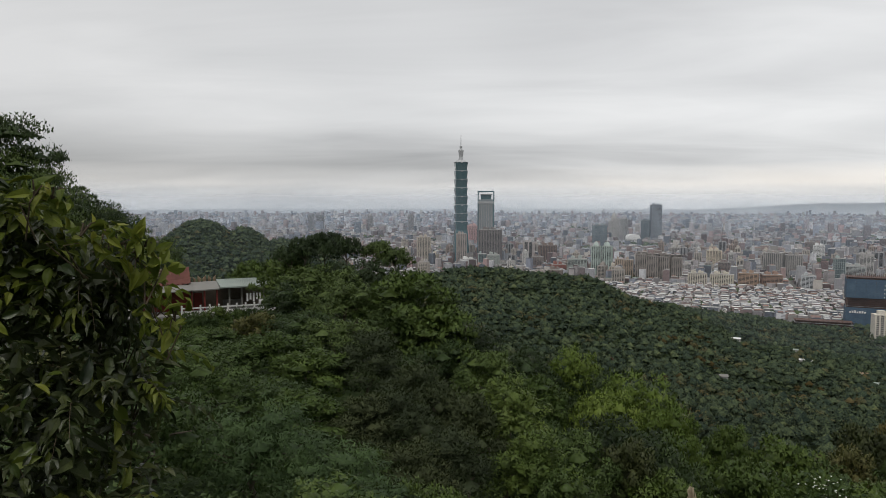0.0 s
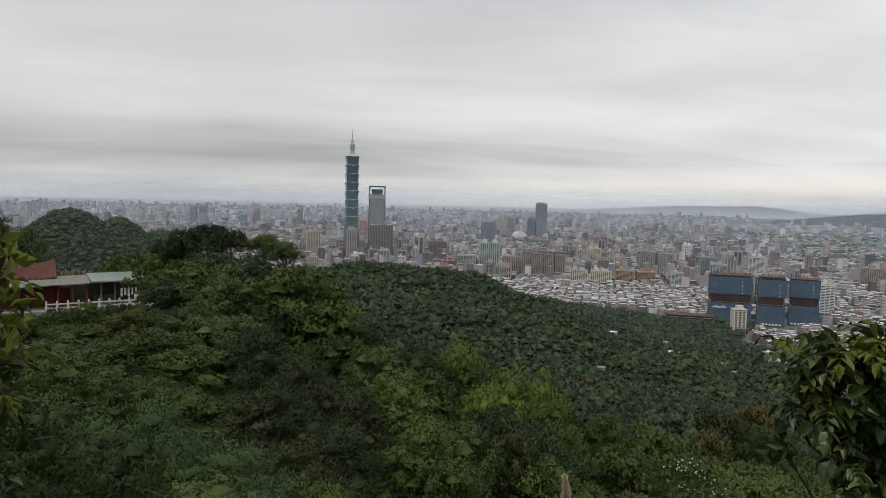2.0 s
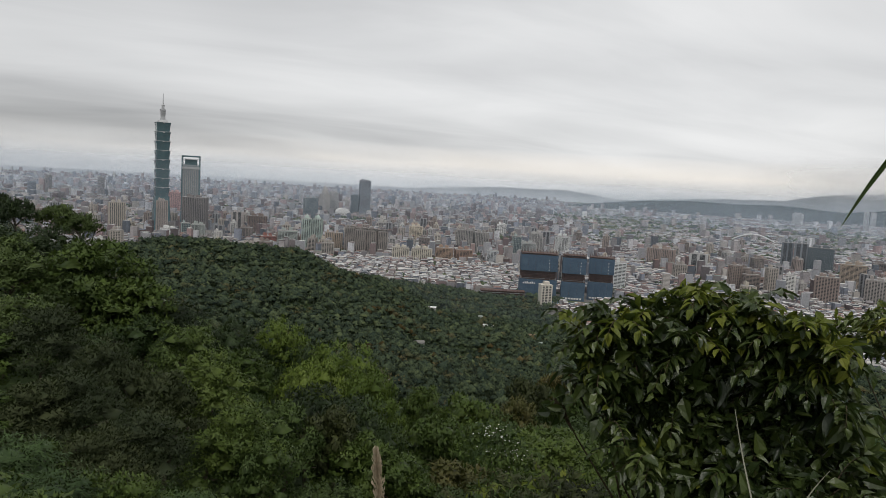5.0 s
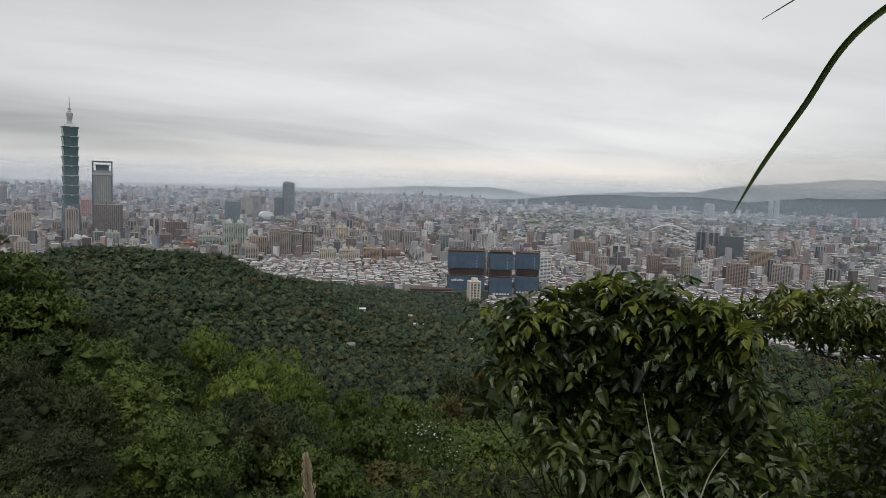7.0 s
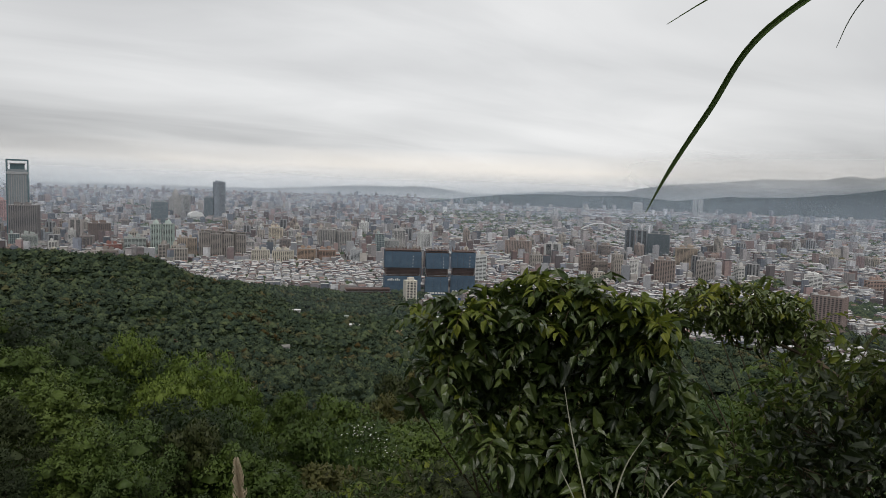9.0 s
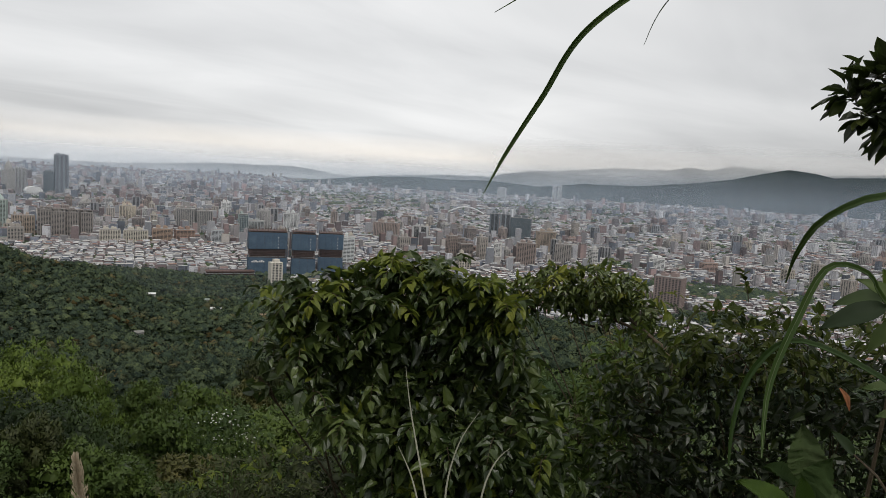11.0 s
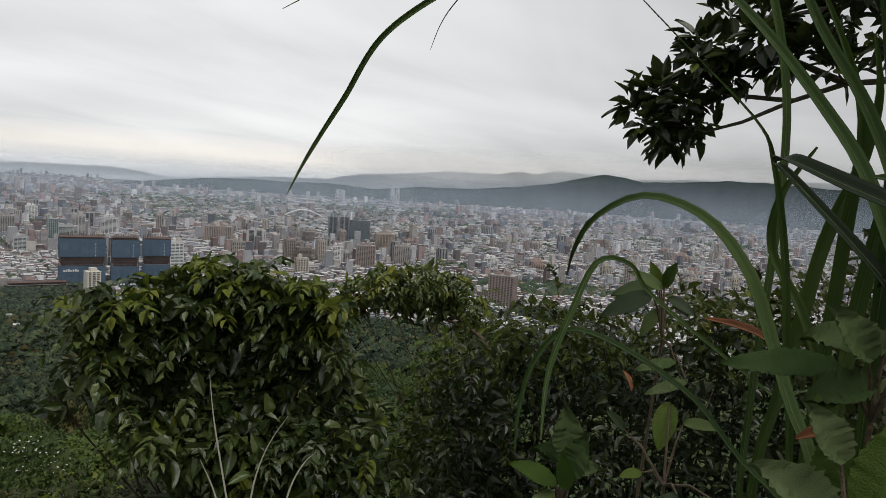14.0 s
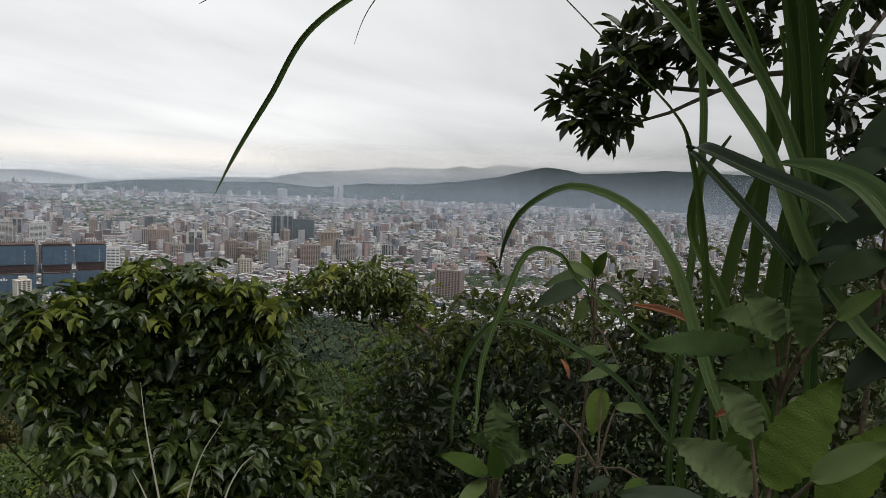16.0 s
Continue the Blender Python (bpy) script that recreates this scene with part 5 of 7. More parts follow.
# ---- fields, river and bridge far out on the plain ----
def far_sheet(name, label, cat, az0, az1, r_of, material, lift):
    """A strip of land between two true distances, given for each azimuth."""
    v, f = [], []
    n, m = 60, 10
    for i in range(n + 1):
        a = az0 + (az1 - az0) * i / n
        r0, r1 = r_of(a)
        for j in range(m + 1):
            r = r0 + (r1 - r0) * j / m
            k = squeeze(r) / r
            p = polar(a, r * k)
            v.append((p.x, p.y, (-H + lift) * k))
    for i in range(n):
        for j in range(m):
            b = i * (m + 1) + j
            f.append((b, b + m + 1, b + m + 2, b + 1))
    tagged(part(name, (v, f), material), label, cat, kind="structure")


FIELD = surface("river_meadow", [(0.10, 0.12, 0.06), (0.16, 0.18, 0.10), (0.24, 0.24, 0.16), (0.30, 0.29, 0.24)], 0.02, 0.95)
WATER = surface("river_water", [(0.10, 0.12, 0.12), (0.14, 0.16, 0.16), (0.18, 0.20, 0.20)], 0.01, 0.2, spec=0.5)
far_sheet("field", "pale green meadows and airfield along the river", "field", 33, 74, lambda a: (5300 - 20 * (a - 33) + 240 * math.sin(a * 0.7), 7600 - 24 * (a - 33) + 400 * math.sin(a * 0.9)), FIELD, 3.0)
far_sheet("river", "grey river winding across the plain", "river", 38, 80, lambda a: (6300 - 28 * (a - 38) + 200 * math.sin(a * 0.5), 6650 - 28 * (a - 38) + 200 * math.sin(a * 0.5)), WATER, 6.0)


def expressway(az0, az1, r0, r1, label):
    t = thing("elevated_road", label, "road", at=(0, 0, 0))
    n = 26
    pts = []
    for i in range(n + 1):
        a, r = az0 + (az1 - az0) * i / n, r0 + (r1 - r0) * i / n
        k = squeeze(r) / r
        pts.append((a, r * k, k))
    for i in range(n):
        (a, r, k), (b, q, k2) = pts[i], pts[i + 1]
        p0, p1, p2, p3 = polar(a, r - 10, (-H + 16) * k), polar(a, r + 10, (-H + 16) * k), polar(b, q + 10, (-H + 16) * k2), polar(b, q - 10, (-H + 16) * k2)
        dn = Vector((0, 0, 3.0 * k))
        part("deck", ([p0, p1, p2, p3, p0 - dn, p1 - dn, p2 - dn, p3 - dn], [(0, 1, 2, 3), (7, 6, 5, 4), (0, 3, 7, 4), (1, 5, 6, 2), (0, 4, 5, 1), (3, 2, 6, 7)]), WHITE_METAL, t)
        m = polar((a + b) / 2, (r + q) / 2)
        part("pier", Acc().box(m.x - 2, m.x + 2, m.y - 2, m.y + 2, -H * k, (-H + 13) * k).data(), CONCRETE, t)


expressway(44, 82, 7400, 4300, "pale elevated expressway on piers crossing the plain")
expressway(60, 80, 3500, 3150, "pale elevated road on piers between houses")


def arch_bridge():
    a, r = 48.6, 4350
    k = squeeze(r) / r
    t = thing("arch_bridge", "white steel arch bridge over the river", "bridge", at=polar(a, r * k, -H * k), turn=-a * D2R, scale=k)
    n = 18
    for y in (-9, 9):
        part("arch", Acc().tube([(-125 + 250 * i / n, y, 12 + 44 * math.sin(math.pi * i / n)) for i in range(n + 1)], [2.6] * (n + 1), 6).data(), WHITE_METAL, t)
    for i in range(2, n - 1, 2):
        x = -125 + 250 * i / n
        part("hanger", Acc().box(x - 0.5, x + 0.5, -9.5, -8.5, 12, 12 + 44 * math.sin(math.pi * i / n)).data(), WHITE_METAL, t)
    part("deck", Acc().box(-190, 190, -10, 10, 9, 12).data(), CONCRETE, t)
    for x in (-150, -100, 100, 150):
        part("pier", Acc().box(x - 3, x + 3, -7, 7, 0, 9).data(), CONCRETE, t)


arch_bridge()

# ---- hills beyond the basin ----
MOUNT = surface("mountain_woods", [(0.014, 0.022, 0.021), (0.023, 0.034, 0.032), (0.036, 0.048, 0.042)], 0.012, 0.95, 0.0, spec=0.05)


def ridge(name, label, azs, els, r, foot_el, depth, rough, seed):
    a0, a1 = azs[0], azs[-1]
    n = int((a1 - a0) / 0.12)
    v, f = [], []
    rows = [(-depth, 0.0), (-depth * 0.7, 0.30), (-depth * 0.45, 0.55), (-depth * 0.2, 0.82), (0, 1.0), (60, 0.6)]
    for i in range(n + 1):
        a = a0 + (a1 - a0) * i / n
        e = float(np.interp(a, azs, els)) + rough * noise.noise(Vector((a * 0.9, seed, 0))) + rough * 0.5 * noise.noise(Vector((a * 3.3, seed, 4))) + rough * 0.2 * noise.noise(Vector((a * 11, seed, 4)))
        for off, q in rows:
            rr = r + off
            zl, zc = math.tan(foot_el * D2R) * (r - depth), math.tan(max(e, foot_el) * D2R) * r
            wob = 1 + 0.25 * noise.noise(Vector((a * 1.2, q * 3, seed + 2))) * (1 - q) * (q > 0)
            rr2 = rr + 60 * noise.noise(Vector((a * 0.8, q * 2, seed))) * (1 - q) * (q > 0)
            p = polar(a, rr2)
            v.append((p.x, p.y, zl + (zc - zl) * q * wob - (0 if q < 1 else 0) - (3 if off == -depth else 0)))
    m = len(rows)
    for i in range(n):
        for j in range(m - 1):
            f.append((i * m + j, (i + 1) * m + j, (i + 1) * m + j + 1, i * m + j + 1))
    tagged(part(name, (v, f), MOUNT, smooth=True), label, "mountain", kind="structure")


ridge("mountain_ridge_far", "pale distant mountain ridge in cloud", [14, 17, 24, 28.4, 31.8, 33.8, 35.8, 37, 38.2, 40, 42.9, 46.2, 50.3, 53, 56.5, 60.7, 64.5, 66.2, 67.8, 69.4, 71.5, 75, 80, 85, 90, 112],
      [-0.9, -0.75, -0.35, -0.05, -0.05, 0.04, -0.15, -0.35, -0.5, -0.42, -0.18, 0.05, 0.14, 0.72, 1.0, 1.45, 1.45, 1.8, 1.62, 2.05, 1.9, 1.6, 1.9, 2.0, 2.2, 2.3], 4950, -0.9, 60, 0.05, 3)
ridge("mountain_ridge_low", "low dark wooded hill beyond the river", [33.5, 36, 38.2, 41, 44.1, 47, 50.1, 52, 54.2, 58, 62], [-1.25, -0.95, -0.68, -0.4, -0.26, -0.3, -0.19, -0.3, -0.45, -0.9, -1.3], 4760, -1.55, 80, 0.04, 8)
ridge("mountain_ridge_near", "long dark green mountain ridge above the river", [50, 54, 58, 62.6, 66.2, 69.3, 71.4, 73.2, 74.7, 76.3, 79.4, 82.4, 85.4, 92, 112], [-1.4, -0.5, -0.02, 0.1, 0.5, 1.0, 1.55, 1.95, 1.8, 1.5, 1.68, 1.95, 1.95, 1.6, 1.0], 4800, -2.1, 120, 0.05, 5)


# ---- haze imitated by pale translucent sheets across the view, denser with distance ----
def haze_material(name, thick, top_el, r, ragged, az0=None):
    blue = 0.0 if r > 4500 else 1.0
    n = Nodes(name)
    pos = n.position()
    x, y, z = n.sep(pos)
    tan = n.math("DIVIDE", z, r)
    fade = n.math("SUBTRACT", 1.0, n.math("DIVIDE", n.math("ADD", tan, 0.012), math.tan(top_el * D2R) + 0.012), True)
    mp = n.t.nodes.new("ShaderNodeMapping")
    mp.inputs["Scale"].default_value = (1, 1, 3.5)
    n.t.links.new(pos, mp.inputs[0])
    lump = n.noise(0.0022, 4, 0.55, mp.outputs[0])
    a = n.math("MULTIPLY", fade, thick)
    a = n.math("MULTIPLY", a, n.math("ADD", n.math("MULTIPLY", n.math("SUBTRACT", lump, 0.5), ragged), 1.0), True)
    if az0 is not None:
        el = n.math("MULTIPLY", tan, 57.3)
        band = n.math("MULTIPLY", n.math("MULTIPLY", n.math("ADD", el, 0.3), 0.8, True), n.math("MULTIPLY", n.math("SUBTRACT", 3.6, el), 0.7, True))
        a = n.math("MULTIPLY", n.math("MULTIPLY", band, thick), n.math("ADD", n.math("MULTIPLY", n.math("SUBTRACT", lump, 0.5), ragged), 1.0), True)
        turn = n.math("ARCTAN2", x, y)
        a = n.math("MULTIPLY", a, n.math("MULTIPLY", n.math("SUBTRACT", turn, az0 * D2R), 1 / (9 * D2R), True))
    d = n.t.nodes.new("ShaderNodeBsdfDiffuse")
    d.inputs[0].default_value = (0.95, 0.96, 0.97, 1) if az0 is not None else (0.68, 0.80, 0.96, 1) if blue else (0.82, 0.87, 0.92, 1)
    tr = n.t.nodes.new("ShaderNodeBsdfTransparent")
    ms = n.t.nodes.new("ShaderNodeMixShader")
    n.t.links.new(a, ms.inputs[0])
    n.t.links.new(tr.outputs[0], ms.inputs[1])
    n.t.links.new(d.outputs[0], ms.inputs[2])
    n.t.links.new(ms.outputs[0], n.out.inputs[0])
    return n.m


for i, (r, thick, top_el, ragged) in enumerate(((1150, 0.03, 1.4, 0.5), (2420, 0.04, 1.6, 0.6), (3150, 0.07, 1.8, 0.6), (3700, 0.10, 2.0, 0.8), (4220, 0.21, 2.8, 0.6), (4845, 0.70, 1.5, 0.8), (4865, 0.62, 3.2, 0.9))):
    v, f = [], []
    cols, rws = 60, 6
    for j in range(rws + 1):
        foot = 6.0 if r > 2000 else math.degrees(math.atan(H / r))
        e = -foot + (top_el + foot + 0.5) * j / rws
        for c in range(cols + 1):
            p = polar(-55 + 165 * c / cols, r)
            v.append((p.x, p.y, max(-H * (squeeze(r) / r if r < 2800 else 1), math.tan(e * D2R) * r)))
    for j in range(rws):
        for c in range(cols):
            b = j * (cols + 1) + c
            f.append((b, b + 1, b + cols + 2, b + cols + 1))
    tagged(part("haze", (v, f), haze_material("haze_sheet", thick, top_el, r, ragged, 47.0 if r > 4860 else None), smooth=True), "low cloud clinging to the far hills" if r > 4860 else "pale translucent sheet imitating distance haze", "haze", kind="stuff")

# ---- the lookout: bushes, grasses and leaves within arm's reach ----
LEFT_EYE, MID_EYE, LATE_EYE = Vector((0.11, 0.28, 0.03)), Vector((0.327, 0.189, 0.03)), Vector((0.39, 0.11, 0.03))


def see(az, el, d, eye=LATE_EYE):
    c = math.cos(el * D2R)
    return eye + Vector((math.sin(az * D2R) * c, math.cos(az * D2R) * c, math.sin(el * D2R))) * d


def leaf_mesh(name, length, width, material, cup=0.12, curl=0.2, teeth=0, rows=6, wave=0.0, seed=0, relief=0.0):
    """A single leaf with a midrib, a cupped blade, a curling tip and, if asked, a toothed edge."""
    rnd = random.Random(seed)
    v, f = [], []
    for i in range(rows + 1):
        u = i / rows
        half = width * 0.5 * (math.sin(math.pi * min(1, u * 0.93 + 0.05)) ** 0.75) * (1.15 - 0.45 * u)
        if i in (0, rows):
            half = width * 0.02
        tooth = 1 + (0.055 * (1 if i % 2 else -1) if teeth else 0)
        droop = -curl * length * u * u
        for s in (-1, -0.5, 0, 0.5, 1):
            z = droop + cup * width * abs(s) + relief * width * math.sin(i * 2.6 - abs(s) * 2.2) * (0.3 + abs(s)) + (wave * width * rnd.uniform(-1, 1) if abs(s) > 0.4 else 0)
            v.append((length * u, half * s * (tooth if abs(s) == 1 else 1), z))
    for i in range(rows):
        for j in range(4):
            b = i * 5 + j
            f.append((b, b + 5, b + 6, b + 1))
    m = len(v)
    v += [(x, y, z - 0.0012) for x, y, z in v]
    f += [tuple(q + m for q in reversed(t)) for t in f[:]]
    me = bpy.data.meshes.new(name)
    me.from_pydata(v, [], f)
    me.materials.append(material)
    me.shade_smooth()
    return me


def frame_of(at, along, normal, scale=1.0):
    x = Vector(along).normalized()
    y = Vector(normal).cross(x).normalized()
    z = x.cross(y)
    return Matrix.Translation(at) @ Matrix((x, y, z)).transposed().to_4x4() @ Matrix.Scale(scale, 4)


BUSH_LEAVES = [leaf_mesh("leaf", 0.085, 0.044, LEAF_VINE, 0.24, 0.35, seed=1), leaf_mesh("leaf", 0.10, 0.050, LEAF_VINE, 0.3, 0.5, seed=2, wave=0.03), leaf_mesh("leaf", 0.075, 0.042, LEAF_YOUNG, 0.26, 0.4, seed=3)]


def bush(name, label, base, lobes, count, leaf, material, young=0.12, eye=LATE_EYE, singles=90, droop=0.34, seed=1, shape=0.44, crest_young=0.3, mass=1.12, single=1.0, thin=0.7, fresh_leaf=LEAF_YOUNG, sprays=0, reach=0.22):
    """Stems to every lobe, a mass of leaves over the lobes, and single leaves on the outside."""
    rng = np.random.default_rng(seed)
    rnd = random.Random(seed)
    t = thing(name, label, "bush", at=base)
    b0 = Vector(base)
    for a, e, d, q in lobes:
        c = see(a, e, d, eye) - b0
        mid = Vector((c.x * 0.45 + rnd.uniform(-0.1, 0.1), c.y * 0.45 + rnd.uniform(-0.1, 0.1), c.z * 0.55))
        st = Acc().tube([(rnd.uniform(-0.05, 0.05), rnd.uniform(-0.05, 0.05), -0.1), mid, c.lerp(mid, 0.2), c + Vector((0, 0, q * 0.5))], [0.011 * thin, 0.008 * thin, 0.005 * thin, 0.002 * thin], 5)
        for _ in range(4):
            g = Vector(unit(1, rng)[0]) * q * 0.95
            st.tube([c.lerp(mid, 0.15), c + g * 0.5 + Vector((0, 0, 0.02)), c + g], [0.004, 0.003, 0.0015], 4)
        part("stem", st.data(), TWIG, t)
    C = np.array([see(a, e, d, eye) - b0 for a, e, d, q in lobes])
    Q = np.array([q for *_, q in lobes])
    pick = rng.choice(len(Q), count, p=Q ** 2 / (Q ** 2).sum())
    d = unit(count, rng)
    rad = Q[pick] * rng.uniform(0.35, mass, count) ** 0.6
    pos = C[pick] + d * rad[:, None]
    along = d * 0.7 + unit(count, rng) * 1.0
    along[:, 2] -= droop * rng.uniform(0, 1, count)
    nrm = d * 1.0 + unit(count, rng) * 0.8 + np.array((0, 0, 0.45))
    L = leaf * rng.choice((0.5, 0.7, 0.85, 1.0, 1.3), count) * rng.uniform(0.85, 1.15, count)
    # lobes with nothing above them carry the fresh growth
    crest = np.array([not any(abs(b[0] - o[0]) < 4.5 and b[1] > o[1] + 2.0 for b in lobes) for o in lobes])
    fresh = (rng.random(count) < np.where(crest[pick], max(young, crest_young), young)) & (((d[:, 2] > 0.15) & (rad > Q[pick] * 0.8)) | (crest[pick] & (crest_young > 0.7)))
    # arching sprays: twigs that rise out of the mass and bend over, with leaves hanging to both sides
    if sprays:
        tw = Acc()
        SP, SA, SN, SL, SF = [], [], [], [], []
        tow = np.array(eye - b0)
        for _ in range(sprays):
            w = Q * (0.5 + 1.3 * crest)
            i = rng.choice(len(Q), p=w / w.sum())
            face = tow - C[i]
            out = unit(1, rng)[0] * (1, 1, 0.4) + 0.35 * face / np.linalg.norm(face)
            out /= np.linalg.norm(out)
            ln = reach * rng.uniform(0.6, 1.25)
            p0 = C[i] + out * Q[i] * 0.55 + np.array((0, 0, Q[i] * rng.uniform(0.0, 0.6)))
            us = np.linspace(0, 1, 8)
            line = p0 + out * (ln * us)[:, None] + np.array((0, 0, 1.0)) * (ln * (0.55 * us - 0.75 * us * us))[:, None]
            tw.tube([tuple(q) for q in line], list(np.linspace(0.0022, 0.0008, 8)), 4)
            fr = rng.random() < (max(young, crest_young) if crest[i] else young * 1.5)
            tan = np.gradient(line, axis=0)
            for k in range(1, 8):
                tk = tan[k] / np.linalg.norm(tan[k])
                sd = np.cross(tk, (0, 0, 1.0))
                for sg in ((-1, 1) if k < 7 else (0,)):
                    SP.append(line[k]), SA.append(tk * 0.6 + sd * sg * 0.85 + (0, 0, -droop * rng.uniform(0.2, 1.3)) + rng.normal(size=3) * 0.25)
                    SN.append(np.array((0, 0, 1.0)) + sd * sg * 0.5 + rng.normal(size=3) * 0.3), SL.append(leaf * rng.uniform(0.75, 1.3) * (1 - 0.35 * us[k])), SF.append(fr)
        part("twig", tw.data(), TWIG, t)["kind"] = "stuff"
        pos, along, nrm, L, fresh = np.vstack([pos, SP]), np.vstack([along, SA]), np.vstack([nrm, SN]), np.concatenate([L, SL]), np.concatenate([fresh, SF]).astype(bool)
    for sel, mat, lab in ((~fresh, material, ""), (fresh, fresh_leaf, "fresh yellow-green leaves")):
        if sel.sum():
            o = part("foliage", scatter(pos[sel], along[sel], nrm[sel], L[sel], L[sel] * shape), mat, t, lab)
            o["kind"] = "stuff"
    eye_d = np.array(eye - b0)
    for _ in range(singles):
        i = rng.choice(len(Q), p=(Q ** 2 * (0.45 + 1.4 * crest)) / (Q ** 2 * (0.45 + 1.4 * crest)).sum())
        dd = unit(1, rng)[0]
        tow = eye_d - C[i]
        dd = dd * 0.8 + tow / np.linalg.norm(tow) * 0.6 + np.array((0, 0, 0.35))
        dd /= np.linalg.norm(dd)
        al = dd * 0.4 + rng.normal(size=3) * 0.5 - np.array((0, 0, droop * 1.1))
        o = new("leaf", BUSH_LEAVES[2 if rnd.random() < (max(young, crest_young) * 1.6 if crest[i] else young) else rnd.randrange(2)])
        o.parent = t
        o.matrix_local = frame_of(C[i] + dd * Q[i] * 1.04, al, dd * 0.9 + rng.normal(size=3) * 0.45 + np.array((0, 0, 0.45)), single * leaf / 0.08 * rnd.uniform(0.55, 1.15))
    return t


def on_ground(az, d, eye=LATE_EYE):
    p = see(az, 0, d, eye)
    return (p.x, p.y, GZ(p.x, p.y))


bush("climber_bush", "tall bush hung with broad dark vine leaves", on_ground(-30, 3.1, LEFT_EYE),
     [(-36, -3, 3.1, 0.30), (-32.5, -3.4, 3.1, 0.22), (-28, -6.2, 3.0, 0.20), (-26.4, -7.8, 3.0, 0.14), (-30, -10, 3.1, 0.28), (-25.6, -12, 3.0, 0.17), (-36, -12, 3.1, 0.38), (-29, -16, 3.0, 0.26), (-25, -15, 3.0, 0.13), (-34, -20, 3.0, 0.36), (-28.5, -23, 3.0, 0.22), (-32, -27, 3.0, 0.32), (-38, -26, 3.0, 0.4)],
     5600, 0.074, LEAF_CLIMBER, 0.16, LEFT_EYE, 230, seed=4, crest_young=0.5, mass=1.0, single=1.05, sprays=130, reach=0.2)
for i, s in enumerate(([(-31.0, 0.6, 2.70)], [(-27.8, -2.4, 2.70)], [(-25.3, -3.1, 2.70)], [(-24.4, -4.4, 2.70)], [(-23.3, -8.8, 2.70)])):
    a, e, d = s[0]
    bush("sprig", "sprig of fresh yellow-green leaves on the vine", see(a, e - 1.2, d, LEFT_EYE), [(a, e, d, 0.055), (a + 1.4, e - 0.3, d, 0.045)], 26, 0.072, LEAF_YOUNG, 1.0, LEFT_EYE, 6, seed=30 + i, thin=0.3)

NOON_EYE = Vector((0.358, 0.155, 0.03))
bush("shrub", "broad shrub covered with dark climbing leaves", on_ground(45, 3.2, MID_EYE),
     [(a, e, d * 1.3, q * 1.3) for a, e, d, q in [(42.2, -9.2, 2.38, 0.091), (38.8, -10.2, 2.36, 0.079), (45.3, -9.8, 2.28, 0.082), (48.7, -10.6, 2.24, 0.071), (36.2, -11.0, 2.3, 0.057), (34.1, -12.3, 2.28, 0.034), (33.2, -11.8, 2.37, 0.024), (51.1, -11.6, 2.25, 0.049), (37.6, -13.3, 2.29, 0.105), (41.2, -13.3, 2.32, 0.123), (45.5, -13.6, 2.4, 0.128),
      (49.3, -13.6, 2.3, 0.096), (34.7, -14.8, 2.25, 0.064), (32.7, -15.5, 2.36, 0.047), (31.6, -17.6, 2.33, 0.031), (52.8, -15.2, 2.24, 0.06), (41.0, -17.4, 2.4, 0.128), (45.3, -17.8, 2.42, 0.141), (49.6, -17.6, 2.37, 0.118), (37.5, -17.0, 2.4, 0.08), (35.7, -18.4, 2.25, 0.045), (53.5, -18.4, 2.36, 0.082),
      (55.6, -19.6, 2.4, 0.06), (42.4, -21.8, 2.34, 0.136), (47.0, -22.2, 2.29, 0.141), (51.9, -22.0, 2.2, 0.103), (39.4, -21.3, 2.28, 0.076), (55.9, -23.1, 2.33, 0.081), (43.5, -25.6, 2.4, 0.152), (48.7, -26.0, 2.41, 0.156), (54.1, -25.9, 2.29, 0.107), (46.0, -29.3, 2.39, 0.179)]],
     6200, 0.072, LEAF_VINE, 0.05, NOON_EYE, 200, seed=5, crest_young=0.42, mass=1.0, single=1.1, sprays=230, reach=0.17, shape=0.52)
spreading = bush("spreading_bush", "spreading bush with small leaves over bare twigs", on_ground(67.5, 4.5, MID_EYE),
     [(52.8, -10.7, 5.01, 0.108), (53.9, -9.5, 5.01, 0.125), (56.3, -8.7, 4.79, 0.143), (58.9, -8.3, 4.8, 0.144), (61.3, -8.9, 4.98, 0.149), (63.0, -10.2, 4.96, 0.124), (64.3, -11.8, 4.94, 0.107), (57.8, -9.9, 4.85, 0.105), (60.2, -10.4, 4.93, 0.098), (65.2, -13.3, 4.93, 0.123)],
     1700, 0.07, LEAF_VINE, 0.12, NOON_EYE, 70, seed=6, shape=0.42, sprays=70, reach=0.22, crest_young=0.4)
for pts in ([(67, -14, 4.6), (64.5, -11.8, 4.8), (61, -10.6, 4.95), (57, -10.4, 5.0), (54, -10.2, 5.0)], [(66, -12.8, 4.7), (62.5, -10.4, 4.9), (59.5, -9.0, 5.0)], [(62, -10.8, 4.95), (60, -11.6, 5.0), (58.5, -11.4, 5.0)]):
    base = spreading.matrix_world.translation
    part("branch", Acc().tube([see(*q, MID_EYE) - base for q in pts], list(np.linspace(0.016, 0.004, len(pts))), 6).data(), TWIG, spreading)
lobes = []
for a in range(62, 104, 3):
    top = float(np.interp(a, [62, 65, 68.5, 72, 76, 80, 84, 90, 94, 97, 104], [-15, -11.8, -10.4, -10.8, -10.0, -8.6, -8.2, -6.0, -3.0, 1.0, 2.0]))
    e = top - 1.6
    while e > -33:
        lobes.append((a + random.uniform(-1, 1), e, random.uniform(3.5, 4.2), 0.22))
        e -= 3.4
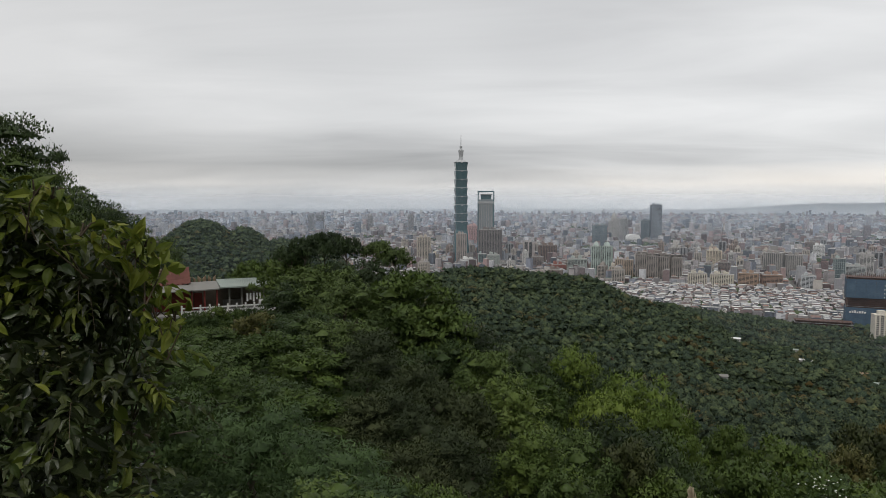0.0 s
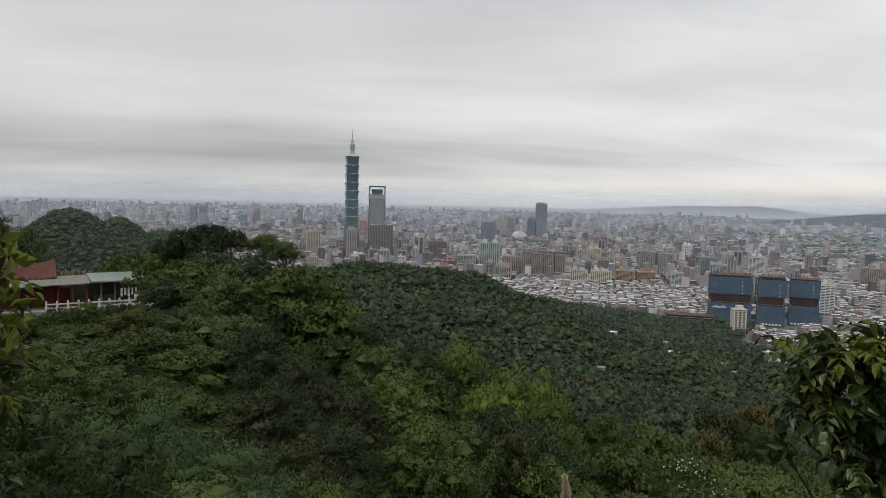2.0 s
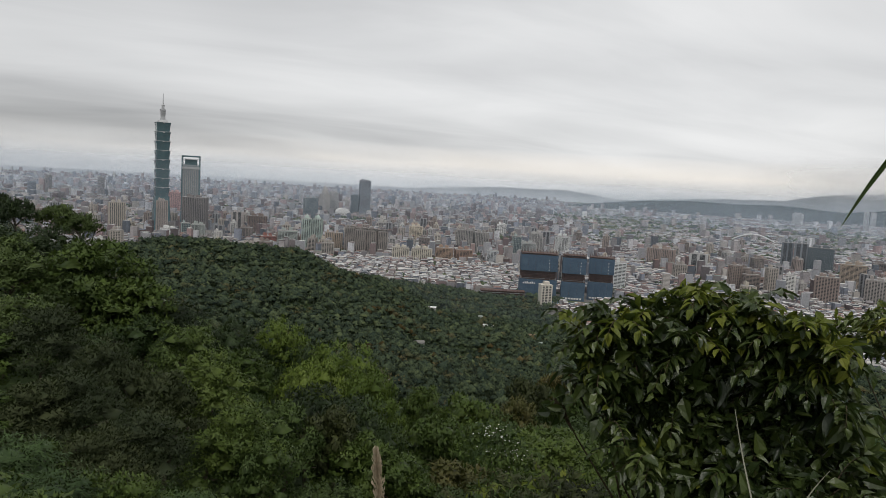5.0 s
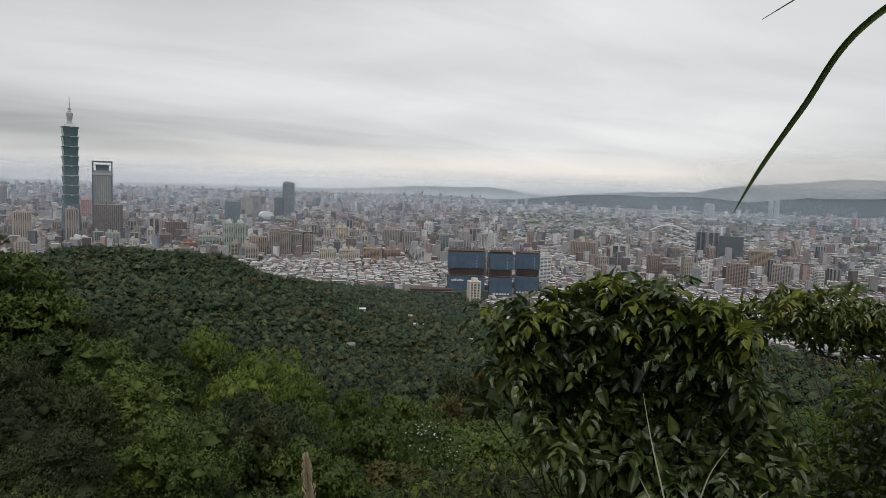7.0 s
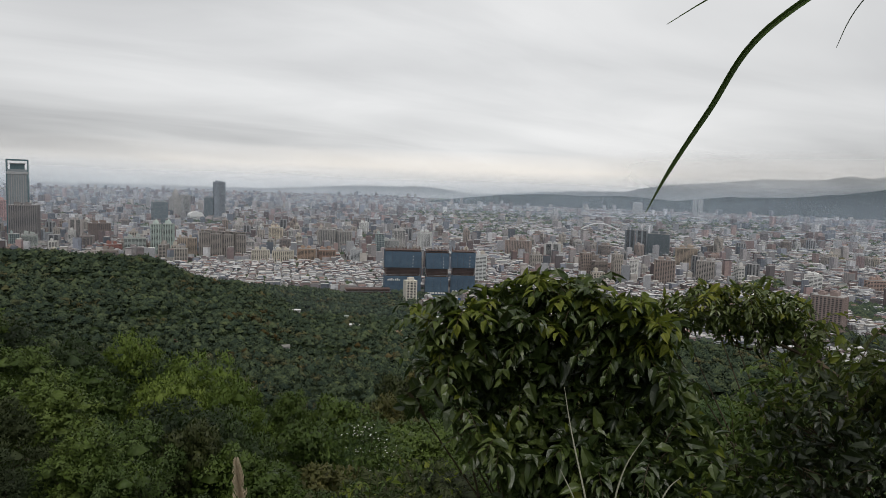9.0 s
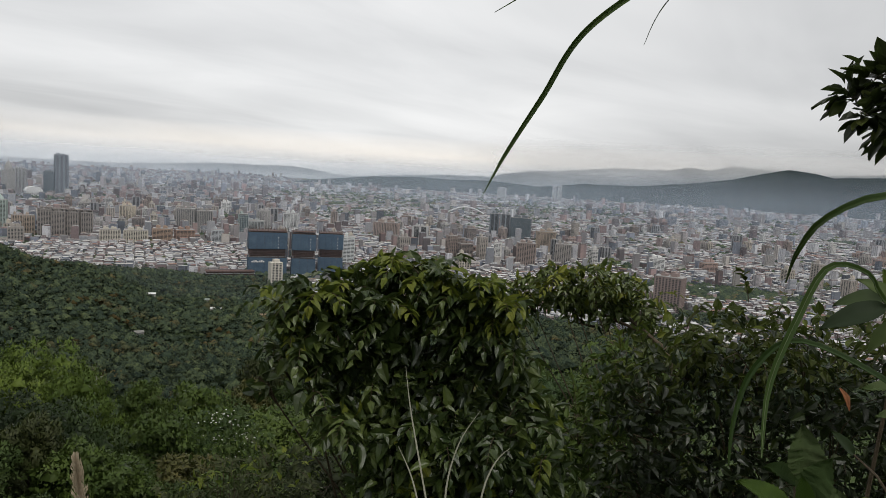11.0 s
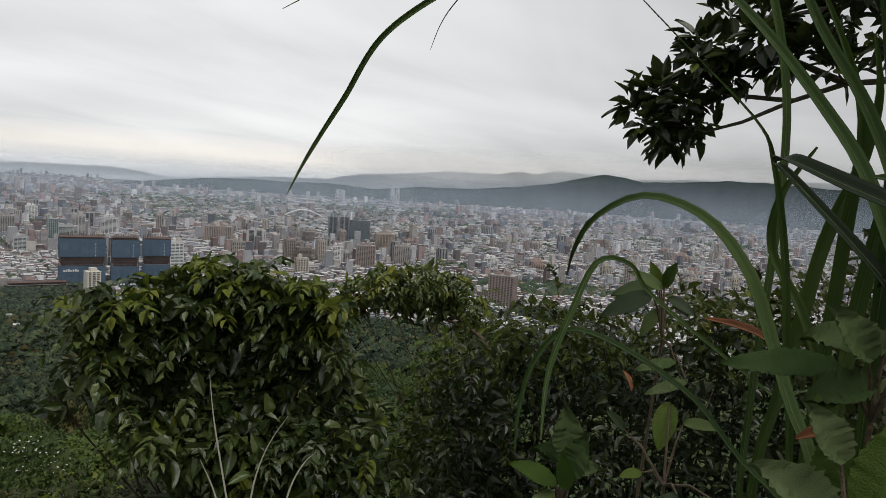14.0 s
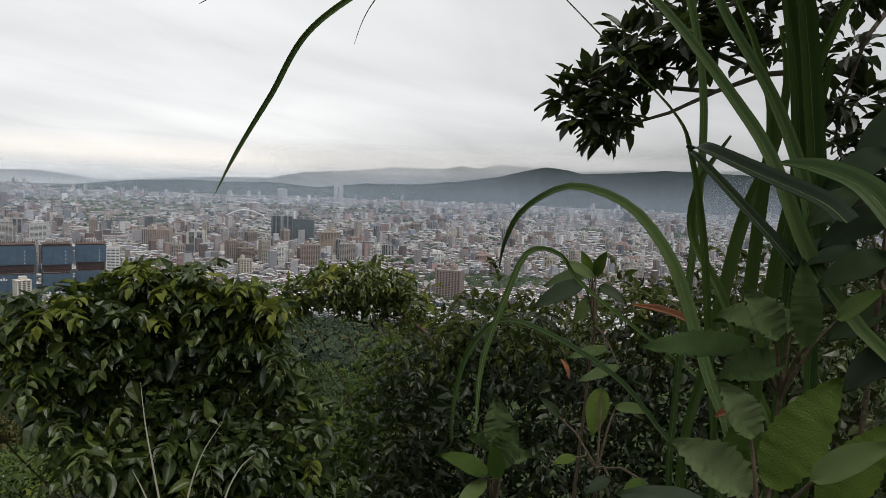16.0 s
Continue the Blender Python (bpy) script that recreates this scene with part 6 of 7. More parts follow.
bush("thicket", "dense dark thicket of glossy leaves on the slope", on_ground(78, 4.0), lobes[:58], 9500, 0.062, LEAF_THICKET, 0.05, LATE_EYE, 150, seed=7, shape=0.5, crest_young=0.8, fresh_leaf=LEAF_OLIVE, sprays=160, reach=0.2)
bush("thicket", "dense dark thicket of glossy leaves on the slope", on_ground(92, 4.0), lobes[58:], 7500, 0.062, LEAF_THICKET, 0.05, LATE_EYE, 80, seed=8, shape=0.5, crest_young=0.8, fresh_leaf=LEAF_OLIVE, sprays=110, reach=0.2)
bush("undergrowth_bush", "thin leafy undergrowth on the steep slope", on_ground(61, 4.6, MID_EYE),
     [(62.2, -14.8, 4.21, 0.119), (60.5, -17.3, 4.38, 0.153), (64.3, -16.4, 4.36, 0.152), (58.9, -20.6, 4.24, 0.176), (62.5, -20.6, 4.3, 0.193), (66.2, -19.3, 4.29, 0.16), (60.2, -23.9, 4.34, 0.216), (64.8, -23.8, 4.37, 0.225), (58.1, -26.3, 4.2, 0.21), (62.6, -26.6, 4.19, 0.209)],
     3000, 0.06, LEAF_LIGHT, 0.1, NOON_EYE, 0, seed=9, shape=0.45, sprays=90, reach=0.26)
bush("undergrowth_bush", "thin leafy undergrowth on the steep slope", on_ground(30, 5.4, MID_EYE), [(30, -27, 5.4, 0.35), (34, -25.5, 5.6, 0.3), (26, -29, 5.2, 0.35)], 1600, 0.06, LEAF_DULL, 0.08, MID_EYE, 0, seed=10, shape=0.45, sprays=30, reach=0.26)


NEAR = 0.7                     # how near the grasses and weeds stand


def blade(label, pts, widths, material=GRASS, eye=LATE_EYE, parent=None, name="blade", keel=0.45, face=None, steps=30):
    """A long grass blade along a smooth line, with a keel and a real thickness."""
    near = 1.0 if name == "grass_stalk" else NEAR
    P = [see(a, e, d * near, eye) for a, e, d in pts]
    widths = [w * near for w in widths]
    rooted = parent is not None and pts[0][1] < -7
    if rooted:
        foot = parent.matrix_world.translation
        low = P[0] - (P[1] - P[0]).normalized() * 0.16
        P = [low.lerp(foot, 0.2), low] + P
        widths = [widths[0] * 0.8, widths[0] * 0.9] + widths
    n = len(P)
    line, wid = [], []
    for i in range(steps + 1):
        u = i / steps * (n - 1)
        k = min(int(u), n - 2)
        q = u - k
        p0, p1, p2, p3 = P[max(k - 1, 0)], P[k], P[k + 1], P[min(k + 2, n - 1)]
        line.append(0.5 * ((2 * p1) + (p2 - p0) * q + (2 * p0 - 5 * p1 + 4 * p2 - p3) * q * q + (3 * p1 - p0 - 3 * p2 + p3) * q ** 3))
        wid.append(float(np.interp(i / steps, np.linspace(0, 1, len(widths)), widths)) * (0.84 if parent else 1.0))
    v, f = [], []
    cols = (-1.0, -0.62, -0.26, 0.0, 0.26, 0.62, 1.0)
    lift = (1.0, 0.72, 0.20, 0.0, 0.20, 0.72, 1.0)
    m = len(cols)
    for i, p in enumerate(line):
        d = (line[min(i + 1, steps)] - line[max(i - 1, 0)]).normalized()
        to = (eye - p).normalized() * 0.8 + Vector((0.25, -0.15, 0.5)) if face is None else Vector(face)
        s = d.cross(to).normalized()
        nn = s.cross(d).normalized()
        w = wid[i] * 0.5 * (1 + 0.05 * noise.noise(p * 14))
        for off in (0.0, -0.0010):
            v += [p + s * (w * c) + nn * (w * keel * l + off) for c, l in zip(cols, lift)]
    for i in range(steps):
        b = i * 2 * m
        for x in range(m - 1):
            f.append((b + x, b + x + 1, b + 2 * m + x + 1, b + 2 * m + x))
            f.append((b + m + x + 1, b + m + x, b + 3 * m + x, b + 3 * m + x + 1))
        f += [(b, b + 2 * m, b + 3 * m, b + m), (b + m - 1, b + 2 * m - 1, b + 4 * m - 1, b + 3 * m - 1)]
    o = part(name, ([tuple(p) for p in v], f), material, None, "", False)
    if parent is None:
        return tagged(o, label, "grass blade")
    o.parent = parent
    o.matrix_parent_inverse = parent.matrix_world.inverted()
    if label:
        tagged(o, label)
    if rooted:
        part("culm", Acc().tube([Vector((foot.x * 0.7 + P[0].x * 0.3, foot.y * 0.7 + P[0].y * 0.3, foot.z - 0.05)), P[0].lerp(foot, 0.4), P[0]], [widths[0] * 0.34] * 3, 6).data(), material, parent).matrix_parent_inverse = parent.matrix_world.inverted()
    if max(widths) > 0.018 * NEAR:
        rib = part("midrib", Acc().tube([q - (q - eye).normalized() * 0.0008 for q in line], [max(0.0005, q * 0.022) for q in wid], 4).data(), MIDRIB, o)
    return o


gp = on_ground(90, 1.7 * NEAR)
clump = thing("giant_grass", "clump of giant grass with long arching green blades", "grass", at=gp)
blade("", [(87.7, -14.0, 1.50), (86.2, -10.0, 1.56), (84.1, -5.0, 1.61), (80.6, -1.0, 1.67), (75.9, 0.4, 1.73), (72.2, -1.6, 1.79), (70.7, -4.3, 1.84), (70.3, -6.6, 1.90)], [0.030, 0.036, 0.036, 0.030, 0.022, 0.014, 0.004], parent=clump)
blade("", [(87.1, -14.2, 1.90), (77.6, -7.9, 1.85), (75.4, -5.3, 1.80), (72.7, -5.2, 1.75), (70.9, -9.4, 1.70), (69.3, -14.7, 1.65), (69.1, -20.1, 1.60)], [0.010, 0.016, 0.018, 0.018, 0.020, 0.016, 0.004], parent=clump)
blade("pale curving underside of a blade", [(84.6, -18.8, 1.70), (80.9, -15.1, 1.70), (75.2, -12.0, 1.70), (70.7, -11.0, 1.70), (68.1, -13.8, 1.70), (67.1, -17.6, 1.70), (67.0, -21.1, 1.70)], [0.016, 0.018, 0.018, 0.016, 0.016, 0.012, 0.004], parent=clump)
blade("folded broad blade", [(96.4, -1.4, 1.15), (94.5, 0.1, 1.21), (89.9, 2.1, 1.27), (86.1, 3.8, 1.34), (85.2, 3.7, 1.40)], [0.040, 0.044, 0.044, 0.038, 0.022], GRASS_SHADED, parent=clump)
blade("folded broad blade", [(85.2, 3.5, 1.41), (86.2, 2.6, 1.38), (89.4, -0.7, 1.35), (92.6, -4.1, 1.33), (95.3, -7.6, 1.30)], [0.016, 0.022, 0.026, 0.028, 0.03], GRASS_SHADED, parent=clump)
blade("", [(87.5, -12.0, 1.70), (86.5, -3.5, 1.66), (85.1, 3.4, 1.62), (83.7, 6.5, 1.58), (79.2, 11.0, 1.54), (74.3, 15.6, 1.50)], [0.022, 0.022, 0.016, 0.008, 0.004, 0.002], parent=clump)
blade("", [(97.1, -8.3, 1.30), (94.0, -4.0, 1.33), (90.9, 3.1, 1.37), (87.9, 7.6, 1.40), (84.0, 12.5, 1.43), (80.2, 16.3, 1.47), (76.8, 19.1, 1.50)], [0.03, 0.034, 0.032, 0.03, 0.026, 0.02, 0.008], parent=clump)
blade("", [(94.8, -5.5, 1.40), (93.1, 1.6, 1.42), (90.6, 7.6, 1.44), (87.4, 12.8, 1.46), (85.4, 16.4, 1.48), (82.9, 19.5, 1.50)], [0.026, 0.032, 0.03, 0.026, 0.02, 0.006], parent=clump)
blade("", [(89.7, -12.9, 1.75), (90.0, -7.8, 1.72), (90.3, -1.0, 1.69), (90.6, 6.0, 1.66), (89.0, 11.6, 1.63), (86.2, 17.4, 1.60)], [0.03, 0.036, 0.034, 0.026, 0.02, 0.006], parent=clump)
blade("", [(91.2, -12.6, 1.70), (91.5, -7.6, 1.68), (92.3, -0.9, 1.65), (93.3, 5.2, 1.62), (94.3, 10.2, 1.60)], [0.032, 0.04, 0.036, 0.03, 0.016], parent=clump)
blade("", [(87.2, -13.7, 1.80), (88.1, -8.0, 1.78), (89.1, -2.0, 1.76), (90.8, 3.6, 1.74), (91.4, 8.4, 1.72), (90.7, 12.6, 1.70)], [0.03, 0.036, 0.036, 0.03, 0.02, 0.006], parent=clump)
blade("broad upright blade", [(92.8, -10.7, 1.55), (92.9, -1.6, 1.52), (92.5, 6.4, 1.50), (91.2, 14.1, 1.48), (89.7, 19.3, 1.45)], [0.03, 0.04, 0.042, 0.036, 0.012], parent=clump)
blade("broad upright blade", [(94.6, -10.4, 1.50), (94.2, -0.7, 1.48), (93.3, 7.2, 1.46), (92.2, 14.7, 1.44), (91.4, 18.0, 1.42)], [0.03, 0.04, 0.044, 0.038, 0.02], parent=clump)
blade("", [(94.1, -10.1, 1.60), (93.1, -1.8, 1.58), (92.7, 6.5, 1.55), (94.4, 12.6, 1.52), (96.2, 15.4, 1.50)], [0.026, 0.03, 0.028, 0.022, 0.008], parent=clump)
blade("", [(90.0, -12.3, 1.75), (88.0, -7.4, 1.74), (85.6, -3.1, 1.73), (85.8, 0.9, 1.71), (87.9, 4.8, 1.70)], [0.024, 0.03, 0.026, 0.02, 0.006], parent=clump)
blade("", [(100.4, -2.9, 1.20), (97.4, 0.9, 1.23), (94.2, 2.4, 1.27), (91.6, 2.8, 1.30)], [0.05, 0.055, 0.045, 0.008], parent=clump)
blade("thin overhanging blade with a frayed tip", [(89.0, -14.0, 1.9), (89.0, 8.0, 2.0), (84.0, 21.0, 2.1), (75.0, 21.5, 2.15), (65.6, 17.2, 2.2), (58.0, 12.2, 2.2), (54.6, 6.6, 2.2), (52.0, 2.0, 2.2), (50.3, -1.6, 2.2)], [0.02, 0.024, 0.026, 0.026, 0.026, 0.022, 0.020, 0.014, 0.001], eye=MID_EYE, parent=clump, steps=110)
blade("", [(84.0, 30.0, 1.5), (70.0, 24.0, 1.6), (60.0, 18.0, 1.65), (54.0, 15.2, 1.7), (50.5, 13.2, 1.7)], [0.01, 0.01, 0.007, 0.004, 0.001], eye=MID_EYE, parent=clump)
blade("", [(90.0, 28.0, 1.5), (78.0, 24.0, 1.6), (69.0, 19.0, 1.65), (64.0, 14.2, 1.7), (62.5, 11.0, 1.7)], [0.008, 0.008, 0.005, 0.003, 0.001], eye=MID_EYE, parent=clump)

# dry pale stalks in front of the shrub
for lab, pts in (("", [(47.9, -28.7, 1.50), (46.2, -22.8, 1.57), (45.3, -19.3, 1.63), (44.7, -16.1, 1.70)]), ("", [(48.9, -28.6, 1.50), (49.0, -24.8, 1.53), (49.9, -21.7, 1.57), (51.4, -19.3, 1.60)]), ("", [(51.7, -28.4, 1.40), (52.3, -25.0, 1.43), (53.2, -23.0, 1.47), (54.2, -22.0, 1.50)]), ("", [(47.2, -28.7, 1.50), (45.9, -25.0, 1.55), (44.5, -22.5, 1.60)])):
    blade("dry pale grass stalk bending upward", pts, [0.0042, 0.0036, 0.0026, 0.0008], STALK, MID_EYE, name="grass_stalk", steps=14)

# the plume of a reed
def plume():
    base = on_ground(18.6, 7.0, MID_EYE)
    tip, foot = see(18.4, -22.2, 7.0, MID_EYE), see(19.0, -26.6, 7.0, MID_EYE)
    t = thing("reed_plume", "buff feathery reed plume on a thin stem", "reed", at=base)
    b = Vector(base)
    part("stem", Acc().tube([(0, 0, -0.05), (foot - b).lerp(Vector((0, 0, 0)), 0.4), foot - b, tip - b], [0.006, 0.005, 0.004, 0.002], 6).data(), STRAW, t)
    rng = np.random.default_rng(2)
    n = 700
    u = rng.random(n)
    ax = np.array(tip - foot)
    p = np.array(foot - b) + u[:, None] * ax
    r = 0.05 * np.sin(np.pi * np.clip(u * 0.85 + 0.12, 0, 1)) ** 0.7
    d = unit(n, rng)
    al = d + ax / np.linalg.norm(ax) * 2.2
    part("plume", scatter(p + d * (r * rng.random(n))[:, None], al, d, np.full(n, 0.06), np.full(n, 0.009), SPRAY_V, SPRAY_F), STRAW, t, "buff seed head")


plume()


# a shrub with small white flower heads below the lookout
def weed():
    base = on_ground(29.6, 16.0, MID_EYE)
    t = thing("flowering_shrub", "straggling shrub with small white flower heads", "shrub", at=base)
    b = Vector(base)
    rng = np.random.default_rng(12)
    pts = [Vector(see(a, e, 16.0, MID_EYE)) - b for a, e in ((28.6, -20.2), (29.3, -20.0), (29.9, -20.6), (30.5, -21.2), (31.0, -21.9), (29.0, -21.6), (30.4, -23.0), (31.4, -23.6))]
    for p in pts:
        part("stem", Acc().tube([(0, 0, -0.05), (p.x * 0.6, p.y * 0.6, p.z * 0.5), p], [0.02, 0.014, 0.006], 5).data(), TWIG, t)
        n = 16
        c = np.array(p) + rng.normal(size=(n, 3)) * (0.20, 0.20, 0.06)
        part("flower_head", scatter(c, unit(n, rng) * (1, 1, 0.4), np.tile((0, 0, 1.0), (n, 1)), rng.uniform(0.03, 0.06, n), rng.uniform(0.025, 0.045, n)), BLOSSOM, t, "small white flower heads")["kind"] = "stuff"
        n = 90
        c = np.array(p) + rng.normal(size=(n, 3)) * (0.3, 0.3, 0.22) - (0, 0, 0.15)
        part("foliage", scatter(c, unit(n, rng), np.tile((0, 0, 1.0), (n, 1)) + unit(n, rng) * 0.5, rng.uniform(0.10, 0.20, n), rng.uniform(0.05, 0.09, n)), LEAF_MID, t)["kind"] = "stuff"


BLOSSOM = surface("blossom", [(0.5, 0.5, 0.46), (0.66, 0.66, 0.62), (0.75, 0.75, 0.7)], 20, 0.8)
weed()


# the branch that hangs in from the right: bare forked twigs with whorls of dark leaves
def hanging_branch():
    root = on_ground(101, 4.2 * NEAR)
    t = thing("evergreen_tree", "small evergreen tree with whorled dark leaves", "tree", at=root)
    b = Vector(root)
    rng = np.random.default_rng(6)
    rnd = random.Random(6)
    W = lambda a, e, d=3.4: see(a + 0.9, e + 0.5, d * NEAR) - b
    part("trunk", Acc().tube([(0, 0, -0.2), W(100, -6, 4.0), W(98.5, 6, 3.8), W(97, 16, 3.6), W(96, 26, 3.6)], [0.05, 0.044, 0.036, 0.028, 0.014], 9).data(), BARK, t)
    limbs = [[W(98.4, 7, 3.8), W(93.0, 9.0, 3.5), W(88.6, 8.8), W(85.3, 7.6), W(82, 6.0), W(79.4, 5.2), W(77.2, 4.2)], [W(88.6, 8.8), W(85, 10.5), W(82, 10.6), W(78, 9.6), W(75.2, 8.2)], [W(97.2, 15, 3.6), W(92, 14.5), W(87, 14.0), W(83, 13.4), W(80, 12.0)], [W(93, 9, 3.5), W(91, 12), W(88, 16), W(84, 17.5)], [W(97, 14, 3.6), W(95, 11), W(94, 7), W(93.5, 3)], [W(98, 9, 3.8), W(96.5, 5.5), W(95.5, 0.5)], [W(85.3, 7.6), W(81, 8.0), W(77.5, 6.6), W(74.6, 6.4)]]
    for i, l in enumerate(limbs):
        part("limb", Acc().tube(l, list(np.linspace(0.011 if i < 4 else 0.008, 0.003, len(l))), 6).data(), BARK, t)
    heads = [(73.6, 7.0), (74.6, 8.4), (75.0, 5.6), (76.4, 8.6), (76.2, 6.0), (76.6, 4.6), (77.4, 4.6), (78.4, 5.4), (77.8, 7.6), (78.6, 10.4), (79.6, 8.6), (80.4, 11.4), (78.2, 12.0), (81.2, 9.2), (82.4, 12.2), (80.6, 14.0), (83.6, 10.4), (84.2, 13.4), (85.6, 11.6), (86.8, 14.4), (83.0, 15.6), (87.4, 10.6), (85.0, 17.0), (88.4, 12.8), (90.0, 15.0), (90.6, 11.6), (92.2, 13.4), (88.4, 17.4), (92.4, 16.6), (94.4, 13.8), (94.4, 10.4), (95.4, 7.0), (94.2, 4.2), (96.4, 3.4), (95.4, 0.6), (97.2, 5.6), (98.4, 2.0), (93.6, 6.4), (99.4, 6.0)]
    tips = [Vector(q) for l in limbs for q in l[1:]]
    P, A, N, mats = [], [], [], 0
    for a, e in heads:
        p = W(a + rnd.uniform(-0.3, 0.3), e + rnd.uniform(-0.3, 0.3), rnd.uniform(3.25, 3.6))
        q = min(tips, key=lambda s: (s - p).length)
        part("twig", Acc().tube([q, q.lerp(p, 0.5) + Vector((0, 0, -0.01)), p], [0.004, 0.003, 0.002], 5).data(), BARK, t)
        ax = ((p - q).normalized() + Vector((0, 0, 0.5))).normalized()
        for k in range(34):
            dr = Vector(unit(1, rng)[0])
            dr = (dr + ax * 0.45).normalized()
            P.append(p + dr * rnd.uniform(0.0, 0.06) - ax * rnd.uniform(0, 0.04)), A.append(dr + Vector((0, 0, -0.12))), N.append(Vector((0, 0, 1)) + Vector(unit(1, rng)[0]) * 0.6)
    n = len(P)
    P, A, N = (np.array([tuple(q) for q in z]) for z in (P, A, N))
    L = rng.uniform(0.045, 0.082, n)
    for i in range(260):
        o = new("leaf", EVER_LEAF[i % 2])
        o.parent = t
        o.matrix_local = frame_of(P[i * 3], A[i * 3], N[i * 3], L[i * 3] / 0.1)
    keep = np.array([not (i % 3 == 0 and i < 780) for i in range(n)])
    f = part("foliage", scatter(P[keep], A[keep], N[keep], L[keep], L[keep] * 0.56), LEAF_EVER, t)
    f["kind"] = "stuff"


LEAF_EVER = leaf_material("leaf_evergreen", [(0.014, 0.019, 0.007), (0.027, 0.037, 0.011), (0.051, 0.066, 0.016), (0.120, 0.145, 0.028)], 0.4, scale=2.0, through_light=0.22, spec=0.5)
EVER_LEAF = [leaf_mesh("leaf", 0.10, 0.054, LEAF_EVER, 0.12, 0.12, seed=4), leaf_mesh("leaf", 0.10, 0.050, LEAF_EVER, 0.2, 0.22, seed=5)]
hanging_branch()

# broad leaves of weeds close to the lookout
FELT_A = leaf_mesh("leaf", 0.10, 0.07, FELT, 0.22, 0.35, teeth=1, rows=22, wave=0.05, relief=0.032, seed=11)
FELT_B = leaf_mesh("leaf", 0.16, 0.055, FELT, 0.12, 0.15, teeth=1, rows=26, wave=0.04, relief=0.032, seed=12)
FRESH = leaf_material("leaf_fresh", [(0.040, 0.078, 0.012), (0.072, 0.122, 0.017), (0.115, 0.168, 0.026)], 0.42, scale=8.0, through_light=0.35, vein=0.004)
BROAD = leaf_mesh("leaf", 0.18, 0.085, FRESH, 0.16, 0.25, teeth=1, rows=26, wave=0.03, relief=0.016, seed=13)
OVAL = leaf_mesh("leaf", 0.10, 0.05, FRESH, 0.1, 0.2, rows=10, seed=14)
DEEP = leaf_mesh("leaf", 0.14, 0.062, LEAF_DARK, 0.12, 0.3, rows=10, wave=0.03, seed=15)


def weed_plant(label, az, d, leaves, eye=LATE_EYE):
    """leaves: mesh, azimuth and elevation of the base, of the tip, distance, and how long the mesh is."""
    leaves = [(*q[:5], q[5] * NEAR, q[6]) for q in leaves]
    base = Vector(on_ground(az, d * NEAR, eye))
    t = thing("broadleaf_weed", label, "weed", "broad-leaved weeds", at=base)
    mean = sum((see(q[1], q[2], q[5], eye) - base for q in leaves), Vector()) / len(leaves)
    low, crown = mean * 0.55, mean - Vector((0, 0, 0.06))
    part("stem", Acc().tube([(0, 0, -0.05), (low.x * 0.7, low.y * 0.7, low.z), crown], [0.006, 0.005, 0.003], 6).data(), TWIG, t)
    for me, a0, e0, a1, e1, dd, ln in leaves:
        p, q = see(a0, e0, dd, eye), see(a1, e1, dd - 0.03, eye)
        part("stalk", Acc().tube([crown, crown.lerp(p - base, 0.55) + Vector((0, 0, 0.012)), p - base], [0.0025, 0.0022, 0.0016], 5).data(), TWIG, t)
        o = new("leaf", me)
        o.parent = t
        o.matrix_local = frame_of(p - base, q - p, (eye - p).normalized() * 0.75 + Vector((0, 0, 0.8)), (q - p).length / ln)


weed_plant("weed with crinkled grey-green felted leaves", 71, 1.35, [(FELT_A, 71.4, -21.0, 71.0, -17.6, 1.33, 0.10), (FELT_A, 71.6, -22.6, 72.4, -19.6, 1.30, 0.10), (FELT_A, 70.8, -21.4, 69.0, -20.4, 1.36, 0.10), (BROAD, 70.4, -23.4, 66.8, -21.8, 1.30, 0.18), (OVAL, 71.4, -23.6, 71.0, -21.2, 1.28, 0.10), (FELT_A, 72.0, -22.4, 73.8, -21.4, 1.36, 0.10), (DEEP, 70.4, -24.0, 68.0, -25.5, 1.3, 0.14)])
weed_plant("weed with long serrated pale green leaves", 91, 1.25, [(FELT_B, 90.8, -11.2, 82.6, -11.6, 1.25, 0.16), (FELT_A, 93.4, -9.4, 88.6, -8.4, 1.2, 0.10), (FELT_A, 92.4, -10.2, 90.6, -6.8, 1.15, 0.10), (FELT_B, 94.6, -10.6, 94.0, -4.4, 1.15, 0.16), (FELT_A, 93.0, -12.2, 88.8, -13.2, 1.2, 0.10), (OVAL, 91.0, -12.4, 89.4, -14.6, 1.2, 0.10), (OVAL, 96.4, -8.4, 98.6, -5.8, 1.2, 0.10)])
weed_plant("weed with large fresh green toothed leaves", 93, 0.95, [(BROAD, 93.2, -21.0, 96.4, -12.6, 1.1, 0.18), (FELT_A, 91.4, -21.8, 86.4, -18.6, 1.1, 0.10), (BROAD, 90.6, -20.6, 91.2, -15.4, 1.15, 0.18), (FELT_A, 91.4, -17.6, 89.6, -14.2, 1.08, 0.10), (DEEP, 90.0, -24.4, 82.4, -22.6, 1.0, 0.14), (DEEP, 96.0, -20.0, 100.0, -16.0, 1.0, 0.14), (BROAD, 97.0, -22.0, 100.0, -15.0, 1.1, 0.18), (DEEP, 92.0, -26.0, 86.0, -26.0, 0.98, 0.14)])
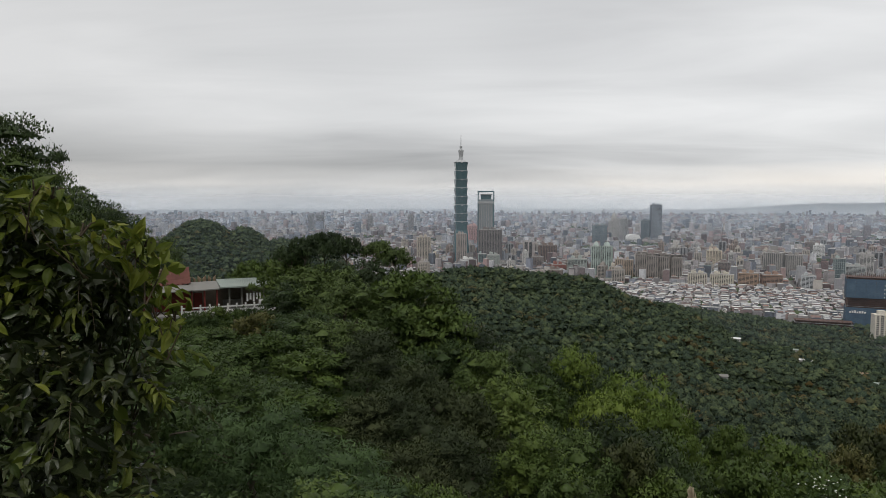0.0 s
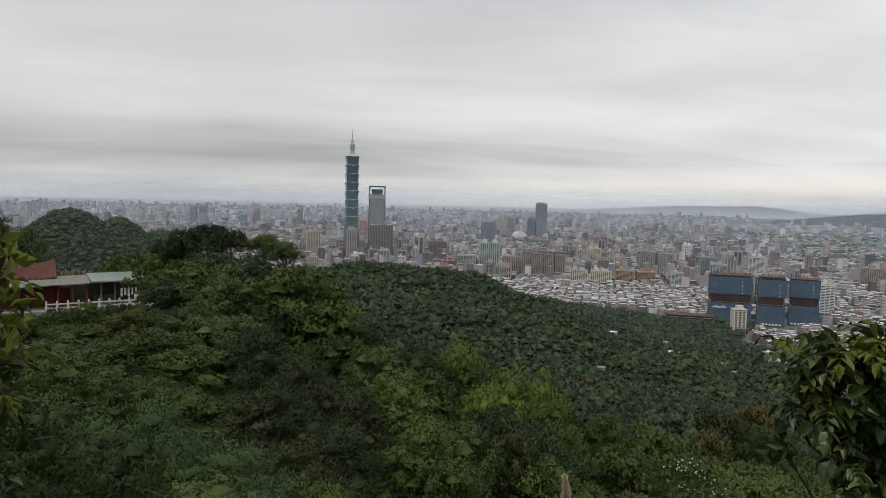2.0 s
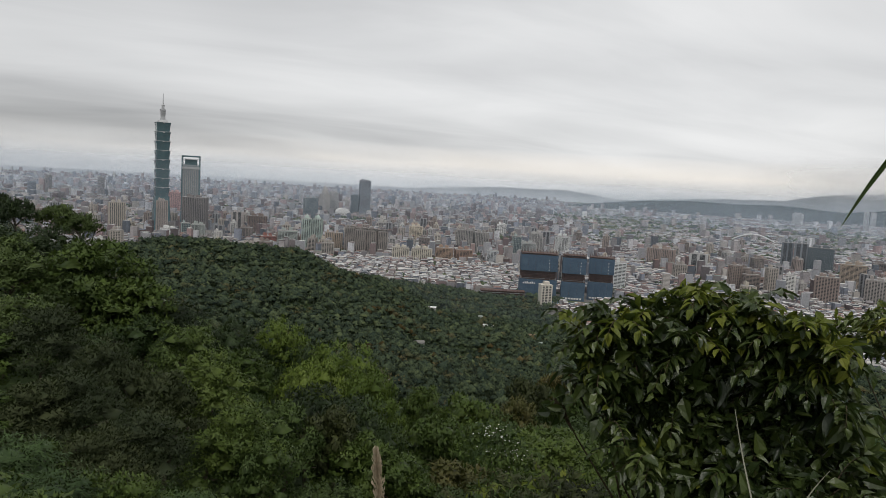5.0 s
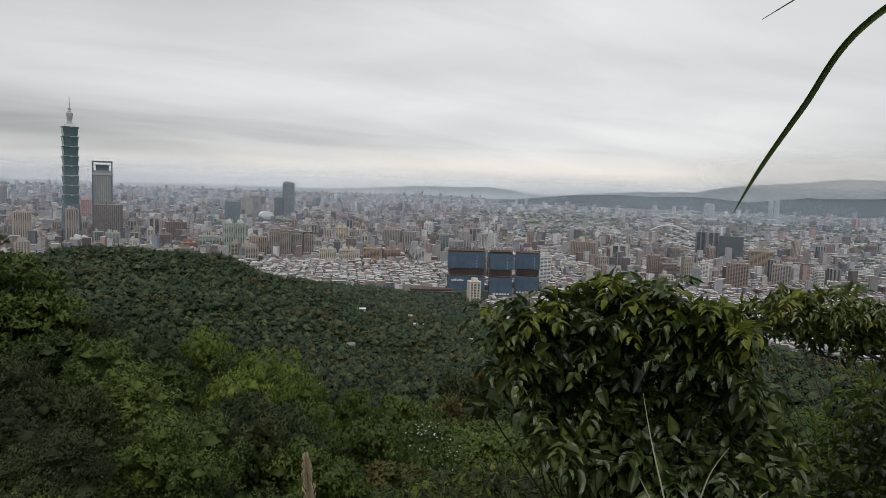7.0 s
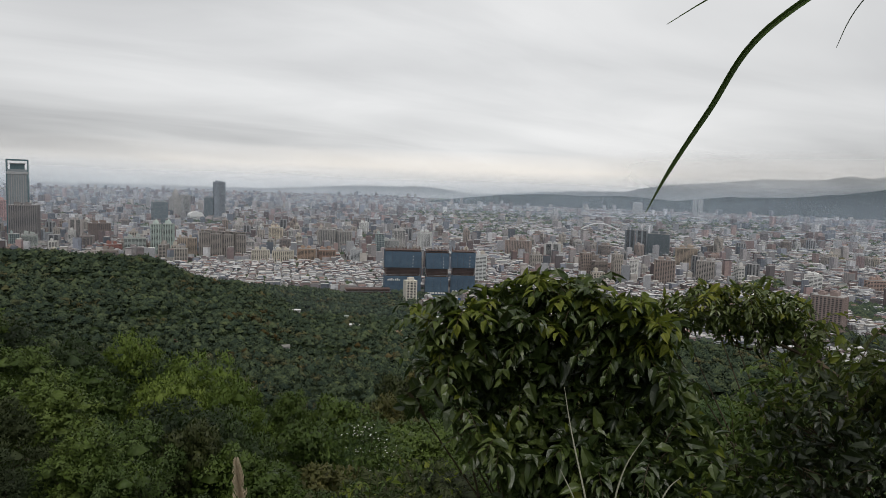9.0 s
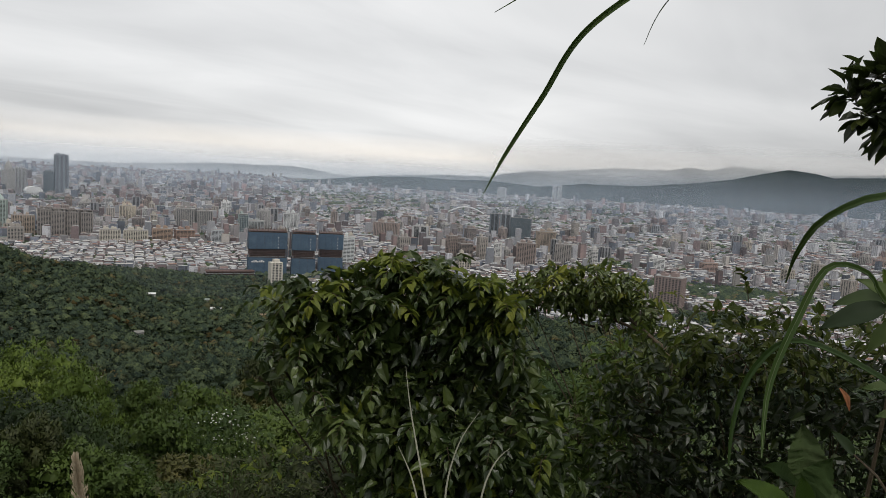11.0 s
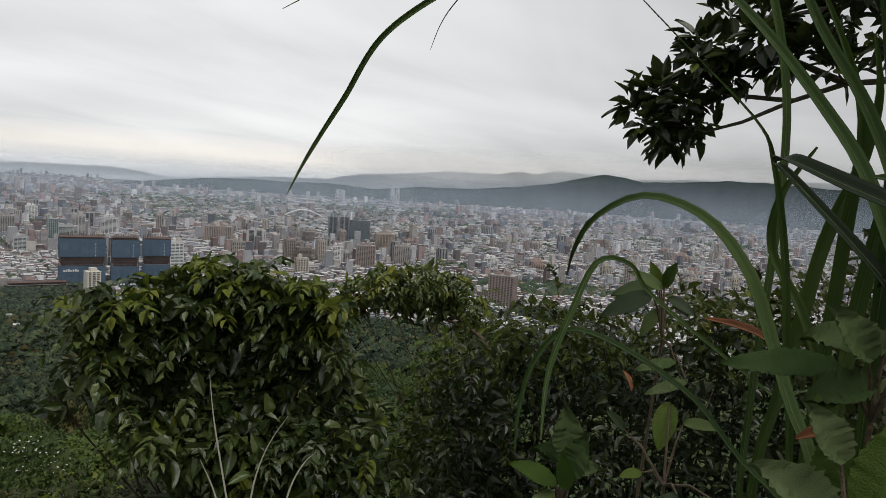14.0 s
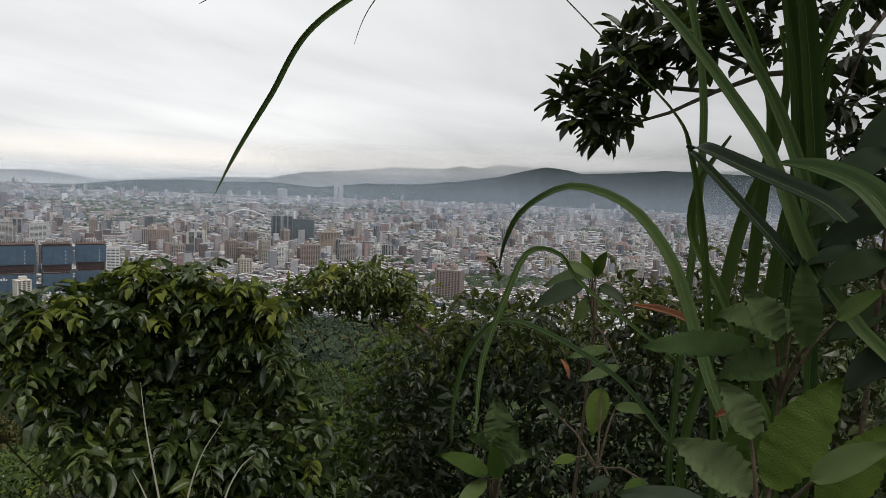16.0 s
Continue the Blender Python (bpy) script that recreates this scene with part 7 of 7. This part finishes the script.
weed_plant("weed with single bright hanging leaf", 79, 1.9, [(OVAL, 79.4, -15.8, 78.8, -19.4, 1.9, 0.10), (DEEP, 80.6, -17.2, 83.2, -16.8, 1.9, 0.14), (DEEP, 76.0, -18.4, 74.8, -17.0, 1.9, 0.14), (OVAL, 77.6, -21.4, 76.0, -21.8, 1.8, 0.10), (DEEP, 80.6, -22.6, 78.8, -23.6, 1.7, 0.14), (OVAL, 83.4, -22.4, 81.8, -23.4, 1.6, 0.10)])
weed_plant("weed with drooping deep green leaves", 76, 2.2, [(DEEP, 77.6, -6.8, 74.2, -7.2, 2.2, 0.14), (DEEP, 77.4, -7.6, 73.2, -9.0, 2.1, 0.14), (DEEP, 78.0, -7.0, 75.8, -5.4, 2.15, 0.14), (OVAL, 78.2, -6.8, 78.8, -4.8, 2.2, 0.10), (OVAL, 77.8, -6.8, 77.2, -4.9, 2.2, 0.10), (DEEP, 78.6, -7.6, 80.8, -8.4, 2.2, 0.14), (DEEP, 78.0, -8.6, 76.6, -10.6, 2.2, 0.14), (FELT_B, 79.6, -12.6, 76.4, -13.4, 2.1, 0.16), (FELT_B, 80.6, -14.0, 77.4, -15.2, 2.1, 0.16)])

# leaves take the shaded grass colour to make a dark mass at the right
SHADE = leaf_mesh("leaf", 0.20, 0.11, GRASS_SHADED, 0.15, 0.25, rows=12, wave=0.03, seed=16)
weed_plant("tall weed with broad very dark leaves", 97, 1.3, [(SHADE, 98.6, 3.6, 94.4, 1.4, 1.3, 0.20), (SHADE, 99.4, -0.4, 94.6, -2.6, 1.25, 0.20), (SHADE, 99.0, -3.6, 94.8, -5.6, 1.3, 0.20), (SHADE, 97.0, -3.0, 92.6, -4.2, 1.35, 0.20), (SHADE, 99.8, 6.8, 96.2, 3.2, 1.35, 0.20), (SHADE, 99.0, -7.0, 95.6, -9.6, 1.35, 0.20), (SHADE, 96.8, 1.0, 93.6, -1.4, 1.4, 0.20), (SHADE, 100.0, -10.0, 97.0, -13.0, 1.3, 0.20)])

# a withered leaf and its dry neighbours caught in the thicket
blade("withered rust-brown leaf hanging on the grass", [(86.0, -10.0, 1.75), (85.1, -9.5, 1.75), (83.4, -9.1, 1.75), (81.4, -8.9, 1.75)], [0.006, 0.022, 0.022, 0.004], DRYLEAF, name="withered_leaf", steps=12, keel=0.6)
blade("withered brown leaf in the thicket", [(88.5, -16.8, 1.40), (89.6, -16.2, 1.40), (90.8, -15.9, 1.40), (91.7, -15.4, 1.40)], [0.004, 0.024, 0.026, 0.004], DRYLEAF, name="withered_leaf", steps=12, keel=0.6)
blade("yellowed leaf in the thicket", [(75.7, -13.8, 2.70), (76.2, -14.4, 2.70), (76.5, -15.3, 2.70)], [0.005, 0.022, 0.003], DRYLEAF, name="withered_leaf", steps=8, keel=0.4)


# ---- the temple on the spur ----
RED = surface("red_painted_wall", [(0.12, 0.022, 0.018), (0.17, 0.032, 0.026), (0.22, 0.05, 0.04)], 0.8, 0.75)
PALE_ROOF = surface("pale_green_metal_roof", [(0.20, 0.235, 0.21), (0.27, 0.31, 0.28), (0.35, 0.385, 0.35)], 0.5, 0.6)
GREY_ROOF = surface("grey_tin_roof", [(0.14, 0.14, 0.125), (0.20, 0.195, 0.18), (0.27, 0.26, 0.245)], 0.5, 0.7)
TILE_ROOF = surface("red_roof_tiles", [(0.07, 0.022, 0.016), (0.11, 0.035, 0.026), (0.16, 0.06, 0.045)], 0.9, 0.75)
STONE = surface("white_balustrade", [(0.55, 0.55, 0.53), (0.68, 0.68, 0.66), (0.75, 0.75, 0.73)], 1.5, 0.7)
IDOL = surface("weathered_ornament", [(0.12, 0.07, 0.04), (0.22, 0.16, 0.10), (0.34, 0.28, 0.20)], 3.0, 0.7)


def temple():
    az, d = -19.2, 106.0
    z = -15.8
    t = thing("temple", "red temple hall with low metal-roofed verandas", "temple", at=polar(az, d, z), turn=-az * D2R + 0.08, scale=1.08)
    # u runs along the front, in metres from the middle
    part("terrace", Acc().box(-11, 9, -3.5, 8, -0.7, 0).data(), CONCRETE, t)
    part("wall", Acc().box(-9.0, -2.2, 0.4, 6, 0, 3.4).data(), RED, t)
    # back wall coloured dark to stand for the shade under the hall roof
    part("back_wall", Acc().box(-2.2, 7.4, 3.0, 3.3, 0, 3.2).data(), BARK, t)
    rings = []
    for i in range(9):
        x = -9.4 + 7.4 * i / 8
        lift = 0.55 * (abs(i - 4) / 4) ** 2.2
        rings.append([(x, -0.4, 3.55 + lift * 0.5), (x, 1.4, 4.05 + lift * 0.7), (x, 3.1, 5.2 + lift), (x, 4.8, 4.05 + lift * 0.7), (x, 6.6, 3.55 + lift * 0.5), (x, 3.1, 3.3)])
    part("gable_roof", Acc().ring(rings).data(), TILE_ROOF, t)
    for i in range(12):
        part("tile_row", Acc().box(-9.3 + i * 0.62, -9.1 + i * 0.62, -0.25, 3.0, 3.62, 3.8).data(), TILE_ROOF, t)
    rnd = random.Random(8)
    for i in range(16):
        x = -8.6 + i * 0.66
        hgt, wd = rnd.uniform(0.25, 0.6) + (0.35 if i in (2, 3, 9) else 0), rnd.uniform(0.12, 0.26)
        zb = 5.75 - 0.23 * max(0, x + 9) if x < -2.2 else 3.9
        c = [(x + wd * math.cos(k), 2.6 + 0.2 * math.sin(k)) for k in (0.3, 1.6, 2.9, 4.2, 5.4)]
        tip = rnd.uniform(-0.35, 0.35)
        part("roof_ornament", Acc().ring([[(q, w, zb - 0.5) for q, w in c], [(x + (q - x) * 1.5, w, zb + hgt * 0.3) for q, w in c], [(x + (q - x) * 0.7 + tip * 0.4, w, zb + hgt * 0.6) for q, w in c], [(x + (q - x) * 0.2 + tip, w, zb + hgt) for q, w in c]]).data(), IDOL, t)
    part("ridge_beam", Acc().ring([[(-9.5, 3.0, 5.7), (-9.5, 3.4, 5.7), (-9.5, 3.4, 6.0), (-9.5, 3.0, 6.0)], [(-6.5, 3.0, 5.35), (-6.5, 3.4, 5.35), (-6.5, 3.4, 5.6), (-6.5, 3.0, 5.6)], [(-1.9, 3.0, 4.65), (-1.9, 3.4, 4.65), (-1.9, 3.4, 4.95), (-1.9, 3.0, 4.95)]]).data(), IDOL, t, "carved pale ridge beam")
    part("veranda_roof", Acc().ring([[(-9.6, -2.6, 2.7), (-9.6, 0.6, 3.5), (-9.6, 0.6, 3.62), (-9.6, -2.6, 2.82)], [(-1.8, -2.6, 3.0), (-1.8, 0.6, 3.7), (-1.8, 0.6, 3.82), (-1.8, -2.6, 3.12)]]).data(), GREY_ROOF, t, "grey tin veranda roof")
    part("porch_roof", Acc().ring([[(-1.9, -2.4, 2.9), (-1.9, 2.0, 3.55), (-1.9, 2.0, 3.68), (-1.9, -2.4, 3.05)], [(1.55, -2.4, 3.0), (1.55, 2.0, 3.6), (1.55, 2.0, 3.73), (1.55, -2.4, 3.15)]]).data(), GREY_ROOF, t, "grey tin porch roof")
    part("hall_roof", Acc().ring([[(1.6, -2.9, 3.2), (1.6, 3.4, 3.62), (1.6, 3.4, 3.77), (1.6, -2.9, 3.38)], [(9.2, -2.9, 3.2), (7.2, 3.4, 3.62), (7.2, 3.4, 3.77), (9.2, -2.9, 3.38)]]).data(), PALE_ROOF, t, "pale green corrugated metal roof")
    for i in range(22):
        x0, x1 = 1.7 + i * 0.34, 1.65 + i * 0.25
        part("roof_rib", Acc().ring([[(x0, -2.9, 3.4), (x0 + 0.09, -2.9, 3.4), (x0 + 0.09, -2.9, 3.44), (x0, -2.9, 3.44)], [(x1, 3.4, 3.78), (x1 + 0.09, 3.4, 3.78), (x1 + 0.09, 3.4, 3.82), (x1, 3.4, 3.82)]]).data(), PALE_ROOF, t)
    for x in (-2.0, -0.4, 1.2, 2.8, 4.4, 6.0, 7.4):
        part("column", Acc().tube([(x, -2.0, 0), (x, -2.0, 3.1)], [0.13, 0.12], 8).data(), RED if x < 1.5 else GREY_ROOF, t)
    part("door", Acc().box(-1.6, -0.5, 0.6, 0.75, 0, 2.3).data(), RED, t, "dark red door")
    part("bench", Acc().box(2.4, 5.0, 2.2, 2.8, 0, 0.9).data(), GREY_ROOF, t)
    for i in range(5):
        part("hanging_cloth", Acc().box(5.0 + i * 0.42, 5.24 + i * 0.42, -2.3, -2.26, 1.2 + 0.2 * (i % 2), 2.3).data(), STONE, t, "white cloth hung up")
    part("banner", Acc().box(7.3, 7.8, -2.2, -2.16, 0.7, 1.6).data(), DRYLEAF, t, "orange cloth banner")
    r = thing("balustrade", "white stone balustrade along the terrace", "balustrade", at=polar(az, d, z), turn=-az * D2R + 0.08)
    for i in range(10):
        x = -3.6 + i * 1.25
        part("post", Acc().box(x - 0.13, x + 0.13, -3.4, -3.14, 0, 1.25, 0.85).data(), STONE, r)
        if i < 9:
            part("rail", Acc().box(x, x + 1.25, -3.34, -3.20, 0.75, 0.92).data(), STONE, r)
            part("rail", Acc().box(x, x + 1.25, -3.34, -3.20, 0.25, 0.40).data(), STONE, r)


temple()

for i in range(26):
    a = -24.5 + i * 0.5
    p = polar(a, 97 + 3 * math.sin(i * 2.1))
    plant("shrub" if i % 3 else "shrub_light", p.x, p.y, p.length * math.tan((-8.7 + 0.5 * math.sin(i * 1.7) - (0.5 if i < 9 else 0)) * D2R), 0.7)

# sheds among the trees of the valley
random.seed(9)
for az, el, w, lab, m in ((23.3, -10.4, 22, "long shed with a pale metal roof", WHITE_METAL), (27.9, -10.9, 14, "shed with a pale blue roof", PALE_ROOF), (28.4, -11.6, 16, "shed with a white roof", WHITE_METAL), (22.6, -13.3, 16, "small hut with a grey roof", GREY_ROOF), (14.0, -12.6, 10, "hut with a red roof", TILE_ROOF), (31.8, -12.1, 26, "shed with a tan roof", IDOL), (32.9, -12.7, 16, "shed with a pale blue roof", PALE_ROOF), (20.0, -16.6, 10, "hut with a dark grey roof", GREY_ROOF)):
    # where the line of sight meets the ground
    d = next((q for q in range(150, 1500, 5) if math.tan(el * D2R) * q <= GZ(polar(az, q).x, polar(az, q).y) + 7), 900)
    s = thing("shed", lab, "shed", at=polar(az, d, math.tan(el * D2R) * d - 5), turn=-az * D2R + random.uniform(-0.3, 0.3))
    k = w * d / 1100
    part("wall", Acc().box(-k / 2, k / 2, -3, 3, -4, 4).data(), CONCRETE, s)
    part("roof", Acc().ring([[(-k / 2 - 0.5, -3.6, 4), (-k / 2 - 0.5, 3.6, 4), (-k / 2 - 0.5, 0, 5.6)], [(k / 2 + 0.5, -3.6, 4), (k / 2 + 0.5, 3.6, 4), (k / 2 + 0.5, 0, 5.6)]]).data(), m, s)
